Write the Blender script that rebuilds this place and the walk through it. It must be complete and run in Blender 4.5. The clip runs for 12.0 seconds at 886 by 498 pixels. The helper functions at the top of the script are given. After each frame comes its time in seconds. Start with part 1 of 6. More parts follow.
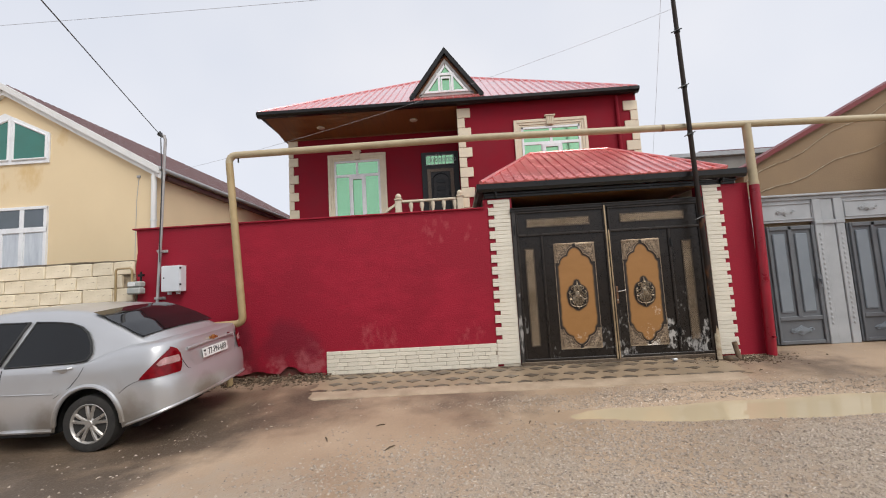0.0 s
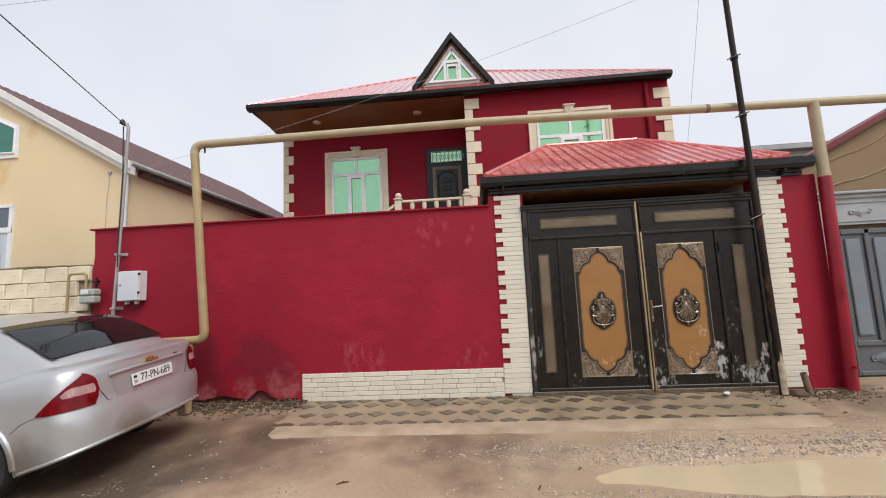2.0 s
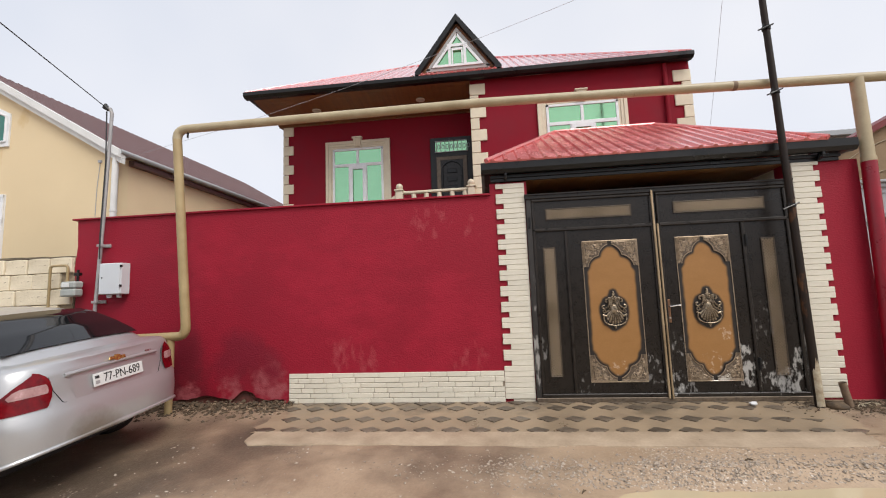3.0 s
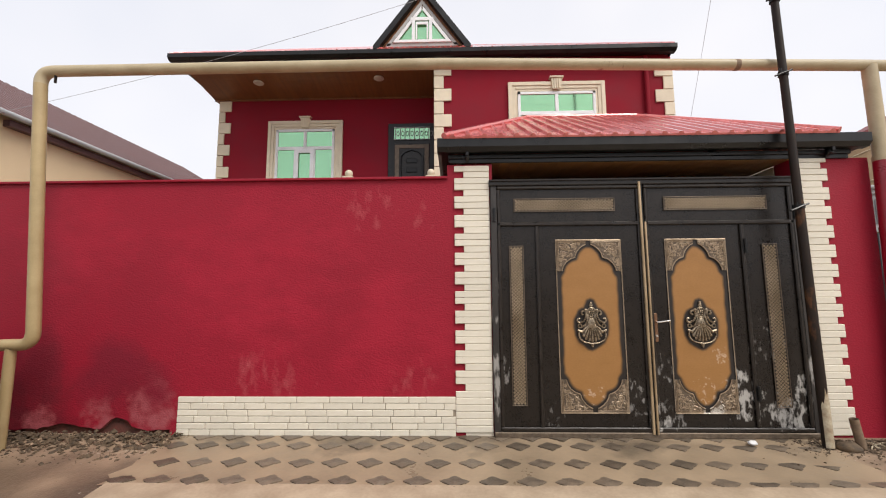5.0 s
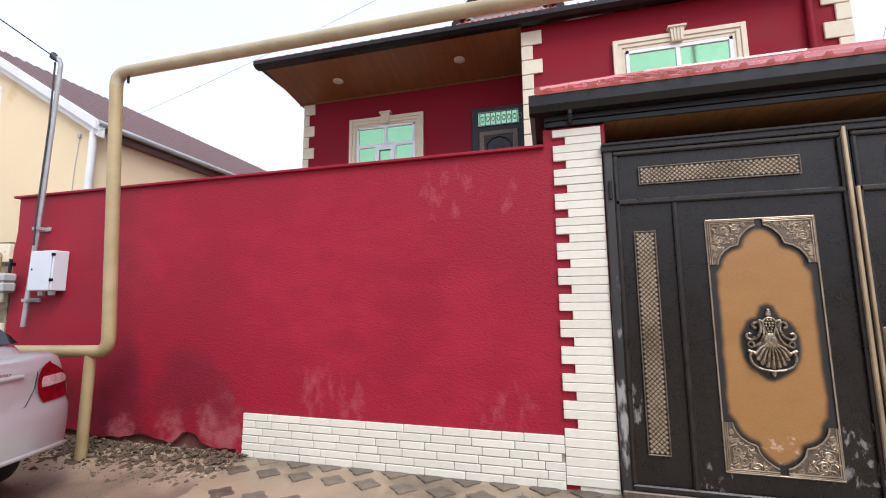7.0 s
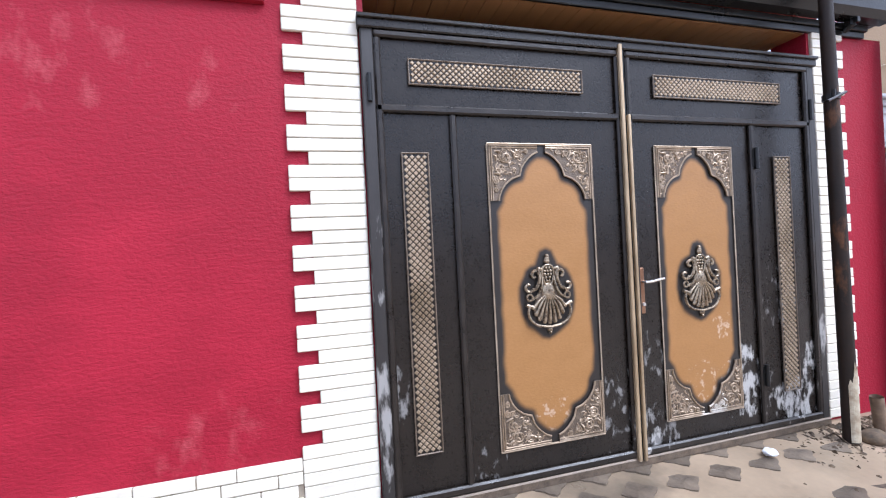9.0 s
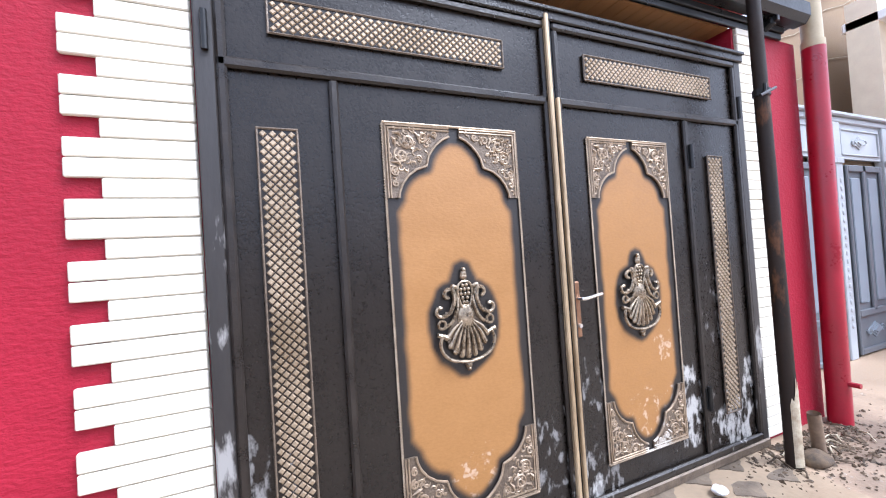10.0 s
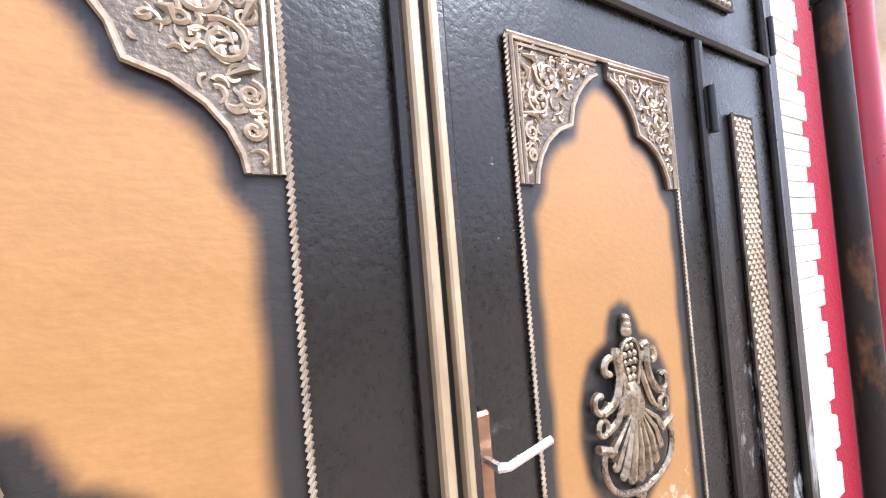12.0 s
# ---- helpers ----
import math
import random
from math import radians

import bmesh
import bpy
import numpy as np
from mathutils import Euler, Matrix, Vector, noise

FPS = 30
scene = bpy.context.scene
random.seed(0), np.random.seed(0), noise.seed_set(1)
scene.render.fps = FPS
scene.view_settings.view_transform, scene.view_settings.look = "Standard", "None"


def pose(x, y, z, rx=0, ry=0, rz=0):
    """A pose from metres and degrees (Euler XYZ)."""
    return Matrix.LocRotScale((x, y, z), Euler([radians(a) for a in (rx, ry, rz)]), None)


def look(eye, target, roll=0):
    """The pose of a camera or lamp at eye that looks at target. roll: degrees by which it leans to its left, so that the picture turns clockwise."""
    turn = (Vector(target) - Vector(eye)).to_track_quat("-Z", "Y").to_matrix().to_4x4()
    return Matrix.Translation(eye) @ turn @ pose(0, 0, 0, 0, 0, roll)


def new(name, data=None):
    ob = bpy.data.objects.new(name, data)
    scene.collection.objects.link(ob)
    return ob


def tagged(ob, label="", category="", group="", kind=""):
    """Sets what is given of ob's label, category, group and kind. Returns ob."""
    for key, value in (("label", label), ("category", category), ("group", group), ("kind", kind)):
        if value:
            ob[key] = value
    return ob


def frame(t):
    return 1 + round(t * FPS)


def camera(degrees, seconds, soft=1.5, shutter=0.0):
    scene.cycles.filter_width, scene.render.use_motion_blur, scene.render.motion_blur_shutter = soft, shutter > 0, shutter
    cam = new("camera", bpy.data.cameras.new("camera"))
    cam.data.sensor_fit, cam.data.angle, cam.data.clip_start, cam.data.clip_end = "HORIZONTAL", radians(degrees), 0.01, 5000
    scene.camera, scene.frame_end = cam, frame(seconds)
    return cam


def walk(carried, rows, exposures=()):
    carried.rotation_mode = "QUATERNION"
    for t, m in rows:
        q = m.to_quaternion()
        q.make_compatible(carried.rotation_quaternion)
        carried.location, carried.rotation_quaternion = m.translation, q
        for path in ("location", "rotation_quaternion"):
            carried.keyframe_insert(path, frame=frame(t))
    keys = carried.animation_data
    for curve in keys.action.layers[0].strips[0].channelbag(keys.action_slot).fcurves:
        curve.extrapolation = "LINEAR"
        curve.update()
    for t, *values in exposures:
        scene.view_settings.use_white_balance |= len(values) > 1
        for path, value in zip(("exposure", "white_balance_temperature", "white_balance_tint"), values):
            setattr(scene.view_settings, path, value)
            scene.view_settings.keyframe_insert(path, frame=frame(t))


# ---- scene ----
cam = camera(94.9, 12.0, soft=1.1)
PATH = [
    (0, (0.429, 0.748, 1.323), (0.366, 2.739, 1.51), -3.2),
    (0.5, (0.462, 1.01, 1.327), (0.392, 2.996, 1.551), -3.0),
    (1, (0.614, 1.291, 1.371), (0.529, 3.275, 1.613), -2.9),
    (1.5, (0.669, 1.568, 1.36), (0.558, 3.55, 1.602), -2.8),
    (2, (0.686, 1.818, 1.374), (0.536, 3.8, 1.601), -2.6),
    (2.5, (0.782, 2.059, 1.366), (0.591, 4.039, 1.577), -2.4),
    (3, (0.863, 2.272, 1.37), (0.647, 4.249, 1.579), -2.1),
    (3.2, (0.875, 2.363, 1.374), (0.654, 4.339, 1.585), -2.0),
    (5, (0.991, 3.307, 1.364), (0.939, 5.293, 1.594), -0.3),
    (5.5, (0.899, 3.577, 1.365), (0.872, 5.567, 1.569), -0.0),
    (6, (0.895, 3.811, 1.357), (0.69, 5.792, 1.542), -0.4),
    (6.5, (0.901, 4.033, 1.363), (0.389, 5.958, 1.549), -0.3),
    (7, (0.924, 4.201, 1.372), (0.431, 6.123, 1.622), -0.4),
    (7.5, (0.928, 4.46, 1.377), (0.779, 6.436, 1.641), -1.0),
    (7.7, (0.952, 4.553, 1.383), (0.941, 6.54, 1.608), -1.4),
    (9.3, (1.266, 5.517, 1.357), (1.954, 7.395, 1.334), -3.8),
    (9.5, (1.313, 5.601, 1.359), (2.111, 7.435, 1.35), -4.2),
    (10, (1.549, 5.838, 1.351), (2.367, 7.663, 1.391), -3.8),
    (10.5, (1.778, 6.082, 1.362), (2.655, 7.878, 1.298), -4.6),
    (11, (2.014, 6.389, 1.359), (3.036, 8.107, 1.308), -3.1),
    (11.2, (2.085, 6.492, 1.369), (3.146, 8.187, 1.354), -3.4),
    (11.5, (2.294, 6.623, 1.376), (3.293, 8.355, 1.421), -3.7),
    (12, (2.55, 6.824, 1.468), (3.603, 8.524, 1.515), -4.7),
]
EXPOSURES = [(0.0, 0.20, 6500, 10), (3.0, 0.27, 6550, 10), (5.0, 0.40, 6750, 11), (5.5, 0.46, 6800, 12), (6.0, 0.56, 6750, 12), (6.5, 0.60, 6300, 12), (7.0, 0.68, 5950, 12), (7.7, 0.72, 5350, 13), (9.3, 1.28, 5350, 14), (10.0, 1.52, 5400, 14), (10.5, 1.62, 5400, 15), (11.0, 1.82, 5400, 15), (11.5, 1.88, 5450, 13), (12.0, 1.9, 5500, 14)]
walk(cam, [(t, look(eye, target, roll)) for t, eye, target, roll in PATH], EXPOSURES)

# ---- world, sun ----
SUN_EL, SUN_AZ = radians(52), radians(138)
world = bpy.data.worlds.new("overcast_sky")
world.use_nodes = True
scene.world = world
wn = world.node_tree
wn.nodes.clear()
sky = wn.nodes.new("ShaderNodeTexSky")
sky.sky_type, sky.sun_disc = "NISHITA", False
sky.sun_elevation, sky.sun_rotation = SUN_EL, SUN_AZ
sky.air_density, sky.dust_density, sky.ozone_density = 1.0, 3.0, 1.0
grey = wn.nodes.new("ShaderNodeHueSaturation")
grey.inputs["Saturation"].default_value = 0.16
cloud_mix = wn.nodes.new("ShaderNodeMix")
cloud_mix.data_type = "RGBA"
cloud_mix.inputs[0].default_value = 0.72
cloud_co = wn.nodes.new("ShaderNodeTexCoord")
cloud_noise = wn.nodes.new("ShaderNodeTexNoise")
cloud_noise.inputs["Scale"].default_value = 1.7
cloud_noise.inputs["Detail"].default_value = 3.0
cloud_ramp = wn.nodes.new("ShaderNodeValToRGB")
cloud_ramp.color_ramp.elements[0].position, cloud_ramp.color_ramp.elements[1].position = 0.3, 0.7
cloud_ramp.color_ramp.elements[0].color = (6.9, 7.5, 8.8, 1)
cloud_ramp.color_ramp.elements[1].color = (9.0, 9.15, 9.8, 1)
back = wn.nodes.new("ShaderNodeBackground")
back.inputs["Strength"].default_value = 0.1
wout = wn.nodes.new("ShaderNodeOutputWorld")
wn.links.new(sky.outputs[0], grey.inputs["Color"])
wn.links.new(cloud_co.outputs["Generated"], cloud_noise.inputs["Vector"])
wn.links.new(cloud_noise.outputs["Fac"], cloud_ramp.inputs["Fac"])
wn.links.new(grey.outputs["Color"], cloud_mix.inputs["A"])
wn.links.new(cloud_ramp.outputs["Color"], cloud_mix.inputs["B"])
wn.links.new(cloud_mix.outputs["Result"], back.inputs["Color"])
wn.links.new(back.outputs[0], wout.inputs[0])
sun = new("sun", bpy.data.lights.new("sun", "SUN"))
sun.data.energy, sun.data.angle, sun.data.color = 1.95, radians(30), (1.0, 0.97, 0.92)
sun.matrix_world = look((0, 0, 0), (-math.sin(SUN_AZ) * math.cos(SUN_EL), -math.cos(SUN_AZ) * math.cos(SUN_EL), -math.sin(SUN_EL)))

# ---- materials ----


def mat(name, col, col2=None, rough=0.6, metal=0.0, scale=3.0, fine=60.0, bump=0.15, fine_mix=0.25, rough_var=0.12, coat=0.0, vary=0.0, stretch=(1, 1, 1), spec=0.5):
    """Base colour that wanders between two tones at two scales, with matching roughness and fine relief."""
    m = bpy.data.materials.new(name)
    m.use_nodes = True
    nt = m.node_tree
    bs = nt.nodes["Principled BSDF"]
    col2 = col2 or tuple(c * 0.75 for c in col)
    co = nt.nodes.new("ShaderNodeTexCoord")
    mp = nt.nodes.new("ShaderNodeMapping")
    mp.inputs["Scale"].default_value = stretch
    n1, n2 = nt.nodes.new("ShaderNodeTexNoise"), nt.nodes.new("ShaderNodeTexNoise")
    n1.inputs["Scale"].default_value, n1.inputs["Detail"].default_value = scale, 5
    n2.inputs["Scale"].default_value, n2.inputs["Detail"].default_value = fine, 3
    nt.links.new(co.outputs["Object"], mp.inputs["Vector"])
    for n in (n1, n2):
        nt.links.new(mp.outputs[0], n.inputs["Vector"])
    blend = nt.nodes.new("ShaderNodeMix")
    blend.inputs[0].default_value = fine_mix
    nt.links.new(n1.outputs["Fac"], blend.inputs[2])
    nt.links.new(n2.outputs["Fac"], blend.inputs[3])
    rp = nt.nodes.new("ShaderNodeValToRGB")
    rp.color_ramp.elements[0].position, rp.color_ramp.elements[1].position = 0.32, 0.68
    rp.color_ramp.elements[0].color, rp.color_ramp.elements[1].color = (*col2, 1), (*col, 1)
    nt.links.new(blend.outputs[0], rp.inputs["Fac"])
    last = rp.outputs["Color"]
    if vary:
        info = nt.nodes.new("ShaderNodeObjectInfo")
        rng = nt.nodes.new("ShaderNodeMapRange")
        rng.inputs[3].default_value, rng.inputs[4].default_value = 1 - vary, 1 + vary * 0.4
        nt.links.new(info.outputs["Random"], rng.inputs[0])
        hs = nt.nodes.new("ShaderNodeHueSaturation")
        nt.links.new(last, hs.inputs["Color"])
        nt.links.new(rng.outputs[0], hs.inputs["Value"])
        last = hs.outputs["Color"]
    nt.links.new(last, bs.inputs["Base Color"])
    rr = nt.nodes.new("ShaderNodeMapRange")
    rr.inputs[1].default_value, rr.inputs[2].default_value = 0.3, 0.7
    rr.inputs[3].default_value, rr.inputs[4].default_value = max(0.02, rough - rough_var), min(1, rough + rough_var)
    nt.links.new(blend.outputs[0], rr.inputs[0])
    nt.links.new(rr.outputs[0], bs.inputs["Roughness"])
    bs.inputs["Metallic"].default_value = metal
    bs.inputs["Coat Weight"].default_value = coat
    bs.inputs["Coat Roughness"].default_value = 0.05
    bs.inputs["Specular IOR Level"].default_value = spec
    if bump:
        bp = nt.nodes.new("ShaderNodeBump")
        bp.inputs["Strength"].default_value, bp.inputs["Distance"].default_value = bump, 0.02
        nt.links.new(blend.outputs[0], bp.inputs["Height"])
        nt.links.new(bp.outputs[0], bs.inputs["Normal"])
    return m


def base_link(m):
    """The socket that feeds a material's base colour, and its node tree."""
    nt = m.node_tree
    bs = nt.nodes["Principled BSDF"]
    return nt, bs, bs.inputs["Base Color"].links[0].from_socket


def worn(m, spots, col, scale, cut=0.5, soft=0.06, stretch=(1, 1, 1), rough=None):
    """Bare, stained or coloured-in shade patches of their own shape: noise above a threshold, round each spot (x, y, z,
    radius).
    """
    nt, bs, last = base_link(m)
    co = nt.nodes.new("ShaderNodeTexCoord")
    mp = nt.nodes.new("ShaderNodeMapping")
    mp.inputs["Scale"].default_value = stretch
    nz = nt.nodes.new("ShaderNodeTexNoise")
    nz.inputs["Scale"].default_value, nz.inputs["Detail"].default_value, nz.inputs["Roughness"].default_value = scale, 6, 0.6
    nt.links.new(co.outputs["Object"], mp.inputs[0])
    nt.links.new(mp.outputs[0], nz.inputs["Vector"])
    total = None
    for x, y, z, r in spots:
        d = nt.nodes.new("ShaderNodeVectorMath")
        d.operation = "DISTANCE"
        d.inputs[1].default_value = (x, y, z)
        nt.links.new(co.outputs["Object"], d.inputs[0])
        mr = nt.nodes.new("ShaderNodeMapRange")
        mr.interpolation_type = "SMOOTHSTEP"
        mr.inputs[1].default_value, mr.inputs[2].default_value, mr.inputs[3].default_value, mr.inputs[4].default_value = r, 0.15 * r, 0.0, 1.0
        nt.links.new(d.outputs["Value"], mr.inputs[0])
        if total is None:
            total = mr.outputs[0]
        else:
            mx = nt.nodes.new("ShaderNodeMath")
            mx.operation = "MAXIMUM"
            nt.links.new(total, mx.inputs[0])
            nt.links.new(mr.outputs[0], mx.inputs[1])
            total = mx.outputs[0]
    ad = nt.nodes.new("ShaderNodeMath")
    ad.operation = "MULTIPLY_ADD"
    ad.inputs[1].default_value, ad.inputs[2].default_value = 0.55, -0.55
    nt.links.new(total, ad.inputs[0])
    sm = nt.nodes.new("ShaderNodeMath")
    nt.links.new(nz.outputs["Fac"], sm.inputs[0])
    nt.links.new(ad.outputs[0], sm.inputs[1])
    th = nt.nodes.new("ShaderNodeMapRange")
    th.inputs[1].default_value, th.inputs[2].default_value = cut - soft, cut + soft
    nt.links.new(sm.outputs[0], th.inputs[0])
    mix = nt.nodes.new("ShaderNodeMix")
    mix.data_type = "RGBA"
    mix.inputs["B"].default_value = (*col, 1)
    nt.links.new(th.outputs[0], mix.inputs[0])
    nt.links.new(last, mix.inputs["A"])
    nt.links.new(mix.outputs["Result"], bs.inputs["Base Color"])
    return m


M_RED = mat("red_plaster", (0.305, 0.008, 0.0255), (0.248, 0.006, 0.0195), 0.62, scale=1.3, fine=62, bump=0.5, fine_mix=0.45, spec=0.3, stretch=(0.8, 1, 1.3))
worn(M_RED, [(-3.3, 7.45, 0.35, 1.0), (-4.4, 7.45, 0.25, 1.1), (-2.3, 7.45, 0.45, 0.7)], (0.15, 0.009, 0.018), 3.4, 0.38, 0.18)
worn(M_RED, [(-4.0, 7.45, 1.8, 1.3), (-2.6, 7.45, 1.2, 1.5), (-0.5, 7.45, 1.3, 1.8), (5.0, 7.45, 0.5, 0.8), (5.0, 7.45, 1.8, 1.2)], (0.255, 0.0065, 0.021), 4.5, 0.52, 0.16)
worn(M_RED, [(-0.9, 7.45, 0.45, 1.3), (0.6, 7.45, 0.5, 0.8), (0.1, 7.45, 2.3, 0.8), (0.7, 7.45, 2.2, 0.5)], (0.36, 0.05, 0.062), 10.0, 0.60, 0.10, stretch=(1, 1, 0.5))
worn(M_RED, [(-2.05, 7.45, 0.30, 0.62), (-2.6, 7.45, 0.14, 0.5), (-3.2, 7.45, 0.1, 0.4)], (0.33, 0.075, 0.085), 6.5, 0.44, 0.13)
worn(M_RED, [(-1.0, 7.45, 1.6, 2.2), (0.3, 7.45, 1.0, 1.4), (-3.0, 7.45, 1.9, 1.4)], (0.345, 0.0105, 0.030), 3.5, 0.50, 0.16, stretch=(0.7, 1, 1.2))
worn(M_RED, [(-2.5, 7.45, 0.62, 0.6), (-2.0, 7.45, 0.5, 0.4), (-3.3, 7.45, 0.7, 0.6)], (0.185, 0.008, 0.021), 2.6, 0.33, 0.20)
M_REDPIPE = mat("red_pipe_paint", (0.33, 0.006, 0.022), (0.22, 0.006, 0.016), 0.35, scale=5, bump=0.1)
M_HOUSERED = mat("red_house_plaster", (0.235, 0.008, 0.02), (0.20, 0.007, 0.018), 0.75, scale=2, fine=80, bump=0.2, spec=0.2)
M_CREAM = mat("cream_stone", (0.74, 0.66, 0.50), (0.64, 0.56, 0.42), 0.7, scale=6, fine=70, bump=0.15, vary=0.06)
M_BRICK = mat("white_glazed_brick", (0.75, 0.70, 0.59), (0.67, 0.615, 0.50), 0.42, scale=9, fine=70, bump=0.12, vary=0.07)
worn(M_BRICK, [(-0.6, 7.45, 0.0, 0.28), (-0.1, 7.45, 0.0, 0.25), (0.35, 7.45, 0.0, 0.28), (-1.3, 7.45, 0.0, 0.2), (-1.0, 7.45, 0.02, 0.2)], (0.08, 0.07, 0.05), 16, 0.48, 0.08)
M_MORTAR = mat("pale_mortar", (0.70, 0.64, 0.53), (0.57, 0.515, 0.41), 0.85, scale=8, bump=0.3)
M_GATE = mat("black_brown_gate_paint", (0.0185, 0.0138, 0.0105), (0.0095, 0.0073, 0.006), 0.30, scale=7, fine=95, bump=0.12, fine_mix=0.6, rough_var=0.08, spec=0.36)
worn(M_GATE, [(3.82, 7.44, 0.30, 0.42), (4.2, 7.44, 0.22, 0.50), (3.75, 7.44, 0.55, 0.25), (4.36, 7.44, 0.5, 0.25), (3.05, 7.44, 0.15, 0.2)], (0.40, 0.385, 0.36), 21, 0.50, 0.06, stretch=(1, 1, 0.5))
worn(M_GATE, [(2.8, 7.44, 1.1, 0.9), (4.0, 7.44, 1.2, 0.9), (3.1, 7.44, 1.6, 0.7)], (0.34, 0.32, 0.29), 26, 0.70, 0.025, stretch=(0.5, 1, 1))
worn(M_GATE, [(2.75, 7.44, 0.35, 0.6), (3.05, 7.44, 0.2, 0.5), (1.95, 7.44, 0.2, 0.35), (1.45, 7.44, 0.6, 0.5), (3.0, 7.44, 0.6, 0.5), (4.05, 7.44, 0.9, 0.6)], (0.20, 0.19, 0.18), 24, 0.575, 0.05, stretch=(1, 1, 0.5))
M_BAR = mat("rubbed_gate_bar_paint", (0.028, 0.021, 0.016), (0.012, 0.0092, 0.0074), 0.34, scale=9, fine=120, bump=0.3, spec=0.4)
worn(M_BAR, [(4.15, 7.42, 0.3, 0.6), (3.0, 7.42, 0.25, 0.5), (4.1, 7.42, 0.8, 0.4)], (0.36, 0.34, 0.31), 20, 0.53, 0.05, stretch=(1, 1, 0.4))
M_JAMB = mat("worn_gate_jamb", (0.018, 0.015, 0.013), (0.032, 0.027, 0.024), 0.5, scale=6, fine=50, bump=0.3, stretch=(1, 1, 0.25))
worn(M_JAMB, [(1.4, 7.43, 0.5, 0.9), (1.4, 7.43, 1.3, 0.7), (4.44, 7.43, 0.5, 0.8)], (0.30, 0.285, 0.265), 15, 0.56, 0.05, stretch=(1, 1, 0.3))
M_ORN = mat("antique_gilt_ornament", (0.47, 0.36, 0.25), (0.21, 0.155, 0.10), 0.38, metal=0.5, scale=14, fine=90, bump=0.2, fine_mix=0.4)
worn(M_ORN, [(4.05, 7.43, 0.3, 0.4), (3.5, 7.43, 0.25, 0.3)], (0.60, 0.55, 0.48), 14, 0.46, 0.06)
M_PATINA = mat("dark_gilt_patina", (0.20, 0.15, 0.105), (0.075, 0.056, 0.041), 0.48, metal=0.35, scale=22, fine=110, bump=0.4, fine_mix=0.4)
M_EMBLEM = mat("tarnished_gold_emblem", (0.50, 0.40, 0.28), (0.10, 0.076, 0.052), 0.30, metal=0.8, scale=30, fine=90, bump=0.25, fine_mix=0.4)
M_LATTICE = mat("antique_gilt_lattice", (0.46, 0.36, 0.25), (0.24, 0.175, 0.105), 0.45, metal=0.5, scale=4, fine=40, bump=0.1)
M_EDGE = mat("rubbed_gold_strip", (0.52, 0.39, 0.24), (0.25, 0.175, 0.10), 0.42, metal=0.35, scale=9, fine=60, bump=0.2, stretch=(1, 1, 0.3))
M_STEEL = mat("worn_brass_handle", (0.34, 0.20, 0.12), (0.20, 0.10, 0.06), 0.35, metal=0.8, scale=12, bump=0.1)
M_CHROME = mat("bright_lever_metal", (0.72, 0.70, 0.68), (0.55, 0.53, 0.5), 0.25, metal=0.9, scale=12, bump=0.0)
M_BLACK = mat("black_metal_trim", (0.012, 0.0115, 0.0115), (0.008, 0.008, 0.008), 0.34, scale=4, fine=70, bump=0.1, spec=0.34)
M_ROOF = mat("red_metal_roof", (0.72, 0.22, 0.205), (0.63, 0.17, 0.16), 0.24, scale=1.5, fine=40, bump=0.03, metal=0.25, coat=0.25)
M_PINKROOF = mat("faded_red_metal_roof", (0.76, 0.34, 0.34), (0.68, 0.27, 0.27), 0.22, scale=1.5, fine=40, bump=0.03, metal=0.3, coat=0.7)
M_WOOD = mat("brown_soffit_boards", (0.24, 0.10, 0.038), (0.16, 0.065, 0.024), 0.4, scale=2.5, fine=30, bump=0.1, stretch=(6, 0.4, 1))
M_BOARD = mat("varnished_gateway_boards", (0.44, 0.23, 0.095), (0.33, 0.165, 0.065), 0.4, scale=2.5, fine=30, bump=0.1, stretch=(6, 0.4, 1))
M_PIPE = mat("cream_pipe_paint", (0.46, 0.38, 0.245), (0.36, 0.29, 0.175), 0.45, scale=5, fine=60, bump=0.15)
worn(M_PIPE, [(2.6, 7.2, 3.6, 0.5), (4.2, 7.2, 3.6, 0.3), (-3.1, 7.2, 2.6, 0.3), (-3.0, 7.2, 1.0, 0.3)], (0.16, 0.10, 0.05), 12, 0.55, 0.04)
M_OCHRE = mat("ochre_pipe_paint", (0.42, 0.315, 0.16), (0.33, 0.24, 0.115), 0.45, scale=5, fine=60, bump=0.15)
M_RUST = mat("rusty_dark_pole", (0.026, 0.016, 0.011), (0.013, 0.0085, 0.0065), 0.6, scale=6, fine=50, bump=0.35, spec=0.25)
worn(M_RUST, [(4.45, 7.2, 1.2, 1.3), (4.4, 7.2, 2.2, 0.8)], (0.12, 0.05, 0.02), 9, 0.6, 0.06, stretch=(1, 1, 0.4))
M_STUB = mat("rusty_brown_stub", (0.26, 0.18, 0.115), (0.13, 0.085, 0.055), 0.8, scale=14, fine=60, bump=0.4)
M_PEEL = mat("peeling_pale_paint", (0.55, 0.49, 0.36), (0.24, 0.17, 0.10), 0.8, scale=12, fine=60, bump=0.5)
M_YELLOW = mat("yellow_plaster", (0.76, 0.61, 0.39), (0.70, 0.555, 0.345), 0.8, scale=0.8, fine=90, bump=0.2)
worn(M_YELLOW, [(-8.3, 8.5, 4.0, 1.0), (-7.5, 8.5, 4.9, 0.6)], (0.60, 0.40, 0.16), 2.5, 0.5, 0.12, stretch=(1, 1, 0.5))
M_SIDE = mat("dull_yellow_plaster", (0.78, 0.61, 0.40), (0.69, 0.53, 0.34), 0.85, scale=0.9, fine=60, bump=0.3)
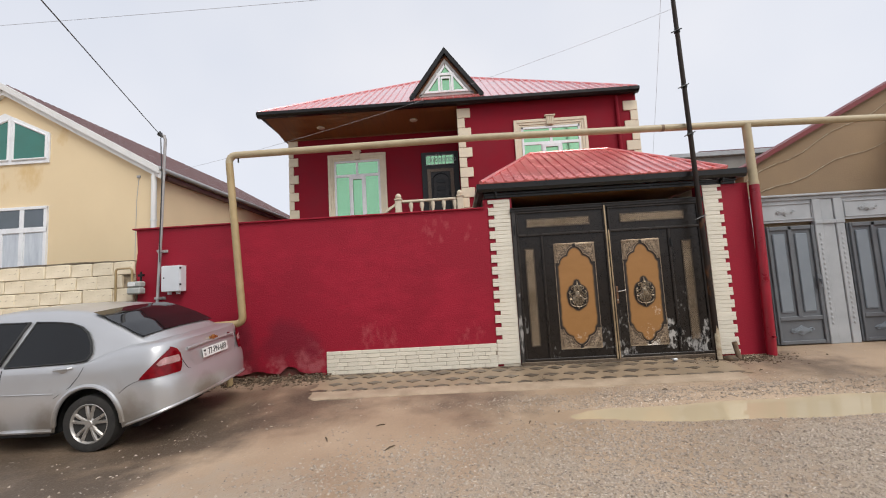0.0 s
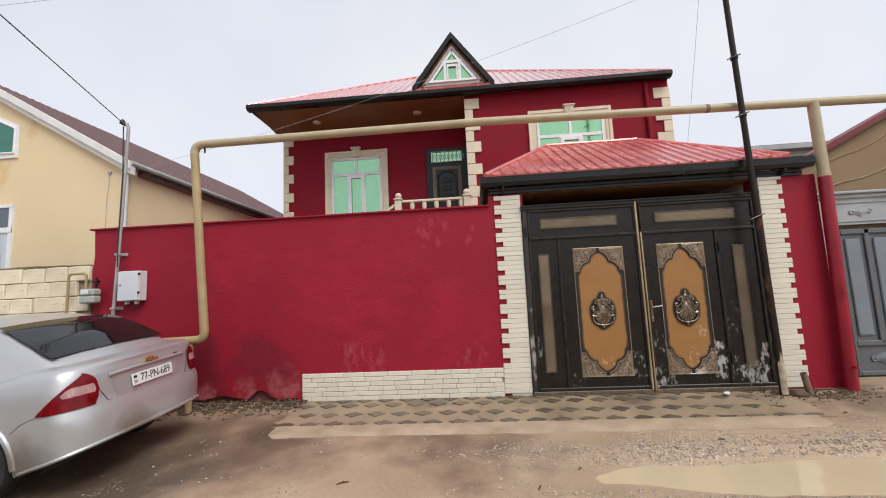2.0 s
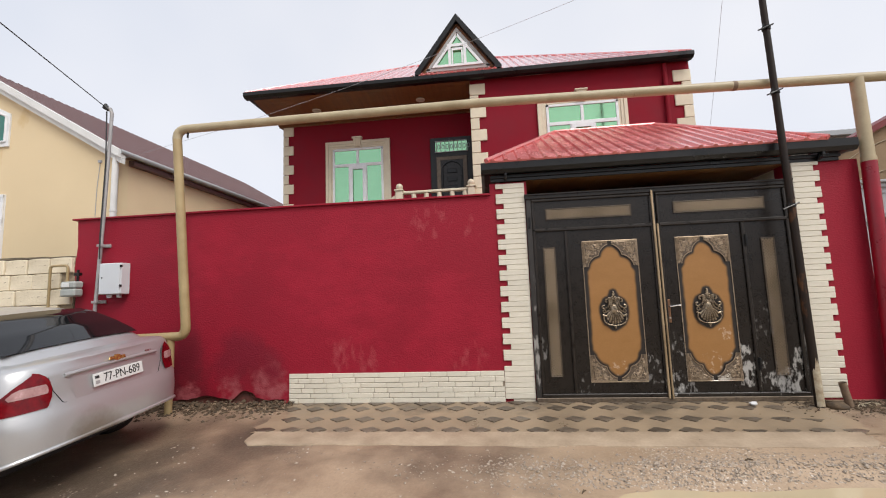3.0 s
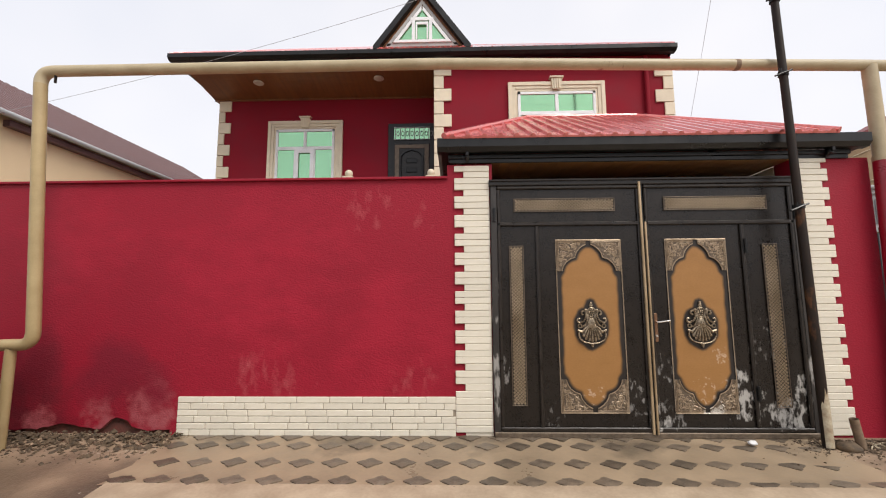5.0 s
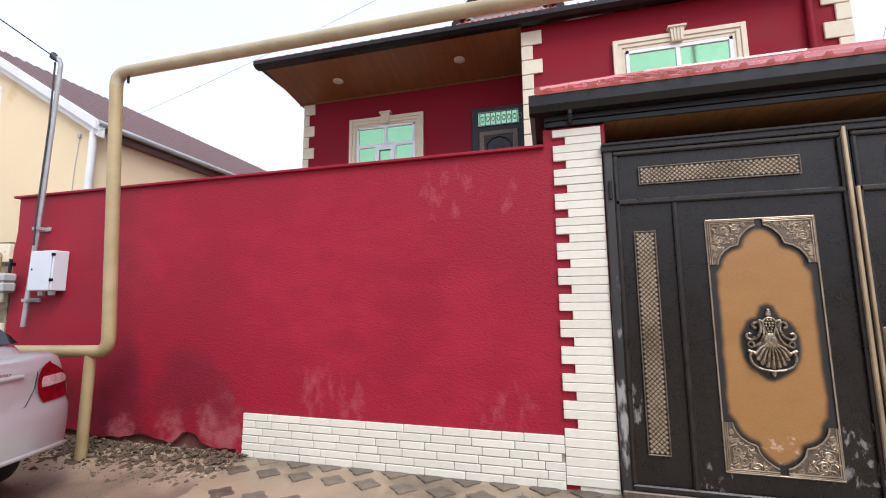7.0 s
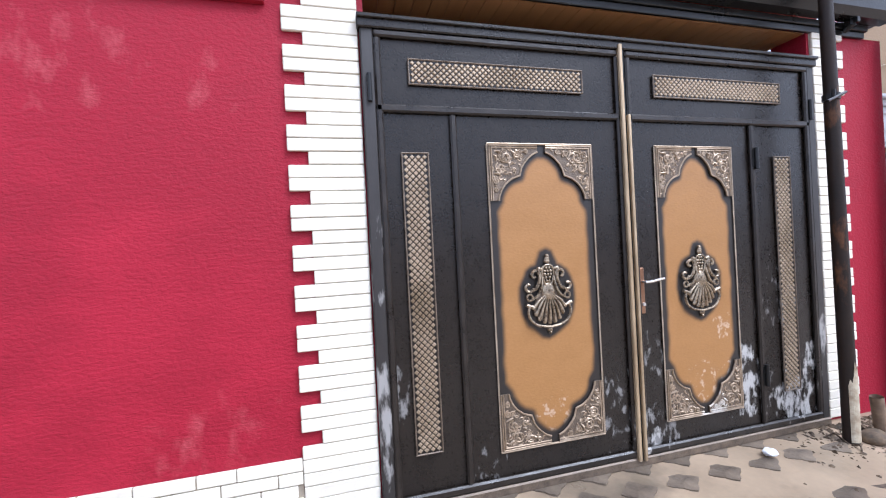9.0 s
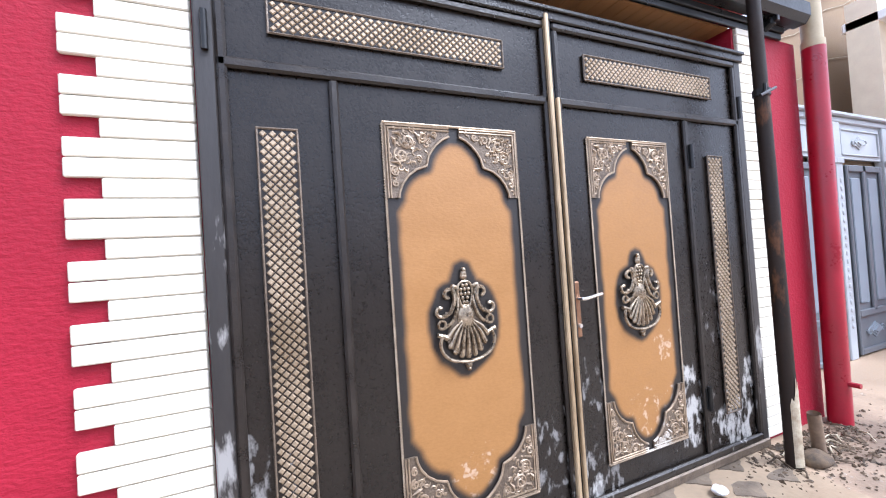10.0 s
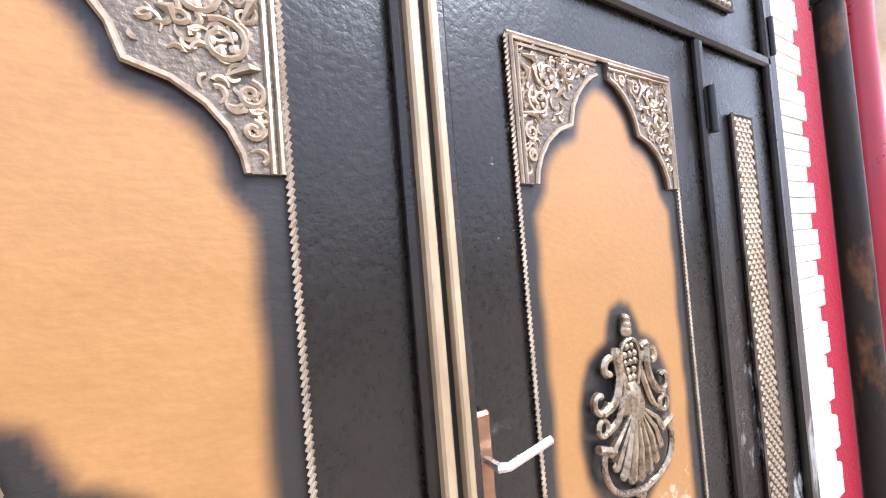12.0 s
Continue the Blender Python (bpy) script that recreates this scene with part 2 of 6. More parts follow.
M_WHITE = mat("white_painted_board", (0.76, 0.76, 0.74), (0.66, 0.66, 0.64), 0.5, scale=4, bump=0.1)
M_TRIM = mat("weathered_grey_trim", (0.46, 0.45, 0.44), (0.33, 0.32, 0.31), 0.6, scale=5, bump=0.2)
M_JOINT = mat("dirty_brick_joint", (0.40, 0.34, 0.26), (0.20, 0.165, 0.12), 0.9, scale=7, bump=0.3)
M_PVC = mat("white_window_frame", (0.80, 0.81, 0.82), (0.74, 0.75, 0.76), 0.3, scale=4, bump=0.0)
M_GLASSG = mat("green_mirror_glass", (0.35, 0.65, 0.39), (0.31, 0.59, 0.345), 0.06, metal=0.82, scale=1.5, fine=6, bump=0.004, rough_var=0.02)
M_GLASSD = mat("grey_window_glass", (0.10, 0.12, 0.14), (0.08, 0.1, 0.11), 0.06, scale=2, bump=0.0, rough_var=0.02, spec=0.8)
M_GLASST = mat("dark_green_glass", (0.02, 0.17, 0.13), (0.02, 0.14, 0.10), 0.08, scale=2, bump=0.0, rough_var=0.02, spec=0.8)
M_CURTAIN = mat("pale_curtain_cloth", (0.62, 0.66, 0.70), (0.42, 0.46, 0.52), 0.6, scale=3, fine=20, bump=0.2, stretch=(4, 1, 0.5))
M_BROOF = mat("brown_metal_roof", (0.155, 0.088, 0.086), (0.115, 0.066, 0.066), 0.5, scale=2, bump=0.1, spec=0.3)
M_STONE = mat("limestone_block", (0.84, 0.74, 0.56), (0.70, 0.60, 0.43), 0.9, scale=6, fine=45, bump=0.8, vary=0.10)
worn(M_STONE, [(0, 0, 0, 3.0)], (0.30, 0.225, 0.14), 17, 0.64, 0.03, stretch=(0.7, 1, 1.5))
M_DARKMORTAR = mat("dark_dirty_mortar", (0.20, 0.16, 0.11), (0.10, 0.08, 0.055), 0.95, scale=9, bump=0.6)
M_CORE = mat("red_stained_masonry", (0.16, 0.045, 0.035), (0.06, 0.03, 0.022), 0.95, scale=9, bump=0.6)
M_YARDMORTAR = mat("crumbling_brown_mortar", (0.42, 0.33, 0.22), (0.13, 0.10, 0.065), 0.95, scale=11, fine=50, bump=0.7)
M_PANELGREY = mat("blue_grey_panel_paint", (0.21, 0.24, 0.265), (0.175, 0.20, 0.225), 0.45, scale=3, fine=60, bump=0.1)
M_GREY = mat("blue_grey_gate_paint", (0.135, 0.145, 0.155), (0.10, 0.108, 0.118), 0.5, scale=3, fine=60, bump=0.15)
M_PALEGREY = mat("pale_grey_gate_paint", (0.42, 0.435, 0.445), (0.32, 0.335, 0.345), 0.55, scale=3, fine=60, bump=0.2)
M_BROWNW = mat("brown_rough_render", (0.30, 0.21, 0.125), (0.24, 0.165, 0.10), 0.95, scale=1.2, fine=35, bump=0.6)
M_MAROON = mat("maroon_roof_edge", (0.19, 0.022, 0.025), (0.14, 0.02, 0.02), 0.5, scale=3)
M_CONC = mat("grey_concrete", (0.30, 0.285, 0.26), (0.21, 0.20, 0.18), 0.9, scale=3, fine=50, bump=0.4)
M_SILVER = mat("silver_car_paint", (0.52, 0.52, 0.525), (0.47, 0.467, 0.47), 0.36, metal=0.60, scale=1.5, fine=400, bump=0.0, coat=0.5, rough_var=0.03)
worn(M_SILVER, [(-3.9, 5.0, 0.0, 0.55), (-4.7, 5.0, 0.0, 0.6), (-3.1, 5.0, 0.12, 0.45), (-2.65, 5.6, 0.2, 0.4)], (0.30, 0.27, 0.235), 2.4, 0.34, 0.2)
M_TINT = mat("tinted_car_glass", (0.010, 0.011, 0.012), (0.008, 0.008, 0.009), 0.04, scale=3, bump=0.0, rough_var=0.01, spec=0.3)
M_TYRE = mat("tyre_rubber", (0.020, 0.019, 0.018), (0.030, 0.027, 0.023), 0.8, scale=12, bump=0.2)
M_RIM = mat("silver_alloy", (0.52, 0.50, 0.47), (0.34, 0.315, 0.285), 0.35, metal=0.7, scale=14, bump=0.05)
M_LAMP = mat("red_lamp_plastic", (0.21, 0.002, 0.007), (0.085, 0.001, 0.003), 0.15, scale=20, bump=0.0, spec=0.3)
M_LAMPW = mat("clear_lamp_plastic", (0.50, 0.30, 0.29), (0.30, 0.15, 0.145), 0.2, scale=20, bump=0.0, spec=0.4)
M_RUBBER = mat("black_seal", (0.012, 0.012, 0.012), (0.02, 0.02, 0.02), 0.6, scale=10, bump=0.0)
M_PLATE = mat("white_number_plate", (0.75, 0.75, 0.73), (0.68, 0.68, 0.66), 0.35, scale=10, bump=0.0)
M_INK = mat("black_ink", (0.012, 0.012, 0.014), (0.016, 0.016, 0.016), 0.5, scale=10, bump=0.0)
M_GOLDBADGE = mat("gold_badge", (0.62, 0.42, 0.14), (0.5, 0.32, 0.1), 0.25, metal=0.8, scale=20, bump=0.0)
M_BOX = mat("pale_grey_box_paint", (0.66, 0.68, 0.70), (0.60, 0.62, 0.64), 0.4, scale=4, bump=0.03)
M_GALV = mat("galvanised_mast", (0.46, 0.45, 0.44), (0.34, 0.33, 0.33), 0.45, metal=0.3, scale=8, bump=0.1)
M_METER = mat("grey_meter_plastic", (0.42, 0.44, 0.41), (0.34, 0.35, 0.33), 0.5, scale=8, bump=0.1)
M_CABLE = mat("black_cable", (0.02, 0.02, 0.022), (0.03, 0.03, 0.03), 0.6, scale=9, bump=0.0)
M_GREYCABLE = mat("thin_grey_wire", (0.40, 0.41, 0.44), (0.34, 0.35, 0.38), 0.6, scale=9, bump=0.0)
M_LAMPGLASS = mat("frosted_lamp_disc", (0.62, 0.56, 0.48), (0.56, 0.5, 0.43), 0.4, scale=9, bump=0.0)
M_PAVER = mat("dark_wet_paver", (0.20, 0.155, 0.11), (0.075, 0.058, 0.044), 0.4, scale=9, fine=90, bump=0.35, vary=0.35)
M_KERB = mat("muddy_concrete_strip", (0.46, 0.355, 0.25), (0.27, 0.20, 0.135), 0.55, scale=3.4, fine=40, bump=0.25)
M_PAVE = mat("mud_filmed_pavement", (0.37, 0.275, 0.18), (0.22, 0.165, 0.11), 0.42, scale=2.2, fine=30, bump=0.35, rough_var=0.2)
worn(M_PAVE, [(0.0, 7.5, 0, 0.9), (1.2, 7.5, 0, 0.9), (2.6, 7.4, 0, 0.8), (-1.2, 7.5, 0, 0.7)], (0.15, 0.115, 0.078), 3.0, 0.42, 0.14)
M_GRAVEL = mat("road_gravel", (0.52, 0.43, 0.34), (0.16, 0.125, 0.095), 0.6, scale=38, fine=70, bump=0.2)
M_RUBBLE = mat("wall_rubble", (0.14, 0.094, 0.054), (0.036, 0.025, 0.016), 0.85, scale=18, fine=70, bump=0.4)
M_LITTER = mat("white_plastic_litter", (0.8, 0.8, 0.8), (0.72, 0.72, 0.72), 0.5, scale=20, bump=0.1)
M_WATER = mat("muddy_puddle_water", (0.56, 0.46, 0.30), (0.53, 0.43, 0.28), 0.05, scale=1.2, fine=3, bump=0.004, rough_var=0.02, spec=0.5)
M_MUD = mat("muddy_unpaved_road", (0.47, 0.345, 0.235), (0.29, 0.205, 0.135), 0.48, scale=0.8, fine=40, bump=0.5, rough_var=0.25, fine_mix=0.35)
# darker wet mud; the spots at the car also colour in its shade
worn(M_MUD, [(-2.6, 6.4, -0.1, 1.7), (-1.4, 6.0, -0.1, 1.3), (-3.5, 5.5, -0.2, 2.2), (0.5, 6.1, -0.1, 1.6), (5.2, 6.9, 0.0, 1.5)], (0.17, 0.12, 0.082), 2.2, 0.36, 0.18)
worn(M_MUD, [(-1.5, 2.6, -0.2, 3.4), (1.5, 2.6, -0.2, 3.6), (4.5, 3.6, -0.2, 3.4)], (0.17, 0.13, 0.095), 42, 0.56, 0.05)
worn(M_MUD, [(-2.0, 2.6, -0.2, 2.4)], (0.50, 0.41, 0.32), 48, 0.60, 0.05)
worn(M_MUD, [(1.0, 2.6, -0.2, 3.4), (4.0, 3.6, -0.2, 3.2), (-1.5, 3.0, -0.2, 2.5)], (0.37, 0.295, 0.22), 3.5, 0.34, 0.14)
worn(M_MUD, [(1.0, 3.2, -0.2, 3.6), (4.2, 4.2, -0.2, 3.4), (2.5, 5.8, -0.1, 2.0)], (0.62, 0.54, 0.45), 55, 0.60, 0.05)


def pebbled(m, spots, scale, depth):
    """Small stones pressed into the surface: cells of their own tone, raised, thinning out away from the spots."""
    nt, bs, last = base_link(m)
    co = nt.nodes.new("ShaderNodeTexCoord")
    vo = nt.nodes.new("ShaderNodeTexVoronoi")
    vo.inputs["Scale"].default_value = scale
    vo.inputs["Randomness"].default_value = 1.0
    nt.links.new(co.outputs["Object"], vo.inputs["Vector"])
    nz = nt.nodes.new("ShaderNodeTexNoise")
    nz.inputs["Scale"].default_value, nz.inputs["Detail"].default_value = 1.6, 5
    nt.links.new(co.outputs["Object"], nz.inputs["Vector"])
    total = nz.outputs["Fac"]
    for x, y, z, r in spots:
        d = nt.nodes.new("ShaderNodeVectorMath")
        d.operation = "DISTANCE"
        d.inputs[1].default_value = (x, y, z)
        nt.links.new(co.outputs["Object"], d.inputs[0])
        mr = nt.nodes.new("ShaderNodeMapRange")
        mr.interpolation_type = "SMOOTHSTEP"
        mr.inputs[1].default_value, mr.inputs[2].default_value, mr.inputs[3].default_value, mr.inputs[4].default_value = r, 0.45 * r, 0.0, 0.22
        nt.links.new(d.outputs["Value"], mr.inputs[0])
        ad = nt.nodes.new("ShaderNodeMath")
        nt.links.new(total, ad.inputs[0])
        nt.links.new(mr.outputs[0], ad.inputs[1])
        total = ad.outputs[0]
    sep = nt.nodes.new("ShaderNodeSeparateColor")
    nt.links.new(vo.outputs["Color"], sep.inputs[0])
    pick = nt.nodes.new("ShaderNodeMath")
    pick.operation = "MULTIPLY_ADD"
    pick.inputs[1].default_value = 0.45
    nt.links.new(sep.outputs[1], pick.inputs[0])
    nt.links.new(total, pick.inputs[2])
    here = nt.nodes.new("ShaderNodeMapRange")
    here.inputs[1].default_value, here.inputs[2].default_value = 0.98, 1.03
    nt.links.new(pick.outputs[0], here.inputs[0])
    dome = nt.nodes.new("ShaderNodeMapRange")
    dome.inputs[1].default_value, dome.inputs[2].default_value, dome.inputs[3].default_value, dome.inputs[4].default_value = 0.25, 0.52, 1.0, 0.0
    nt.links.new(vo.outputs["Distance"], dome.inputs[0])
    amount = nt.nodes.new("ShaderNodeMath")
    amount.operation = "MULTIPLY"
    nt.links.new(here.outputs[0], amount.inputs[0])
    nt.links.new(dome.outputs[0], amount.inputs[1])
    tone = nt.nodes.new("ShaderNodeValToRGB")
    for pos, c in ((0.45, (0.30, 0.24, 0.185)), (0.8, (0.46, 0.38, 0.30)), (0.93, (0.66, 0.58, 0.49))):
        e = tone.color_ramp.elements.new(pos)
        e.color = (*c, 1)
    tone.color_ramp.elements[0].color = (0.115, 0.092, 0.072, 1)
    tone.color_ramp.elements[-1].color = (0.70, 0.63, 0.55, 1)
    nt.links.new(sep.outputs[0], tone.inputs["Fac"])
    mix = nt.nodes.new("ShaderNodeMix")
    mix.data_type = "RGBA"
    nt.links.new(amount.outputs[0], mix.inputs[0])
    nt.links.new(last, mix.inputs["A"])
    nt.links.new(tone.outputs["Color"], mix.inputs["B"])
    nt.links.new(mix.outputs["Result"], bs.inputs["Base Color"])
    bp = nt.nodes.new("ShaderNodeBump")
    bp.inputs["Strength"].default_value, bp.inputs["Distance"].default_value = 0.9, depth
    nt.links.new(amount.outputs[0], bp.inputs["Height"])
    nt.links.new(bs.inputs["Normal"].links[0].from_socket, bp.inputs["Normal"])
    nt.links.new(bp.outputs[0], bs.inputs["Normal"])


# deeper brown wet mud, with the car's ground shadow painted into the same patches
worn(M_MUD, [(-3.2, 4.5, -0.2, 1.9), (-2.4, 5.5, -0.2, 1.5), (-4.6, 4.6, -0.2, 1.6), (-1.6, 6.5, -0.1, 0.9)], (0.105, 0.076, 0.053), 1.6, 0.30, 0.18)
pebbled(M_MUD, [(0.8, 2.4, -0.2, 2.7), (3.3, 3.4, -0.2, 2.3), (5.6, 4.0, -0.2, 2.3), (2.6, 5.95, -0.1, 1.0), (4.4, 6.0, -0.1, 1.0)], 42, 0.008)
M_GOLD = mat("sprayed_gold_panel", (0.355, 0.175, 0.055), (0.295, 0.142, 0.043), 0.45, metal=0.1, scale=7, fine=80, bump=0.09, fine_mix=0.5, stretch=(0.7, 1, 1.3))
worn(M_GOLD, [(3.45, 7.44, 0.4, 0.5), (3.6, 7.44, 0.75, 0.3), (2.35, 7.44, 0.35, 0.45)], (0.50, 0.34, 0.22), 26, 0.575, 0.04)
worn(M_GOLD, [(3.7, 7.44, 0.42, 0.32)], (0.62, 0.56, 0.50), 22, 0.46, 0.05)
gnt, gbs, glast = base_link(M_GOLD)
gat = gnt.nodes.new("ShaderNodeAttribute")
gat.attribute_name = "spray"
gmx = gnt.nodes.new("ShaderNodeMix")
gmx.data_type = "RGBA"
gmx.inputs["B"].default_value = (0.020, 0.016, 0.0135, 1)
gnt.links.new(gat.outputs["Fac"], gmx.inputs[0])
gnt.links.new(glast, gmx.inputs["A"])
gnt.links.new(gmx.outputs["Result"], gbs.inputs["Base Color"])

# ---- building helpers ----


def thing(name, at, label, category, group="", kind=""):
    ob = new(name)
    ob.empty_display_size = 0.1
    ob.location = at
    return tagged(ob, label, category, group, kind)


def smooth_mesh(me, angle=40):
    me.polygons.foreach_set("use_smooth", [True] * len(me.polygons))
    me.set_sharp_from_angle(angle=radians(angle))


def part(name, bm, material, parent=None, label="", smooth=False):
    """Links a bmesh, in world places, as one mesh object under a thing or under a part."""
    bmesh.ops.recalc_face_normals(bm, faces=bm.faces)
    me = bpy.data.meshes.new(name)
    bm.to_mesh(me)
    bm.free()
    me.materials.append(material)
    if smooth:
        smooth_mesh(me)
    ob = new(name, me)
    if parent is not None:
        ob.parent = parent
        if parent.type == "EMPTY":
            ob.matrix_parent_inverse = Matrix.Translation(-parent.location)
    if label:
        ob["label"] = label
    return ob


def structure(name, bm, material, label, category, smooth=False):
    return tagged(part(name, bm, material, None, "", smooth), label, category, "", "structure")


def B(bm, x0, x1, y0, y1, z0, z1, bev=0.0, m=None):
    """A box, bevelled if asked."""
    r = bmesh.ops.create_cube(bm, size=1)
    vs = r["verts"]
    for v in vs:
        v.co = Vector(((x0 + x1) / 2 + v.co.x * (x1 - x0), (y0 + y1) / 2 + v.co.y * (y1 - y0), (z0 + z1) / 2 + v.co.z * (z1 - z0)))
    if bev:
        es = list({e for v in vs for e in v.link_edges})
        q = bmesh.ops.bevel(bm, geom=es, offset=bev, segments=1, affect="EDGES")
        vs = list({v for f in q["faces"] for v in f.verts} | {v for v in vs if v.is_valid})
    if m is not None:
        for v in vs:
            v.co = m @ v.co
    return bm


def box(x0, x1, y0, y1, z0, z1, bev=0.0, m=None):
    return B(bmesh.new(), x0, x1, y0, y1, z0, z1, bev, m)


def prism(bm, pts, axis, a, b):
    """A polygon of 2D points, extruded along an axis from a to b ('y': points are x, z; 'x': y, z; 'z': x, y)."""
    def at(p, d):
        return {"y": (p[0], d, p[1]), "x": (d, p[0], p[1]), "z": (p[0], p[1], d)}[axis]
    f = [bm.verts.new(at(p, a)) for p in pts]
    g = [bm.verts.new(at(p, b)) for p in pts]
    bm.faces.new(f)
    bm.faces.new(g[::-1])
    for i in range(len(pts)):
        j = (i + 1) % len(pts)
        bm.faces.new((f[i], f[j], g[j], g[i]))
    return bm


def tube(bm, pts, r, n=10, cap=True, taper=None):
    """A round tube swept along points, mitred at its bends."""
    pts = [Vector(p) for p in pts]
    rings = []
    up = None
    for i, p in enumerate(pts):
        d0 = (p - pts[i - 1]).normalized() if i else (pts[1] - p).normalized()
        d1 = (pts[i + 1] - p).normalized() if i < len(pts) - 1 else d0
        d = (d0 + d1).normalized() if (d0 + d1).length > 1e-6 else d1
        if up is None:
            up = Vector((0, 0, 1)) if abs(d.z) < 0.9 else Vector((0, 1, 0))
        sx = d.cross(up).normalized()
        up = sx.cross(d).normalized()
        k = 1 / max(0.5, math.sqrt(max(0.25, (1 + d0.dot(d1)) / 2)))
        rad = r if taper is None else r * taper[i]
        rings.append([bm.verts.new(p + (sx * math.cos(2 * math.pi * a / n) + up * math.sin(2 * math.pi * a / n)) * rad * (k if i and i < len(pts) - 1 else 1)) for a in range(n)])
    for q, s in zip(rings, rings[1:]):
        for a in range(n):
            bm.faces.new((q[a], q[(a + 1) % n], s[(a + 1) % n], s[a]))
    if cap:
        bm.faces.new(rings[0][::-1])
        bm.faces.new(rings[-1])
    return bm


def bend(p, corner, q, r, n=6):
    """Points of a rounded bend at corner, between p and q."""
    c, a, b = Vector(corner), Vector(p), Vector(q)
    da, db = (a - c).normalized(), (b - c).normalized()
    s, e = c + da * r, c + db * r
    return [tuple((1 - t) ** 2 * s + 2 * t * (1 - t) * c + t ** 2 * e) for t in [i / n for i in range(n + 1)]]


def lathe(bm, prof, centre, n=16):
    """Turned about an upright axis: prof is a list of (radius, z)."""
    cx, cy, cz = centre
    rings = [[bm.verts.new((cx + r * math.cos(2 * math.pi * a / n), cy + r * math.sin(2 * math.pi * a / n), cz + z)) for a in range(n)] for r, z in prof]
    for q, s in zip(rings, rings[1:]):
        for a in range(n):
            bm.faces.new((q[a], q[(a + 1) % n], s[(a + 1) % n], s[a]))
    bm.faces.new(rings[0][::-1])
    bm.faces.new(rings[-1])
    return bm


def grid_mesh(name, rows, material, parent=None, label="", smooth=True, close=False):
    """A mesh from rows of points, each row as long as the others."""
    bm = bmesh.new()
    vs = [[bm.verts.new(p) for p in r] for r in rows]
    for q, s in zip(vs, vs[1:]):
        for i in range(len(q) - (0 if close else 1)):
            j = (i + 1) % len(q)
            try:
                bm.faces.new((q[i], q[j], s[j], s[i]))
            except ValueError:
                pass
    bmesh.ops.remove_doubles(bm, verts=bm.verts, dist=1e-5)
    return part(name, bm, material, parent, label, smooth)


def piece(name, me, parent, at, rz=0.0):
    """One of many alike pieces, on shared mesh data, under its piece of the setting."""
    ob = new(name, me)
    ob.parent = parent
    ob.matrix_basis = pose(*at, 0, 0, rz)
    return ob


def brick_mesh(name, sx, sy, sz, material, bev=0.004):
    bm = box(-sx / 2, sx / 2, -sy / 2, sy / 2, -sz / 2, sz / 2, bev)
    bmesh.ops.recalc_face_normals(bm, faces=bm.faces)
    me = bpy.data.meshes.new(name)
    bm.to_mesh(me)
    bm.free()
    me.materials.append(material)
    return me


def lumps(name, places, material, label, category, parent=None):
    """Small angular stones in one mesh: places are rows of x, y, z, size."""
    p = np.array(places)
    n = len(p)
    base = np.array([(1, 0, 0), (-1, 0, 0), (0, 1, 0), (0, -1, 0), (0, 0, 1), (0, 0, -1)], float)
    fc = np.array([(0, 2, 4), (2, 1, 4), (1, 3, 4), (3, 0, 4), (2, 0, 5), (1, 2, 5), (3, 1, 5), (0, 3, 5)])
    v = base[None] * np.random.uniform(0.55, 1.25, (n, 6, 1)) + np.random.uniform(-0.25, 0.25, (n, 6, 3))
    v[:, :, 2] *= np.random.uniform(0.35, 0.8, (n, 1))
    a = np.random.uniform(0, 2 * math.pi, n)
    c, s = np.cos(a)[:, None], np.sin(a)[:, None]
    x, y = v[:, :, 0] * c - v[:, :, 1] * s, v[:, :, 0] * s + v[:, :, 1] * c
    v = np.stack([x, y, v[:, :, 2]], 2) * p[:, 3][:, None, None] + p[:, None, :3]
    f = fc[None] + 6 * np.arange(n)[:, None, None]
    me = bpy.data.meshes.new(name)
    me.from_pydata(v.reshape(-1, 3).tolist(), [], f.reshape(-1, 3).tolist())
    me.materials.append(material)
    ob = new(name, me)
    if parent is not None:
        ob.parent = parent
    return tagged(ob, label, category, "", "stuff")

# ---- ground ----
PUDDLE = -0.180


def ground_z(x, y):
    z = float(np.interp(y, [4.0, 5.0, 6.2, 7.2, 7.5], [-0.158, -0.150, -0.080, -0.015, 0.0]))
    if y < 7.2:
        k = min(1.0, (7.2 - y) / 0.8)
        z += k * (0.012 * noise.noise((x * 0.5, y * 0.9, 0.0)) + 0.007 * noise.noise((x * 2.7, y * 3.1, 3.0)) + 0.0035 * noise.noise((x * 9, y * 9, 7.0)))
    if x < -2.0 and 3.5 < y < 7.3:
        k = min(1.0, (-2.0 - x) / 0.7) * min(1.0, (y - 3.5) / 1.2)
        z += k * min(0.0, float(np.interp(y, [5.1, 6.63, 7.2], [-0.190, -0.088, -0.015])) - z)
    e = ((x - 4.5 - 0.3 * noise.noise((y * 1.5, 3.0, 1.0))) / 3.0) ** 2 + ((y - 5.45 - 0.12 * noise.noise((x * 0.9, 0.0, 5.0))) / 0.34) ** 2
    if e < 2.4:
        pool = PUDDLE - 0.03 + 0.03 * e + 0.006 * noise.noise((x * 5, y * 5, 1.0))
        z = pool if e < 1.2 else pool + (z - pool) * (e - 1.2) / 1.2
    return z


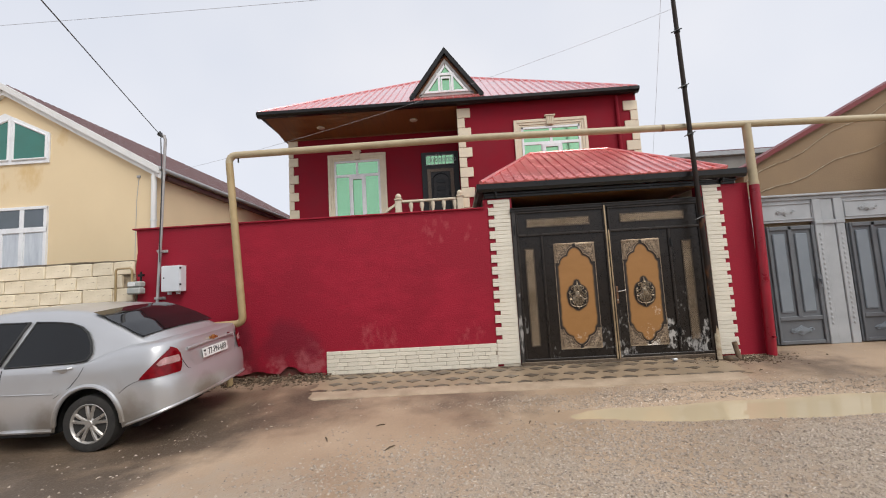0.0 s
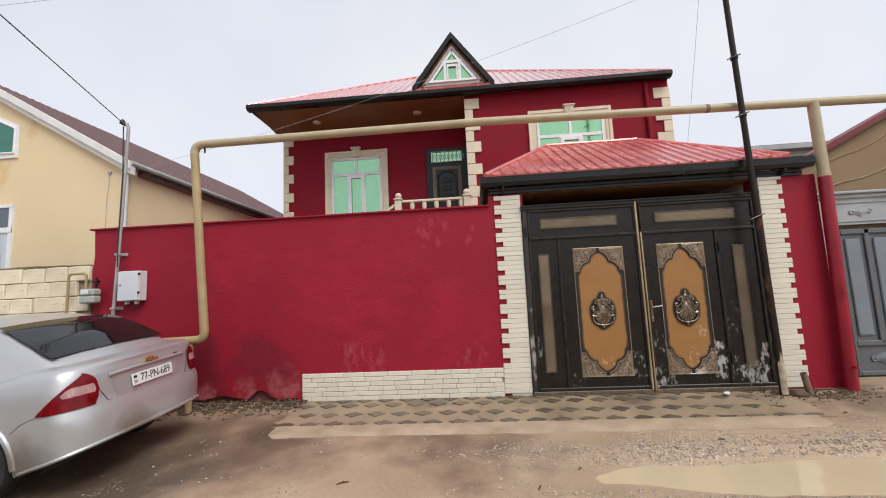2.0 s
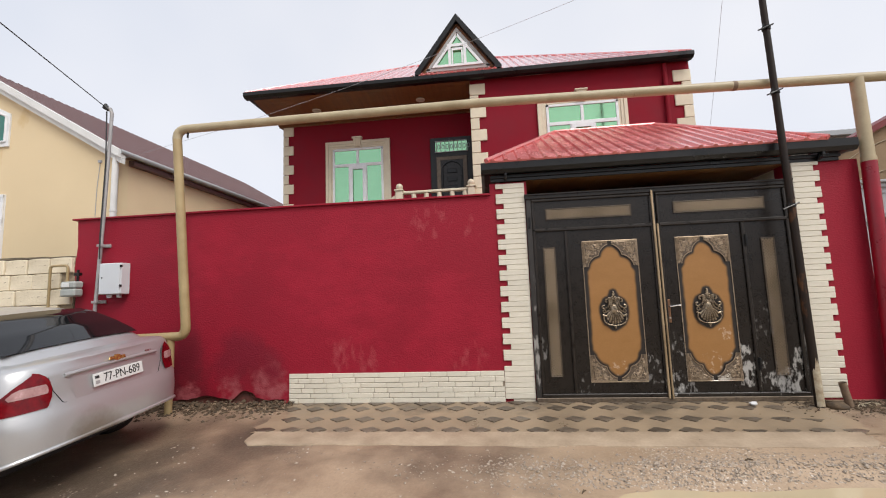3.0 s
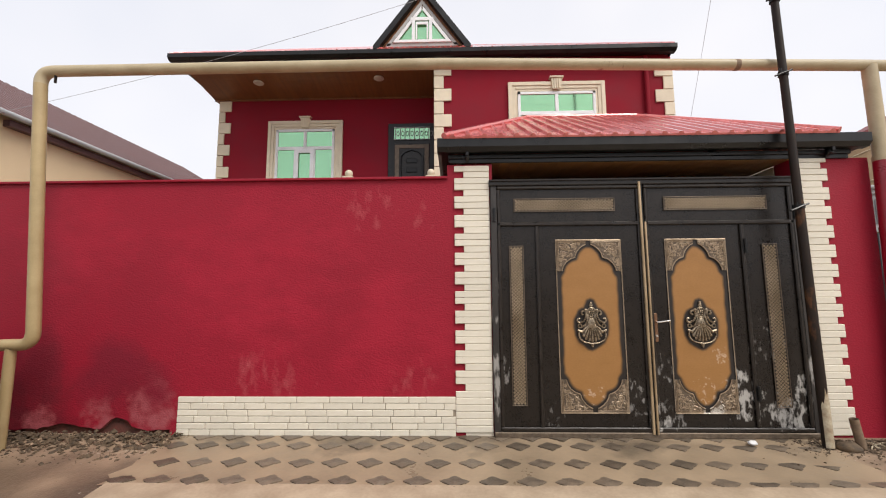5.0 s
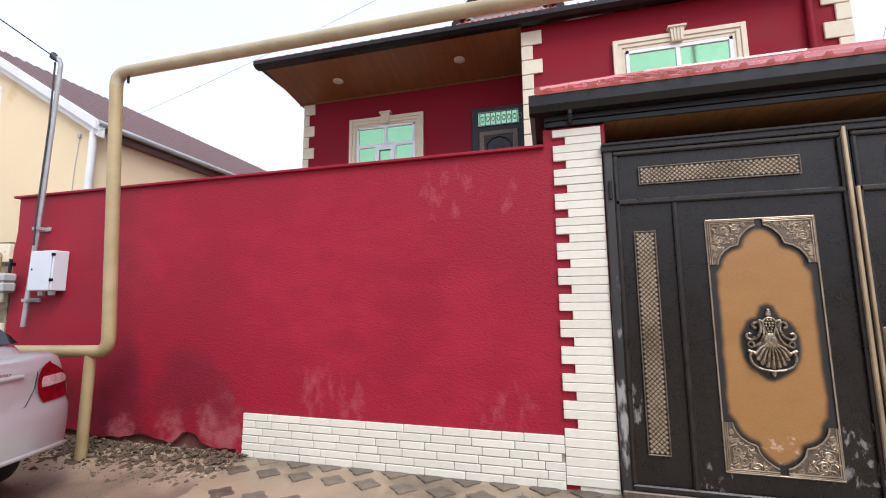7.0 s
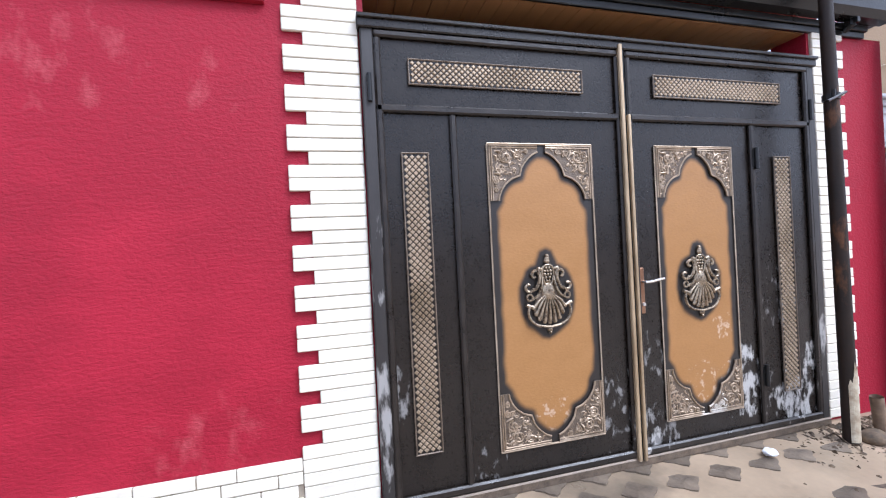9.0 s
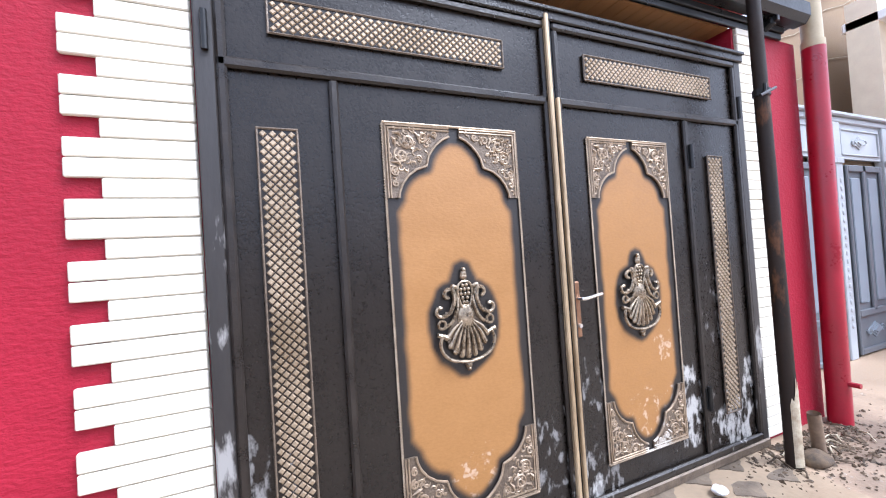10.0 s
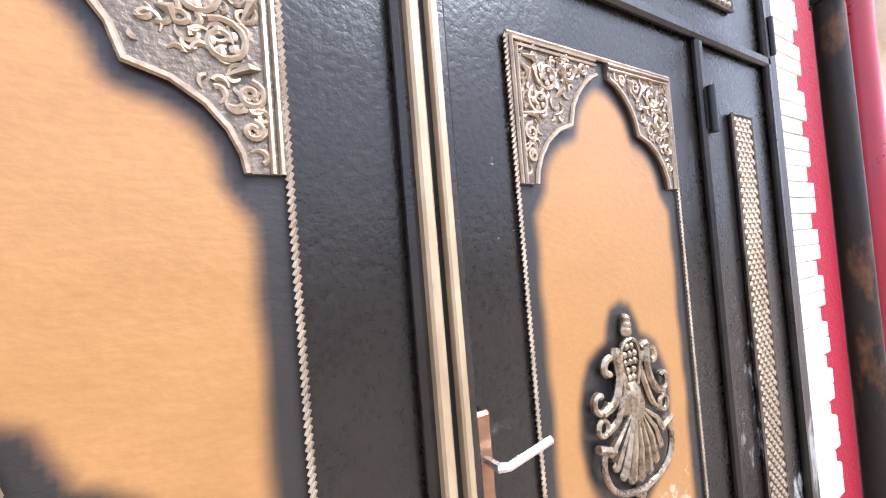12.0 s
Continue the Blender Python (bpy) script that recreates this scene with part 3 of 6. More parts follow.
xs = np.concatenate([[-1500, -400, -120, -50, -25, -14], np.arange(-9, 10.01, 0.085), [14, 25, 50, 120, 400, 1500]])
ys = np.concatenate([[-1500, -400, -120, -50, -20, -8, -3], np.arange(-1, 8.7, 0.075), [12, 20, 40, 100, 400, 1500]])
gverts = [(float(x), float(y), ground_z(float(x), float(y))) for y in ys for x in xs]
nx = len(xs)
gfaces = [(j * nx + i, j * nx + i + 1, (j + 1) * nx + i + 1, (j + 1) * nx + i) for j in range(len(ys) - 1) for i in range(nx - 1)]
gme = bpy.data.meshes.new("ground")
gme.from_pydata(gverts, [], gfaces)
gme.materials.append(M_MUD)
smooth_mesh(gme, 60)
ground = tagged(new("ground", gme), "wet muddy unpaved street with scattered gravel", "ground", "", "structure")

bm = bmesh.new()
prism(bm, [(4.5 + 3.6 * math.cos(a), 5.45 + 0.52 * math.sin(a)) for a in [2 * math.pi * i / 48 for i in range(48)]], "z", PUDDLE - 0.05, PUDDLE)
structure("water", bm, M_WATER, "shallow puddle of milky brown rainwater in the street", "puddle")

# ---- street wall with its brick trim ----
WY = 7.478
bm = bmesh.new()
B(bm, -1.86, 1.40, WY, WY + 0.24, -0.05, 2.585)
B(bm, 0.93, 1.40, WY, WY + 0.24, 2.585, 2.74)
wall_left = structure("wall_street", bm, M_RED, "deep red rough plastered street wall with white brick base", "wall")
random.seed(4)
edge = []
x = -1.86
while x > -5.0:
    z = 0.06 + 0.05 * noise.noise((x * 2.2, 0, 0)) + 0.10 * math.exp(-((x + 2.40) / 0.13) ** 4) + 0.05 * math.exp(-((x + 2.95) / 0.12) ** 2) + random.uniform(-0.012, 0.012)
    edge.append((x, max(0.02, z)))
    x -= 0.055
pts = [(-1.86, 2.585), (-1.86, 0.08)] + edge + [(-5.02, 0.1), (-5.0, 1.2), (-4.985, 1.55), (-5.03, 1.9), (-5.0, 2.2), (-5.02, 2.585)]
bm = prism(bmesh.new(), pts, "y", WY, WY + 0.05)
tagged(part("plaster", bm, M_RED, wall_left), "red plaster with a broken lower edge")
bm = box(-5.0, -1.86, WY + 0.05, WY + 0.24, -0.05, 2.58)
part("wall_core", bm, M_CORE, wall_left, "dirty exposed masonry under the plaster")
bm = bmesh.new()
B(bm, -5.08, 0.93, WY - 0.035, WY + 0.28, 2.587, 2.612, 0.004)
cap = part("coping", bm, M_RED, wall_left, "thin red coping strip")
bm = bmesh.new()
B(bm, 4.50, 5.26, WY, WY + 0.24, -0.05, 2.76)
wall_right = structure("wall_street_end", bm, M_RED, "short red plastered wall beside the gate with white brick quoins", "wall")
# brick strip foundations, a little behind the brick faces
bm = bmesh.new()
B(bm, 1.098, 1.368, WY - 0.012, WY - 0.002, 0.0, 2.722)
part("mortar_bed", bm, M_MORTAR, wall_left)
part("mortar_bed", box(-1.784, 1.0, WY - 0.012, WY - 0.002, 0.0, 0.372), M_JOINT, wall_left, "dirty joints of the brick base")
bm = box(4.52, 4.76, WY - 0.012, WY - 0.002, 0.02, 2.775)
part("mortar_bed", bm, M_MORTAR, wall_right)

# ---- gate ----
GY = 7.448
gate = thing("metal_gate", (2.92, GY, 0.03), "double black metal gate with sprayed gold panels and gilt ornaments", "gate")
for a, b in ((1.375, 1.44), (4.41, 4.475)):
    part("jamb", box(a, b, GY - 0.02, GY + 0.06, 0.0, 2.54, 0.006), M_JAMB, gate, "jamb with paint worn to grey metal")
bm = bmesh.new()
B(bm, 1.36, 4.49, GY - 0.035, GY + 0.06, 2.492, 2.542, 0.006)
B(bm, 1.36, 4.49, GY - 0.05, GY + 0.06, 2.535, 2.556, 0.004)
part("top_rail", bm, M_GATE, gate)
bm = box(1.375, 4.475, GY - 0.03, GY + 0.05, 0.0, 0.055, 0.008)
part("threshold", bm, M_PATINA, gate, "worn brown metal sill rail")


def arch_pts(x0, x1, z0, z1):
    """The scalloped outline of a gold panel, from the four corner pieces."""
    w, cx = (x1 - x0), (x0 + x1) / 2
    half = [(0.055, 0.315), (0.060, 0.288), (0.075, 0.254), (0.100, 0.222), (0.138, 0.194), (0.185, 0.178), (0.189, 0.166), (0.198, 0.135), (0.215, 0.108), (0.241, 0.08), (0.270, 0.058), (0.30, 0.045)]
    k = (w / 2) / 0.325
    tl = [(x0 + a * k, z1 - b) for a, b in half]
    tr = [(x1 - a * k, z1 - b) for a, b in reversed(half)]
    br = [(x1 - a * k, z0 + b) for a, b in half]
    bl = [(x0 + a * k, z0 + b) for a, b in reversed(half)]
    return tl + tr + br + bl, tl, tr, br, bl


def seg_dist(px, pz, pts):
    """Signed distance in the plane to a closed outline: positive inside."""
    best, inside = 9.0, False
    n = len(pts)
    for i in range(n):
        (ax, az), (bx, bz) = pts[i], pts[(i + 1) % n]
        dx, dz = bx - ax, bz - az
        t = max(0.0, min(1.0, ((px - ax) * dx + (pz - az) * dz) / (dx * dx + dz * dz)))
        best = min(best, math.hypot(px - ax - t * dx, pz - az - t * dz))
        if (az > pz) != (bz > pz) and px < ax + (pz - az) / (bz - az) * dx:
            inside = not inside
    return best if inside else -best


def spiral(cx, cz, r0, r1, a0, a1, y, n=14):
    return [(cx + (r0 + (r1 - r0) * i / n) * math.cos(a0 + (a1 - a0) * i / n), y, cz + (r0 + (r1 - r0) * i / n) * math.sin(a0 + (a1 - a0) * i / n)) for i in range(n + 1)]


def flow(pts, n=5):
    """A smooth curve through points."""
    p = [Vector(a) for a in pts]
    p = [2 * p[0] - p[1]] + p + [2 * p[-1] - p[-2]]
    res = []
    for a, b, c, d in zip(p, p[1:], p[2:], p[3:]):
        for t in [i / n for i in range(n)]:
            res.append(0.5 * (2 * b + (c - a) * t + (2 * a - 5 * b + 4 * c - d) * t * t + (3 * b - a - 3 * c + d) * t ** 3))
    return res + [p[-2]]


def emblem(parent, cx, z0, z1, y):
    """A raised cartouche: shell with ribs, rosette, scrolls, bail ring and finials."""
    s = (z1 - z0) / 0.44
    cz = (z0 + z1) / 2
    bm = bmesh.new()

    def q(a, b, h=0.0):
        return (cx + a * s, y - 0.006 - h, cz + b * s)
    # fan of shell ribs with rounded ends, below a smooth boss
    def fan(t):
        return 0.098 * math.sin(t * 1.3), -0.012 - 0.140 * math.cos(t * 1.15)
    for i in range(-4, 5):
        t = i / 4
        end = fan(t)
        root = (0.026 * math.sin(t * 1.3), 0.012 - 0.03 * math.cos(t))
        mid = (0.5 * (root[0] + end[0]) + 0.006 * t, 0.5 * (root[1] + end[1]) + 0.004)
        tube(bm, [q(*root, 0.016), q(*mid, 0.018), q(*end, 0.010)], 0.0080 * s, 6, taper=[0.45, 0.85, 1.3])
        bmesh.ops.create_uvsphere(bm, u_segments=8, v_segments=6, radius=1, matrix=Matrix.Translation(q(*end, 0.009)) @ Matrix.Diagonal((0.0125 * s, 0.009, 0.0125 * s, 1)))
    part("emblem_plate", prism(bmesh.new(), [(q(fan(t)[0], 0)[0], q(0, fan(t)[1])[2]) for t in [i / 6 for i in range(-6, 7)]] + [(q(0.03, 0)[0], q(0, 0.07)[2]), (q(-0.03, 0)[0], q(0, 0.07)[2])], 'y', y - 0.012, y), M_PATINA, parent, "dark gilt shell back")
    bmesh.ops.create_uvsphere(bm, u_segments=28, v_segments=20, radius=1, matrix=Matrix.Translation(q(0, 0.005)) @ Matrix.Diagonal((0.044 * s, 0.022, 0.062 * s, 1)))
    # bunch of grapes in a drop-shaped rim
    drop = [(0.0, 0.032), (0.014, 0.045), (0.026, 0.075), (0.034, 0.110), (0.030, 0.142), (0.014, 0.156), (0.0, 0.158)]
    rim = drop + [(-a, b) for a, b in drop[-2::-1]]
    tube(bm, flow([q(a, b, 0.010) for a, b in rim], 3), 0.0052 * s, 6)
    for b, xs_ in ((0.142, (-0.009, 0.009)), (0.124, (-0.018, 0.0, 0.018)), (0.106, (-0.018, 0.0, 0.018)), (0.088, (-0.011, 0.011)), (0.071, (-0.007, 0.008)), (0.054, (0.0,))):
        for a in xs_:
            bmesh.ops.create_uvsphere(bm, u_segments=8, v_segments=6, radius=1, matrix=Matrix.Translation(q(a, b, 0.006)) @ Matrix.Diagonal((0.0092 * s, 0.009, 0.0092 * s, 1)))
    for sg in (-1, 1):
        # side stems with curled ends
        tube(bm, flow([q(sg * 0.034, 0.10, 0.006), q(sg * 0.042, 0.045, 0.014), q(sg * 0.066, -0.002, 0.014), q(sg * 0.102, -0.025, 0.010)]), 0.0075 * s, 6)
        tube(bm, flow([q(sg * 0.040, 0.135, 0.008), q(sg * 0.058, 0.138, 0.013), q(sg * 0.052, 0.085, 0.015), q(sg * 0.075, 0.035, 0.015), q(sg * 0.112, 0.018, 0.011)]), 0.009 * s, 6)
        tube(bm, [(cx + sg * (p[0] - cx), p[1], p[2]) for p in spiral(cx + 0.076 * s, cz + 0.105 * s, 0.032 * s, 0.008 * s, math.pi * 1.05, -math.pi * 0.6, y - 0.014)], 0.0085 * s, 6)
        tube(bm, [(cx + sg * (p[0] - cx), p[1], p[2]) for p in spiral(cx + 0.115 * s, cz + 0.045 * s, 0.030 * s, 0.010 * s, -math.pi * 0.9, math.pi * 0.7, y - 0.014)], 0.008 * s, 6)
        tube(bm, [q(sg * (0.112 + 0.016 * math.cos(a)), -0.012 + 0.017 * math.sin(a), 0.009) for a in [2 * math.pi * i / 12 for i in range(13)]], 0.006 * s, 6)
        # bail ring
        tube(bm, flow([q(sg * 0.116, -0.058, 0.012), q(sg * 0.126, -0.095, 0.014), q(sg * 0.110, -0.135, 0.015), q(sg * 0.070, -0.163, 0.015), q(0, -0.176, 0.016)]), 0.0072 * s, 8)
        tube(bm, [q(sg * 0.135, -0.05, 0.010), q(sg * 0.085, -0.068, 0.010)], 0.010 * s, 6)
    for b, r in ((0.19, 0.015), (0.205, 0.012), (0.178, 0.017), (-0.19, 0.016), (-0.207, 0.010)):
        bmesh.ops.create_uvsphere(bm, u_segments=8, v_segments=6, radius=1, matrix=Matrix.Translation(q(0, b, 0.004)) @ Matrix.Diagonal((r * s, 0.014, r * s, 1)))
    return part("emblem", bm, M_EMBLEM, parent, "gilt shell and scroll cartouche on black spray", True)


def corner_ornament(parent, outline, corner, y):
    """One pierced-looking corner plate with raised rim, tendrils and flowers."""
    bm = bmesh.new()
    kx, kz = corner
    poly = [(kx, outline[0][1] if abs(outline[0][0] - kx) < abs(outline[-1][0] - kx) else outline[-1][1])]
    near = outline if abs(outline[0][0] - kx) < abs(outline[-1][0] - kx) else outline[::-1]
    poly = [(kx, near[0][1])] + list(near) + [(near[-1][0], kz), (kx, kz)]
    part("corner_plate", prism(bmesh.new(), poly, "y", y - 0.009, y), M_PATINA, parent, "dark gilt corner plate")
    rnd = random.Random(round(kx * 1000 + kz * 7))
    made = 0
    xlo, xhi = min(p[0] for p in poly), max(p[0] for p in poly)
    zlo, zhi = min(p[1] for p in poly), max(p[1] for p in poly)
    while made < 64:
        px, pz = rnd.uniform(xlo, xhi), rnd.uniform(zlo, zhi)
        if seg_dist(px, pz, poly) < 0.02:
            continue
        a, rr, turn = rnd.uniform(0, 2 * math.pi), rnd.uniform(0.009, 0.019), rnd.choice((-1, 1)) * rnd.uniform(2.0, 4.2)
        tube(bm, spiral(px, pz, rr, rr * 0.45, a, a + turn, y - 0.0095, 8), 0.0036, 5, taper=[0.4, 0.7, 0.95, 1.15, 1.25, 1.2, 1.1, 1.1, 1.2])
        made += 1
    rim = [(a, y - 0.011, b) for a, b in near]
    tube(bm, rim, 0.0055, 6)
    sx, sz = (1 if near[0][0] > kx else -1), (1 if near[0][1] > kz else -1)
    for d in (0.010, 0.022):
        tube(bm, [(kx + sx * d, y - 0.011, near[0][1]), (kx + sx * d, y - 0.011, kz + sz * d), (near[-1][0], y - 0.011, kz + sz * d)], 0.0042, 5)

    def g(a, b):
        return kx + sx * a, kz + sz * b
    for (a, b, r) in ((0.105, 0.075, 0.036), (0.075, 0.135, 0.034), (0.175, 0.055, 0.022), (0.045, 0.205, 0.020), (0.225, 0.042, 0.014), (0.045, 0.255, 0.014)):
        x, z = g(a, b)
        tube(bm, spiral(x, z, r, r * 0.25, 0.6 + a * 20, 0.6 + a * 20 + sx * 8.5, y - 0.011, 18), 0.0048, 5)
        for i in range(5):
            t = 2 * math.pi * i / 5 + a * 9
            bmesh.ops.create_uvsphere(bm, u_segments=6, v_segments=4, radius=1, matrix=Matrix.Translation((x + r * 0.45 * math.cos(t), y - 0.010, z + r * 0.45 * math.sin(t))) @ Matrix.Diagonal((r * 0.24, 0.006, r * 0.24, 1)))
    for (a0, b0, a1, b1) in ((0.04, 0.04, 0.08, 0.06), (0.035, 0.06, 0.05, 0.10), (0.14, 0.035, 0.16, 0.085), (0.03, 0.165, 0.075, 0.18), (0.13, 0.12, 0.15, 0.10), (0.2, 0.035, 0.19, 0.07)):
        p0, p1 = g(a0, b0), g(a1, b1)
        tube(bm, [(p0[0], y - 0.009, p0[1]), ((p0[0] + p1[0]) / 2 + 0.006, y - 0.014, (p0[1] + p1[1]) / 2 + 0.006), (p1[0], y - 0.009, p1[1])], 0.006, 5, taper=[0.4, 1.2, 0.4])
    return part("corner_ornament", bm, M_ORN, parent, "embossed gilt floral corner plate", True)


def gold_panel(parent, x0, x1, z0, z1, y):
    """Sprayed gold field, black-shaded round its ornaments, with corner plates, rope border and emblem."""
    outline, tl, tr, br, bl = arch_pts(x0, x1, z0, z1)
    cx = (x0 + x1) / 2
    ez0, ez1 = 0.845, 1.305
    ecz = (ez0 + ez1) / 2
    half = [(0.0, 0.24), (0.03, 0.228), (0.046, 0.19), (0.058, 0.155), (0.085, 0.145), (0.115, 0.125), (0.135, 0.085), (0.152, 0.04), (0.155, -0.03), (0.145, -0.10), (0.112, -0.165), (0.065, -0.20), (0.032, -0.225), (0.0, -0.235)]
    halo = [(cx + a * 1.06, ecz + b * 1.03) for a, b in half] + [(cx - a * 1.06, ecz + b * 1.03) for a, b in half[-2:0:-1]]
    k = (x1 - x0) / 0.65
    field = [(x0 + 0.020 * k, z1 - 0.37)] + tl + tr + [(x1 - 0.020 * k, z1 - 0.37), (x1 - 0.020 * k, z0 + 0.37)] + br + bl + [(x0 + 0.020 * k, z0 + 0.37)]
    nu, nv = 72, 180
    verts, spray = [], []
    for j in range(nv + 1):
        for i in range(nu + 1):
            px, pz = x0 + (x1 - x0) * i / nu, z0 + (z1 - z0) * j / nv
            d = seg_dist(px, pz, field) + 0.010 * noise.noise((px * 9, pz * 9, 2.0))
            e = seg_dist(px, pz, halo) + 0.006 * noise.noise((px * 14, pz * 14, 5.0))
            s1 = 1 - max(0.0, min(1.0, (d - 0.020) / 0.026))
            s2 = max(0.0, min(1.0, 1 + e / 0.024))
            verts.append((px, y - 0.002, pz))
            spray.append(max(s1, s2))
    faces = [(j * (nu + 1) + i, j * (nu + 1) + i + 1, (j + 1) * (nu + 1) + i + 1, (j + 1) * (nu + 1) + i) for j in range(nv) for i in range(nu)]
    me = bpy.data.meshes.new("gold_field")
    me.from_pydata(verts, [], faces)
    at = me.attributes.new("spray", "FLOAT", "POINT")
    at.data.foreach_set("value", spray)
    me.materials.append(M_GOLD)
    ob = new("gold_field", me)
    ob.parent = parent
    ob["label"] = "sprayed gold field shaded black round its edges"
    corner_ornament(parent, tl, (x0, z1), y - 0.002)
    corner_ornament(parent, tr, (x1, z1), y - 0.002)
    corner_ornament(parent, br, (x1, z0), y - 0.002)
    corner_ornament(parent, bl, (x0, z0), y - 0.002)
    bm = bmesh.new()
    for x in (x0, x1):
        zz = z0
        k = 0
        while zz < z1 - 0.012:
            tube(bm, [(x - 0.0035, y - 0.008, zz), (x + 0.0035, y - 0.008, zz + 0.013)], 0.0042, 5)
            zz += 0.0115
    tube(bm, [(x0, y - 0.008, z0), (x1, y - 0.008, z0)], 0.006, 6)
    tube(bm, [(x0, y - 0.008, z1), (x1, y - 0.008, z1)], 0.006, 6)
    part("rope_border", bm, M_ORN, parent, "twisted gilt rope border", True)
    emblem(parent, cx, ez0, ez1, y - 0.002)


def lattice(parent, x0, x1, z0, z1, y):
    """A strip of embossed diamond pads on a dark backing plate."""
    bm = box(x0, x1, y - 0.012, y, z0, z1, 0.004)
    back_plate = part("lattice_backing", bm, M_GATE, parent)
    p = 0.034
    nx_, nz_ = round((x1 - x0 - 0.012) / p), round((z1 - z0 - 0.012) / p)
    px, pz = (x1 - x0 - 0.012) / nx_, (z1 - z0 - 0.012) / nz_
    vs, fs = [], []
    for j in range(2 * nz_ - 1):
        for i in range(nx_ - (j % 2)):
            cx, cz = x0 + 0.006 + px * (i + 0.5 + 0.5 * (j % 2)), z0 + 0.006 + pz * (j / 2 + 0.5)
            a, b = px * 0.41, pz * 0.41
            k = len(vs)
            vs += [(cx - a, y - 0.0125, cz), (cx, y - 0.0125, cz - b), (cx + a, y - 0.0125, cz), (cx, y - 0.0125, cz + b)]
            vs += [(cx - a * 0.62, y - 0.0175, cz), (cx, y - 0.0175, cz - b * 0.62), (cx + a * 0.62, y - 0.0175, cz), (cx, y - 0.0175, cz + b * 0.62)]
            fs += [(k + 4, k + 5, k + 6, k + 7)] + [(k + q, k + (q + 1) % 4, k + 4 + (q + 1) % 4, k + 4 + q) for q in range(4)]
    me = bpy.data.meshes.new("lattice")
    me.from_pydata(vs, [], fs)
    me.materials.append(M_LATTICE)
    ob = new("lattice", me)
    ob.parent = parent
    tagged(ob, "embossed gilt diamond lattice", "", "", "stuff")
    bm = bmesh.new()
    for a in (x0 + 0.003, x1 - 0.003):
        tube(bm, [(a, y - 0.013, z0), (a, y - 0.013, z1)], 0.005, 5)
    for b in (z0 + 0.003, z1 - 0.003):
        tube(bm, [(x0, y - 0.013, b), (x1, y - 0.013, b)], 0.005, 5)
    part("lattice_rim", bm, M_PATINA, parent)


def leaf(x0, x1, xdiv, side):
    """One gate leaf: sheet, raised bars, gold panel and lattices."""
    bm = box(x0, x1, GY, GY + 0.03, 0.055, 2.49)
    lf = part("gate_leaf", bm, M_GATE, gate)
    bars = [(x0, x1, 2.455, 2.492), (x0, x1, 2.071, 2.112), (x0, x1, 0.056, 0.10), (x0, x0 + 0.035, 0.1, 2.455), (x1 - 0.035, x1, 0.1, 2.455), (xdiv - 0.018, xdiv + 0.018, 0.1, 2.071)]
    for a, b, c, d in bars:
        part("bar", box(a, b, GY - 0.026, GY, c, d, 0.009), M_BAR, lf)
    return lf


left = leaf(1.44, 2.895, 1.842, -1)
gold_panel(left, 2.028, 2.679, 0.230, 1.922, GY)
lattice(left, 1.613, 2.641, 2.219, 2.355, GY)
lattice(left, 1.555, 1.700, 0.298, 1.866, GY)
right = leaf(2.935, 4.41, 3.892, 1)
gold_panel(right, 3.123, 3.722, 0.230, 1.922, GY)
lattice(right, 3.136, 4.164, 2.222, 2.361, GY)
lattice(right, 4.080, 4.225, 0.285, 1.868, GY)
bm = bmesh.new()
B(bm, 2.878, 2.902, GY - 0.045, GY + 0.03, 0.04, 2.52, 0.005)
B(bm, 2.918, 2.936, GY - 0.050, GY + 0.03, 0.04, 2.10, 0.004)
part("meeting_strip", bm, M_EDGE, gate, "gold edge strips rubbed to bare metal")
bm = box(2.902, 2.918, GY - 0.03, GY + 0.02, 0.04, 2.49)
part("meeting_gap", bm, M_BLACK, gate)
# lock plate, lever, hinges of the wicket
bm = box(2.962, 3.000, GY - 0.018, GY - 0.001, 0.905, 1.185, 0.006)
lock = part("lock_plate", bm, M_STEEL, right, "brass-coloured lock plate")
bm = bmesh.new()
tube(bm, [(2.981, GY - 0.015, 1.10), (2.981, GY - 0.055, 1.10), (2.995, GY - 0.062, 1.10), (3.10, GY - 0.062, 1.115)], 0.008, 8)
part("keyhole", tube(bmesh.new(), [(2.981, GY - 0.012, 0.965), (2.981, GY - 0.03, 0.965)], 0.011, 8), M_CHROME, right, "", True)
part("lever", bm, M_CHROME, right, "bright metal lever handle", True)
for z in (1.78, 0.35):
    bm = bmesh.new()
    tube(bm, [(3.905, GY - 0.036, z), (3.905, GY - 0.036, z + 0.14)], 0.013, 10)
    B(bm, 3.88, 3.93, GY - 0.03, GY - 0.026, z + 0.01, z + 0.13)
    part("hinge", bm, M_BLACK, right, "", True)
for x in (1.41, 4.42):
    part("leaf_hinge", tube(bmesh.new(), [(x, GY - 0.028, 2.12), (x, GY - 0.028, 2.26)], 0.012, 10), M_BLACK, gate, "", True)


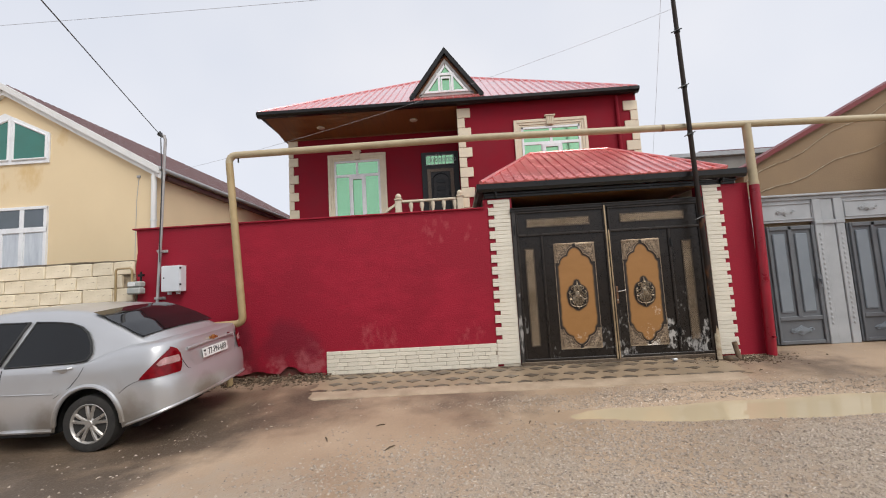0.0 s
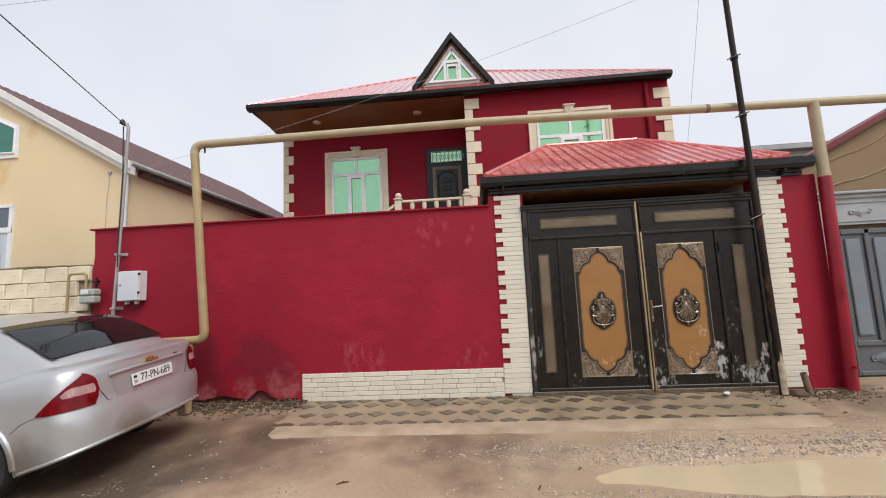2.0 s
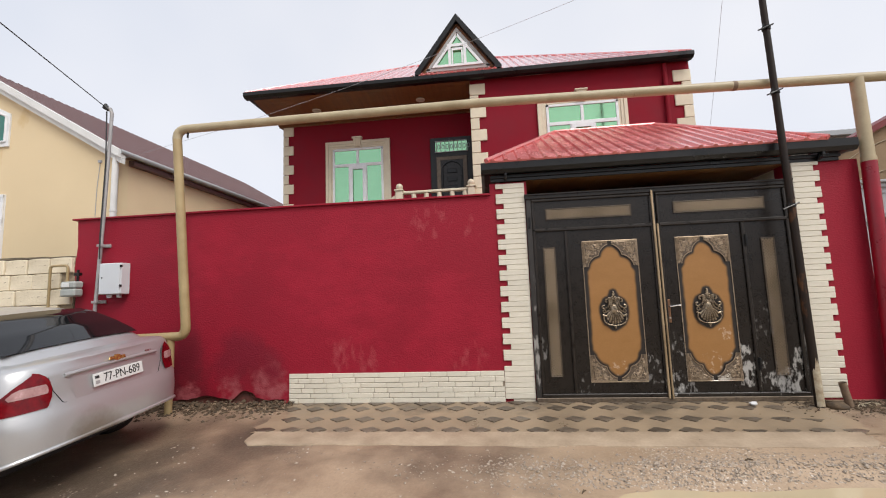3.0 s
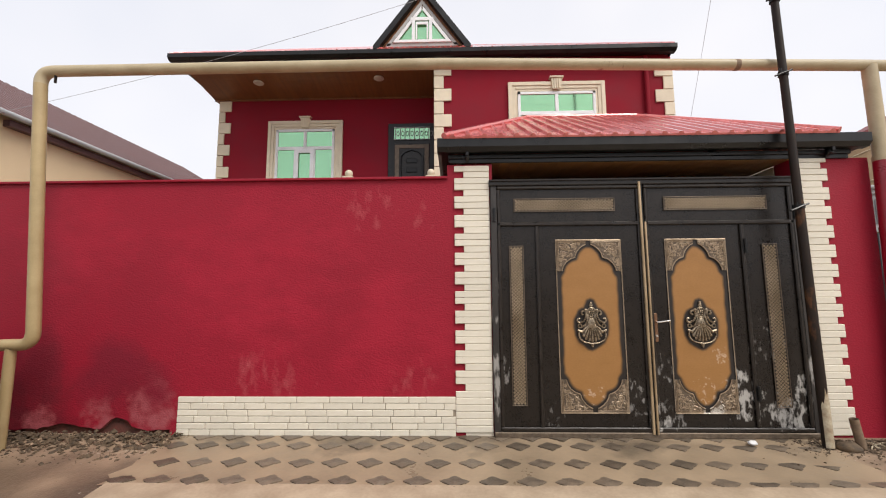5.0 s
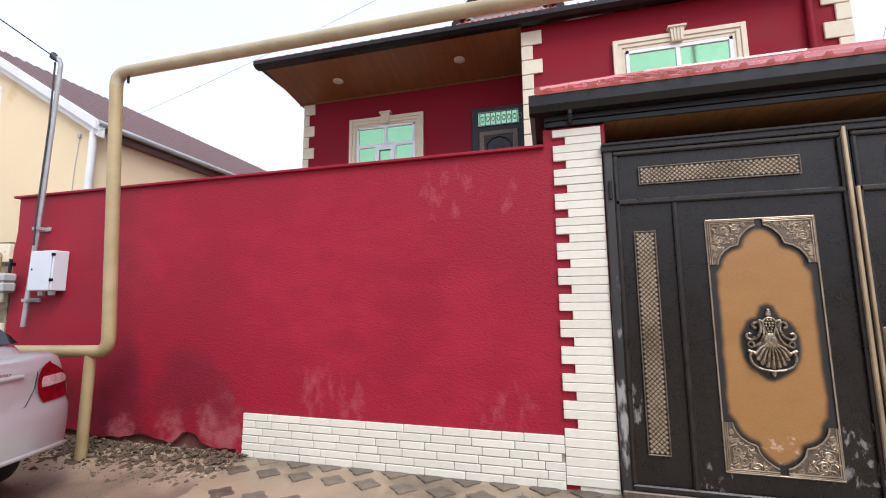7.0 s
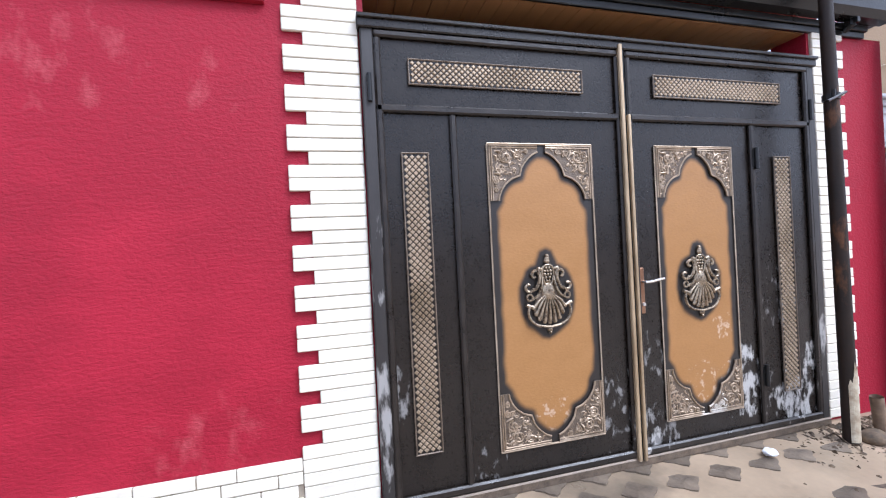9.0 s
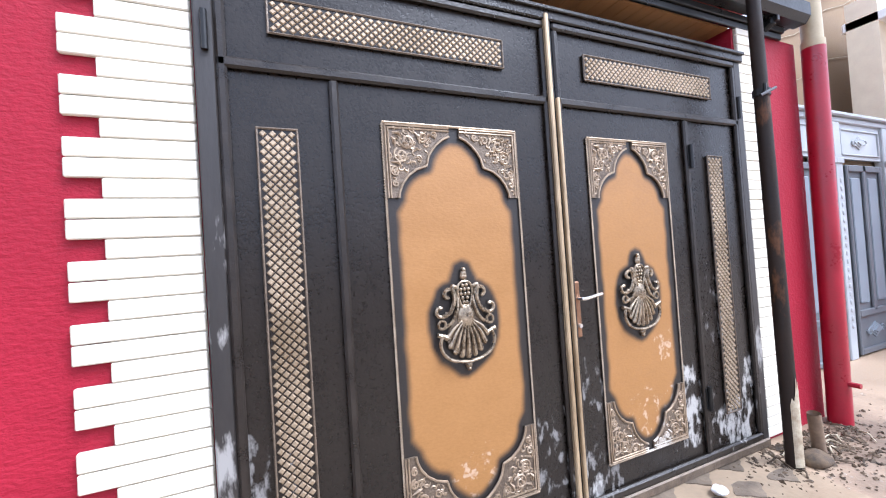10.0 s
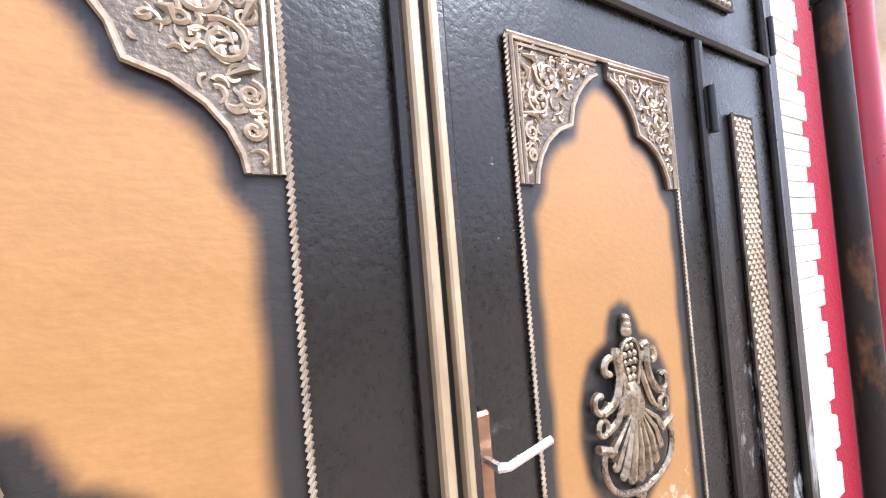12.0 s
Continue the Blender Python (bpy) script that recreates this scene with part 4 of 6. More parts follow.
# ---- canopy roof over the gate ----
def ribbed(bm, a, b, c, d, pitch, rib=0.018, width=0.05):
    """A sheet slope a-b (eave) to d-c (top) with raised ribs running up it, clipped to its outline."""
    a, b, c, d = Vector(a), Vector(b), Vector(c), Vector(d)
    nrm = (b - a).cross(d - a).normalized()
    if nrm.z < 0:
        nrm = -nrm
    f = [bm.verts.new(p) for p in (a, b, c, d)] if (c - d).length > 1e-4 else [bm.verts.new(p) for p in (a, b, c)]
    bm.faces.new(f)
    g = [bm.verts.new(v.co - nrm * 0.02) for v in f]
    bm.faces.new(g[::-1])
    for i in range(len(f)):
        j = (i + 1) % len(f)
        bm.faces.new((f[i], g[i], g[j], f[j]))
    ex = (b - a).normalized()
    ey = nrm.cross(ex)
    if ey.z < 0:
        ey = -ey
    L = (b - a).length
    dl, dh = (d - a).dot(ex), (d - a).dot(ey)
    cl = (c - a).dot(ex)
    k, ribs = pitch / 2, []
    while k < L:
        top = dh
        if k < dl:
            top = dh * k / dl
        if k > cl:
            top = min(top, dh * (L - k) / max(1e-6, L - cl))
        if top > 0.06:
            p0, p1 = a + ex * k - ey * 0.012, a + ex * k + ey * (top - 0.01)
            vs = []
            bm = bmesh.new()
            ribs.append(bm)
            for p in (p0, p1):
                vs.append([bm.verts.new(p + ex * o + nrm * h) for o, h in ((-width / 2, 0.0005), (-width / 4, rib), (width / 4, rib), (width / 2, 0.0005))])
            for i in range(3):
                bm.faces.new((vs[0][i], vs[0][i + 1], vs[1][i + 1], vs[1][i]))
            bm.faces.new(vs[0][::-1])
            bm.faces.new(vs[1])
        k += pitch
    return ribs


def slope(name, bm, ribs, material, owner, label):
    """A roof sheet with its standing ribs as pieces of their own."""
    sheet = part(name, bm, material, owner, label)
    for r in ribs:
        part("rib", r, material, sheet)
    return sheet


def hip_roof(owner, x0, x1, y0, y1, ze, xr0, xr1, yr, zr, material, pitch, rib=0.018, width=0.05):
    A, Bq, C, D = (x0, y0, ze), (x1, y0, ze), (x1, y1, ze), (x0, y1, ze)
    R0, R1 = (xr0, yr, zr), (xr1, yr, zr)
    for name, (p, q, r, s) in {"front_slope": (A, Bq, R1, R0), "end_slope": (Bq, C, R1, R1), "back_slope": (C, D, R0, R1), "side_slope": (D, A, R0, R0)}.items():
        bm = bmesh.new()
        slope(name, bm, ribbed(bm, p, q, r, s, pitch, rib, width), material, owner, "ribbed red metal sheet")
    bm = bmesh.new()
    if abs(xr1 - xr0) > 0.01:
        tube(bm, [(xr0, yr, zr + 0.01), (xr1, yr, zr + 0.01)], 0.035, 8)
    for p, q in ((A, R0), (Bq, R1), (C, R1), (D, R0)):
        tube(bm, [Vector(p) + Vector((0, 0, 0.01)), Vector(q) + Vector((0, 0, 0.01))], 0.032, 8)
    part("ridge_cap", bm, material, owner, "", True)


canopy = thing("gate_canopy", (3.0, 8.6, 2.75), "hipped red metal canopy with black gutter above the gate", "canopy")
hip_roof(canopy, 0.90, 4.86, 7.31, 10.48, 2.985, 2.10, 3.72, 9.15, 4.0, M_ROOF, 0.165, 0.024, 0.062)
part("gutter", prism(bmesh.new(), [(7.325, 2.975), (7.325, 2.885), (7.36, 2.84), (7.435, 2.84), (7.435, 2.975)], "x", 0.83, 5.18), M_BLACK, canopy, "black metal box gutter")
part("gutter", prism(bmesh.new(), [(0.83, 2.975), (0.83, 2.885), (0.87, 2.84), (0.94, 2.84), (0.94, 2.975)], "y", 7.437, 10.4), M_BLACK, canopy, "black metal box gutter")
part("gutter", prism(bmesh.new(), [(5.18, 2.975), (5.18, 2.885), (5.14, 2.84), (5.07, 2.84), (5.07, 2.975)], "y", 7.437, 10.4), M_BLACK, canopy, "black metal box gutter")
bm = bmesh.new()
B(bm, 0.945, 5.065, 7.437, 7.474, 2.795, 2.838, 0.004)
B(bm, 0.96, 5.05, 7.452, 7.474, 2.750, 2.792, 0.004)
part("fascia", bm, M_BLACK, canopy, "stepped black fascia board")
for a, b in ((0.945, 1.0), (5.01, 5.065)):
    part("fascia", box(a, b, 7.476, 10.3, 2.765, 2.838, 0.004), M_BLACK, canopy, "stepped black fascia board")
for x in (1.14, 4.82):
    bm = bmesh.new()
    B(bm, x - 0.015, x + 0.015, 7.35, 7.435, 2.80, 2.839, 0.004)
    tube(bm, [(x, 7.39, 2.845), (x, 7.39, 2.80), (x, 7.44, 2.775)], 0.02, 8)
    part("bracket", bm, M_BLACK, canopy)
x = 1.4
while x < 4.48:
    part("soffit_board", box(x, x + 0.096, 7.49, 9.7, 2.755, 2.77), M_BOARD, canopy, "brown ceiling board of the gateway")
    x += 0.1
# side walls of the gateway and its far end
structure("wall_gateway_west", box(1.10, 1.372, 7.73, 10.4, -0.05, 2.75), M_CREAM, "cream plastered side wall of the covered gateway", "wall")
structure("wall_gateway_east", box(4.50, 4.74, 7.73, 10.4, -0.05, 2.75), M_CREAM, "cream plastered side wall of the covered gateway", "wall")
structure("wall_gateway_back", box(1.372, 4.50, 10.2, 10.4, -0.05, 2.75), M_HOUSERED, "dark red wall at the back of the gateway", "wall")

# ---- main house ----
house = thing("house", (0.5, 12.0, 0.0), "two-storey dark red house with cream quoins and pink metal roof", "house")
HY, RY = 11.58, 10.52
bm = bmesh.new()
B(bm, -4.03, 0.66, HY, HY + 8.0, 0.0, 5.62)
part("wall", bm, M_HOUSERED, house, "dark red plastered recessed wall")
bm = bmesh.new()
B(bm, 0.66, 5.045, RY, HY + 8.0, 0.0, 5.80)
part("wall", bm, M_HOUSERED, house, "dark red plastered projecting wall")


def quoins(x_edge, sgn, y, z0, z1, long, short, h=0.243, depth=0.03):
    z, k = z1, 0
    while z - h > z0 - 0.02:
        w = long if k % 2 == 0 else short
        a, b = sorted((x_edge - sgn * 0.012, x_edge + sgn * w))
        part("quoin", box(a, b, y - depth, y - 0.001, z - h + 0.006, z - 0.004, 0.008), M_CREAM, house)
        z -= h
        k += 1


quoins(-4.03, 1, HY, 2.2, 5.575, 0.255, 0.125)
quoins(0.66, 1, RY, 2.2, 5.71, 0.315, 0.17, 0.25)
quoins(5.045, -1, RY, 2.2, 5.62, 0.325, 0.17, 0.25)
hip_roof(house, -4.26, 5.00, 10.28, 19.8, 5.865, 0.33, 0.50, 14.9, 8.93, M_PINKROOF, 0.19, 0.032, 0.045)
part("gutter", prism(bmesh.new(), [(10.26, 5.875), (10.26, 5.80), (10.32, 5.755), (10.42, 5.755), (10.42, 5.875)], "x", -4.30, 5.05), M_BLACK, house, "black metal eaves gutter")
part("gutter", prism(bmesh.new(), [(-4.30, 5.875), (-4.30, 5.80), (-4.24, 5.755), (-4.16, 5.755), (-4.16, 5.875)], "y", 10.42, 19.8), M_BLACK, house, "black metal eaves gutter")
part("gutter", prism(bmesh.new(), [(5.05, 5.875), (5.05, 5.80), (5.02, 5.755), (5.01, 5.755), (5.01, 5.875)], "y", 10.42, 19.8), M_BLACK, house, "black metal eaves gutter")
y = 10.42
while y < HY - 0.01:
    z = 5.755 - (y - 10.42) * 0.13
    y2 = min(y + 0.1, HY)
    z2 = 5.755 - (y2 - 10.42) * 0.13
    part("soffit_board", prism(bmesh.new(), [(y, z), (y2 - 0.004, z2), (y2 - 0.004, z2 + 0.02), (y, z + 0.02)], "x", -4.15, 0.655), M_WOOD, house, "varnished brown eaves board")
    y += 0.1
bm = box(-4.15, 0.66, HY - 0.03, HY - 0.001, 5.575, 5.605, 0.004)
part("cornice_strip", bm, M_WOOD, house)
bm = box(-4.15, -4.0, HY, 19.5, 5.60, 5.75)
part("side_eave", bm, M_WOOD, house)
for x, y in ((-2.93, 11.0), (-0.47, 10.93)):
    z = 5.755 - (y - 10.42) * 0.13
    bm = lathe(bmesh.new(), [(0.085, -0.025), (0.10, -0.015), (0.10, 0.0), (0.05, 0.01)], (x, y, z), 24)
    part("eaves_lamp", bm, M_LAMPGLASS, house, "round frosted ceiling lamp", True)
bm = bmesh.new()
tube(bm, [(4.56, RY - 0.05, 5.75), (4.56, RY - 0.05, 2.6)], 0.042, 10)
part("downpipe", bm, M_HOUSERED, house, "red painted downpipe", True)


def house_window(x0, x1, z0, z1, y, green=True):
    """Moulded cream surround with keystone; white frame with two lights over three."""
    win = part("window", box(x0 + 0.06, x1 - 0.06, y - 0.012, y - 0.002, z0, z1 - 0.06), M_PVC, house, "white framed window with green mirror glass and cream surround")
    for a, b, d in ((0.0, 0.07, 0.055), (0.07, 0.13, 0.04), (0.13, 0.175, 0.025)):
        bm = bmesh.new()
        B(bm, x0 + a, x0 + b, y - d, y - 0.001, z0, z1 - a, 0.005)
        B(bm, x1 - b, x1 - a, y - d, y - 0.001, z0, z1 - a, 0.005)
        B(bm, x0 + b, x1 - b, y - d, y - 0.001, z1 - b, z1 - a, 0.005)
        part("surround", bm, M_CREAM, win)
    cx = (x0 + x1) / 2
    bm = bmesh.new()
    prism(bm, [(cx - 0.075, z1 - 0.16), (cx + 0.075, z1 - 0.16), (cx + 0.095, z1 + 0.05), (cx - 0.095, z1 + 0.05)], "y", y - 0.085, y - 0.002)
    B(bm, cx - 0.125, cx + 0.125, y - 0.105, y - 0.002, z1 + 0.052, z1 + 0.085, 0.005)
    for o in (-0.045, 0.0, 0.045):
        tube(bm, [(cx + o * 0.9, y - 0.09, z1 - 0.15), (cx + o, y - 0.09, z1 + 0.04)], 0.012, 6)
    part("keystone", bm, M_CREAM, win)
    a0, a1 = x0 + 0.175, x1 - 0.175
    zt, zm = z1 - 0.19, z1 - 0.60
    w = a1 - a0
    fb = 0.05
    bm = bmesh.new()
    for q0, q1, r0, r1 in ((a0, a0 + fb, z0, zt), (a1 - fb, a1, z0, zt), (a0, a1, zt - fb, zt), (a0 + fb, a1 - fb, zm - 0.04, zm + 0.03), (cx - 0.03, cx + 0.03, zm + 0.03, zt - fb), (a0 + w * 0.35 - 0.04, a0 + w * 0.35 + 0.03, z0, zm - 0.04), (a1 - w * 0.35 - 0.03, a1 - w * 0.35 + 0.04, z0, zm - 0.04)):
        B(bm, q0, q1, y - 0.045, y - 0.013, r0, r1, 0.004)
    B(bm, a0 + w * 0.35 + 0.032, a1 - w * 0.35 - 0.032, y - 0.055, y - 0.02, zm - 0.10, zm - 0.042, 0.004)
    part("window_frame", bm, M_PVC, win)
    bm = bmesh.new()
    s0, s1, st = a0 + w * 0.35 - 0.02, a1 - w * 0.35 + 0.02, zm - 0.03
    for q0, q1, r0, r1 in ((s0, s0 + 0.085, z0, st), (s1 - 0.085, s1, z0, st), (s0 + 0.085, s1 - 0.085, st - 0.085, st)):
        B(bm, q0, q1, y - 0.062, y - 0.046, r0, r1, 0.005)
    part("sash", bm, M_PVC, win, "white opening sash")
    for q0, q1, r0, r1 in ((a0 + fb, cx - 0.03, zm + 0.03, zt - fb), (cx + 0.03, a1 - fb, zm + 0.03, zt - fb), (a0 + fb, a0 + w * 0.35 - 0.04, z0, zm - 0.04), (a0 + w * 0.35 + 0.03, a1 - w * 0.35 - 0.03, z0, zm - 0.10), (a1 - w * 0.35 + 0.04, a1 - fb, z0, zm - 0.04)):
        part("pane", box(q0 + 0.002, q1 - 0.002, y - 0.024, y - 0.015, r0 + 0.002, r1 - 0.002), M_GLASSG, win)
    return win


house_window(-2.945, -1.342, 3.33, 5.098, HY)
house_window(2.025, 3.800, 3.50, 5.297, RY)

# upstairs door with grilled transom
dx0, dx1, dz0, dz1 = -0.37, 0.64, 3.02, 5.0
hd = part("door", box(dx0, dx1, HY - 0.05, HY - 0.002, dz0, dz1, 0.006), M_BLACK, house, "black metal door with grilled transom light")
part("door_leaf", box(dx0 + 0.13, dx1 - 0.13, HY - 0.075, HY - 0.05, dz0, 4.55, 0.006), M_GATE, hd)
bm = bmesh.new()
for x in (dx0 + 0.15, dx1 - 0.24):
    B(bm, x, x + 0.09, HY - 0.085, HY - 0.076, dz0 + 0.1, 4.52, 0.003)
B(bm, dx0 + 0.24, dx1 - 0.24, HY - 0.085, HY - 0.076, 4.44, 4.52, 0.003)
part("door_trim", bm, M_PATINA, hd, "gilt patterned door edging")
bm = bmesh.new()
tube(bm, [(dx0 + 0.28, HY - 0.085, dz0 + 0.2), (dx0 + 0.28, HY - 0.085, 4.27), (dx0 + 0.36, HY - 0.085, 4.36), (0.135, HY - 0.085, 4.41), (dx1 - 0.36, HY - 0.085, 4.36), (dx1 - 0.28, HY - 0.085, 4.27), (dx1 - 0.28, HY - 0.085, dz0 + 0.2)], 0.02, 6)
for z in (4.12, 3.92, 3.72):
    B(bm, 0.02, 0.25, HY - 0.095, HY - 0.076, z, z + 0.10, 0.01)
part("door_moulding", bm, M_BLACK, hd)
part("transom_glass", box(dx0 + 0.13, dx1 - 0.13, HY - 0.06, HY - 0.051, 4.64, 4.90), M_GLASSG, hd)
bm = bmesh.new()
for i in range(8):
    x = dx0 + 0.16 + i * 0.1
    tube(bm, [(x, HY - 0.07, 4.63), (x, HY - 0.07, 4.91)], 0.009, 5)
    tube(bm, [(x + 0.05 + 0.03 * math.cos(a), HY - 0.07, 4.77 + 0.05 * math.sin(a)) for a in [2 * math.pi * q / 10 for q in range(11)]], 0.006, 5)
for z in (4.64, 4.90):
    tube(bm, [(dx0 + 0.12, HY - 0.07, z), (dx1 - 0.12, HY - 0.07, z)], 0.01, 5)
part("grille", bm, M_PALEGREY, hd, "pale metal transom grille")

# balcony and stair balustrade
balcony = part("balcony", box(-0.98, 0.655, 10.45, HY - 0.001, 2.62, 2.72), M_CONC, house)
stair = bmesh.new()
for i in range(8):
    B(stair, -0.98 - 0.28 * (i + 1), -0.98 - 0.28 * i - 0.002, 10.45, 11.3, 2.2 - 0.17 * i - 0.1, 2.62 - 0.17 * i - 0.08)
part("stair", stair, M_CONC, house)


def turned(x, y, z0, h, r):
    prof = [(r * 0.8, 0), (r * 0.8, 0.06 * h), (r * 0.45, 0.10 * h), (r * 0.9, 0.24 * h), (r * 1.0, 0.32 * h), (r * 0.55, 0.48 * h), (r * 0.4, 0.55 * h), (r * 0.65, 0.60 * h), (r * 0.4, 0.64 * h), (r * 0.55, 0.76 * h), (r * 0.85, 0.88 * h), (r * 0.8, 0.93 * h), (r * 0.8, h)]
    return lathe(bmesh.new(), prof, (x, y, z0), 14)


for x in (-0.89, 0.60):
    bm = bmesh.new()
    B(bm, x - 0.075, x + 0.075, 10.33, 10.48, 2.72, 3.47, 0.012)
    B(bm, x - 0.095, x + 0.095, 10.31, 10.50, 3.47, 3.50, 0.006)
    newel = part("newel", bm, M_CREAM, house)
    bm = bmesh.new()
    bmesh.ops.create_uvsphere(bm, u_segments=18, v_segments=12, radius=0.072, matrix=Matrix.Translation((x, 10.405, 3.565)))
    part("newel_ball", bm, M_CREAM, newel, "turned stone ball", True)
bm = bmesh.new()
B(bm, -0.81, 0.525, 10.355, 10.455, 3.405, 3.46, 0.012)
prism(bm, [(-0.96, 3.40), (-0.96, 3.34), (-2.4, 2.40), (-2.4, 2.46)], "y", 10.355, 10.455)
part("handrail", bm, M_CREAM, house, "cream stone handrail")
for i in range(5):
    part("baluster", turned(-0.59 + 0.265 * i, 10.405, 2.74, 0.66, 0.062), M_CREAM, house, "", True)
for i in range(4):
    part("baluster", turned(-1.15 - 0.3 * i, 10.405, 2.45 - 0.2 * i, 0.68, 0.062), M_CREAM, house, "", True)

# dormer
dorm = part("dormer", prism(bmesh.new(), [(-0.40, 6.10), (1.24, 6.10), (0.42, 7.234)], "y", 10.62, 10.70), M_WOOD, house, "triangular dormer with black barge boards and green glass")
bm = bmesh.new()
for sg in (-1, 1):
    pts = [(0.42 + sg * 0.93, 6.04), (0.42 + sg * 0.93, 6.10), (0.42, 7.360), (0.42, 7.198), (0.42 + sg * 0.80, 6.10), (0.42 + sg * 0.78, 6.04)]
    prism(bm, pts, "y", 10.50, 10.64)
part("barge_board", bm, M_BLACK, dorm, "black pointed barge board")
bm = bmesh.new()
for sg in (-1, 1):
    a = Vector((0.42 + sg * 0.93, 10.52, 6.10))
    b = Vector((0.42 + sg * 0.93, 11.0, 6.10))
    c, d = Vector((0.42, 12.75, 7.369)), Vector((0.42, 10.52, 7.369))
    f = [bm.verts.new(p) for p in (a, b, c, d)]
    g = [bm.verts.new(p + Vector((0, 0, -0.03))) for p in (a, b, c, d)]
    bm.faces.new(f)
    bm.faces.new(g[::-1])
    for i in range(4):
        bm.faces.new((f[i], g[i], g[(i + 1) % 4], f[(i + 1) % 4]))
part("dormer_roof", bm, M_ROOF, dorm)
bm = bmesh.new()
for sg in (-1, 1):
    prism(bm, [(0.42 + sg * 0.70, 6.136), (0.42, 7.090), (0.42, 6.991), (0.42 + sg * 0.62, 6.145)], "y", 10.585, 10.62)
B(bm, -0.26, 1.10, 10.585, 10.619, 6.122, 6.190)
part("dormer_trim", bm, M_TRIM, dorm, "weathered grey-white dormer trim")
bm = bmesh.new()
for sg in (-1, 1):
    prism(bm, [(0.42 + sg * 0.56, 6.194), (0.42 + sg * 0.01, 6.946), (0.42 + sg * 0.01, 6.856), (0.42 + sg * 0.49, 6.194)], "y", 10.56, 10.584)
    B(bm, 0.42 + sg * 0.165 - 0.03, 0.42 + sg * 0.165 + 0.03, 10.555, 10.584, 6.199, 6.658)
B(bm, -0.06, 0.90, 10.558, 10.584, 6.194, 6.244)
B(bm, 0.2, 0.64, 10.557, 10.584, 6.640, 6.703)
B(bm, 0.30, 0.33, 10.55, 10.57, 6.253, 6.604)
B(bm, 0.51, 0.54, 10.55, 10.57, 6.253, 6.604)
B(bm, 0.30, 0.54, 10.552, 10.57, 6.550, 6.604)
part("dormer_frame", bm, M_PVC, dorm)
part("dormer_glass", prism(bmesh.new(), [(-0.10, 6.199), (0.94, 6.199), (0.42, 6.910)], "y", 10.60, 10.612), M_GLASSG, dorm)
bm = bmesh.new()
apron_ribs = ribbed(bm, (-0.40, 10.34, 5.94), (1.24, 10.34, 5.94), (1.24, 10.62, 6.118), (-0.40, 10.62, 6.118), 0.11, 0.02, 0.05)
slope("apron", bm, apron_ribs, M_ROOF, dorm, "ribbed red apron sheet")
# ---- gas pipe along the street ----
PY = 7.19
gas = thing("gas_pipe", (-3.1, PY, 0.0), "cream painted overhead gas pipe on posts along the wall", "pipe")
bm = bmesh.new()
e1, e2 = (-3.19, 7.10, 3.655), (-2.985, 7.12, 0.93)
turn = bend((0.9, 7.22, 3.725), e1, e2, 0.14)
tube(bm, [(12.0, 7.62, 3.66), (5.20, 7.385, 3.715), (0.9, 7.22, 3.725)] + turn, 0.056, 16)
part("pipe", bm, M_PIPE, gas, "", True)
bm = bmesh.new()
tube(bm, turn[-1:] + bend(e1, e2, (-5.4, 7.2, 0.87), 0.13) + [(-5.4, 7.2, 0.87)], 0.056, 16)
part("riser", bm, M_OCHRE, gas, "ochre lower run of the pipe", True)
bm = bmesh.new()
tube(bm, [(-3.20, 7.125, 0.90), (-3.21, 7.13, -0.05)], 0.045, 12)
part("post", bm, M_OCHRE, gas, "short support post", True)
bm = bmesh.new()
tube(bm, [(5.30, 7.385, 3.70), (5.30, 7.38, 2.70)], 0.064, 18)
tube(bm, [(5.30, 7.38, 2.74), (5.30, 7.38, 2.69)], 0.072, 18)
part("post", bm, M_PIPE, gas, "cream upper part of the tall post", True)
bm = bmesh.new()
tube(bm, [(5.30, 7.38, 2.70), (5.24, 7.38, -0.05)], 0.071, 20)
tube(bm, [(5.235, 7.37, 0.28), (5.235, 7.25, 0.28)], 0.018, 8)
part("post_sleeve", bm, M_REDPIPE, gas, "red painted lower part of the post", True)
bm = bmesh.new()
tube(bm, [(-3.03, 7.10, 3.62), (-3.03, 7.10, 3.53)], 0.012, 8)
part("pipe_stub", bm, M_RUST, gas, "thin rusty stub")
bm = bmesh.new()
tube(bm, [(3.89, 7.334, 3.7165), (3.94, 7.336, 3.7165)], 0.0572, 16)
part("pipe_band", bm, M_STUB, gas, "rusty joint band")

# ---- leaning dark pole ----
pole = thing("utility_pole", (4.5, 7.2, 0.0), "rusty black leaning steel utility pole with climbing pins", "pole")
P0, P1 = Vector((4.345, 7.235, -0.05)), Vector((4.25, 7.235, 7.6))


def on_pole(z):
    return P0 + (P1 - P0) * ((z - P0.z) / (P1.z - P0.z))


bm = bmesh.new()
tube(bm, [on_pole(z) for z in (-0.05, 1.0, 2.15, 2.2, 3.5, 5.5, 7.6)], 0.040, 14, taper=[1.08, 1.05, 1.0, 0.95, 0.9, 0.85, 0.8])
part("shaft", bm, M_RUST, pole, "", True)
for z in (2.2, 3.55, 4.35, 5.3, 6.2):
    bm = bmesh.new()
    p = on_pole(z)
    tube(bm, [p + Vector((0, 0, -0.02)), p + Vector((0, 0, 0.02))], 0.046, 14)
    tube(bm, [p + Vector((-0.13, -0.06, -0.05)), p + Vector((0.05, -0.05, 0.02))], 0.009, 6)
    tube(bm, [p + Vector((-0.06, -0.05, -0.02)), p + Vector((-0.065, -0.055, 0.03))], 0.010, 6)
    part("climbing_pin", bm, M_BLACK, pole)
bm = bmesh.new()
random.seed(2)
rows = []
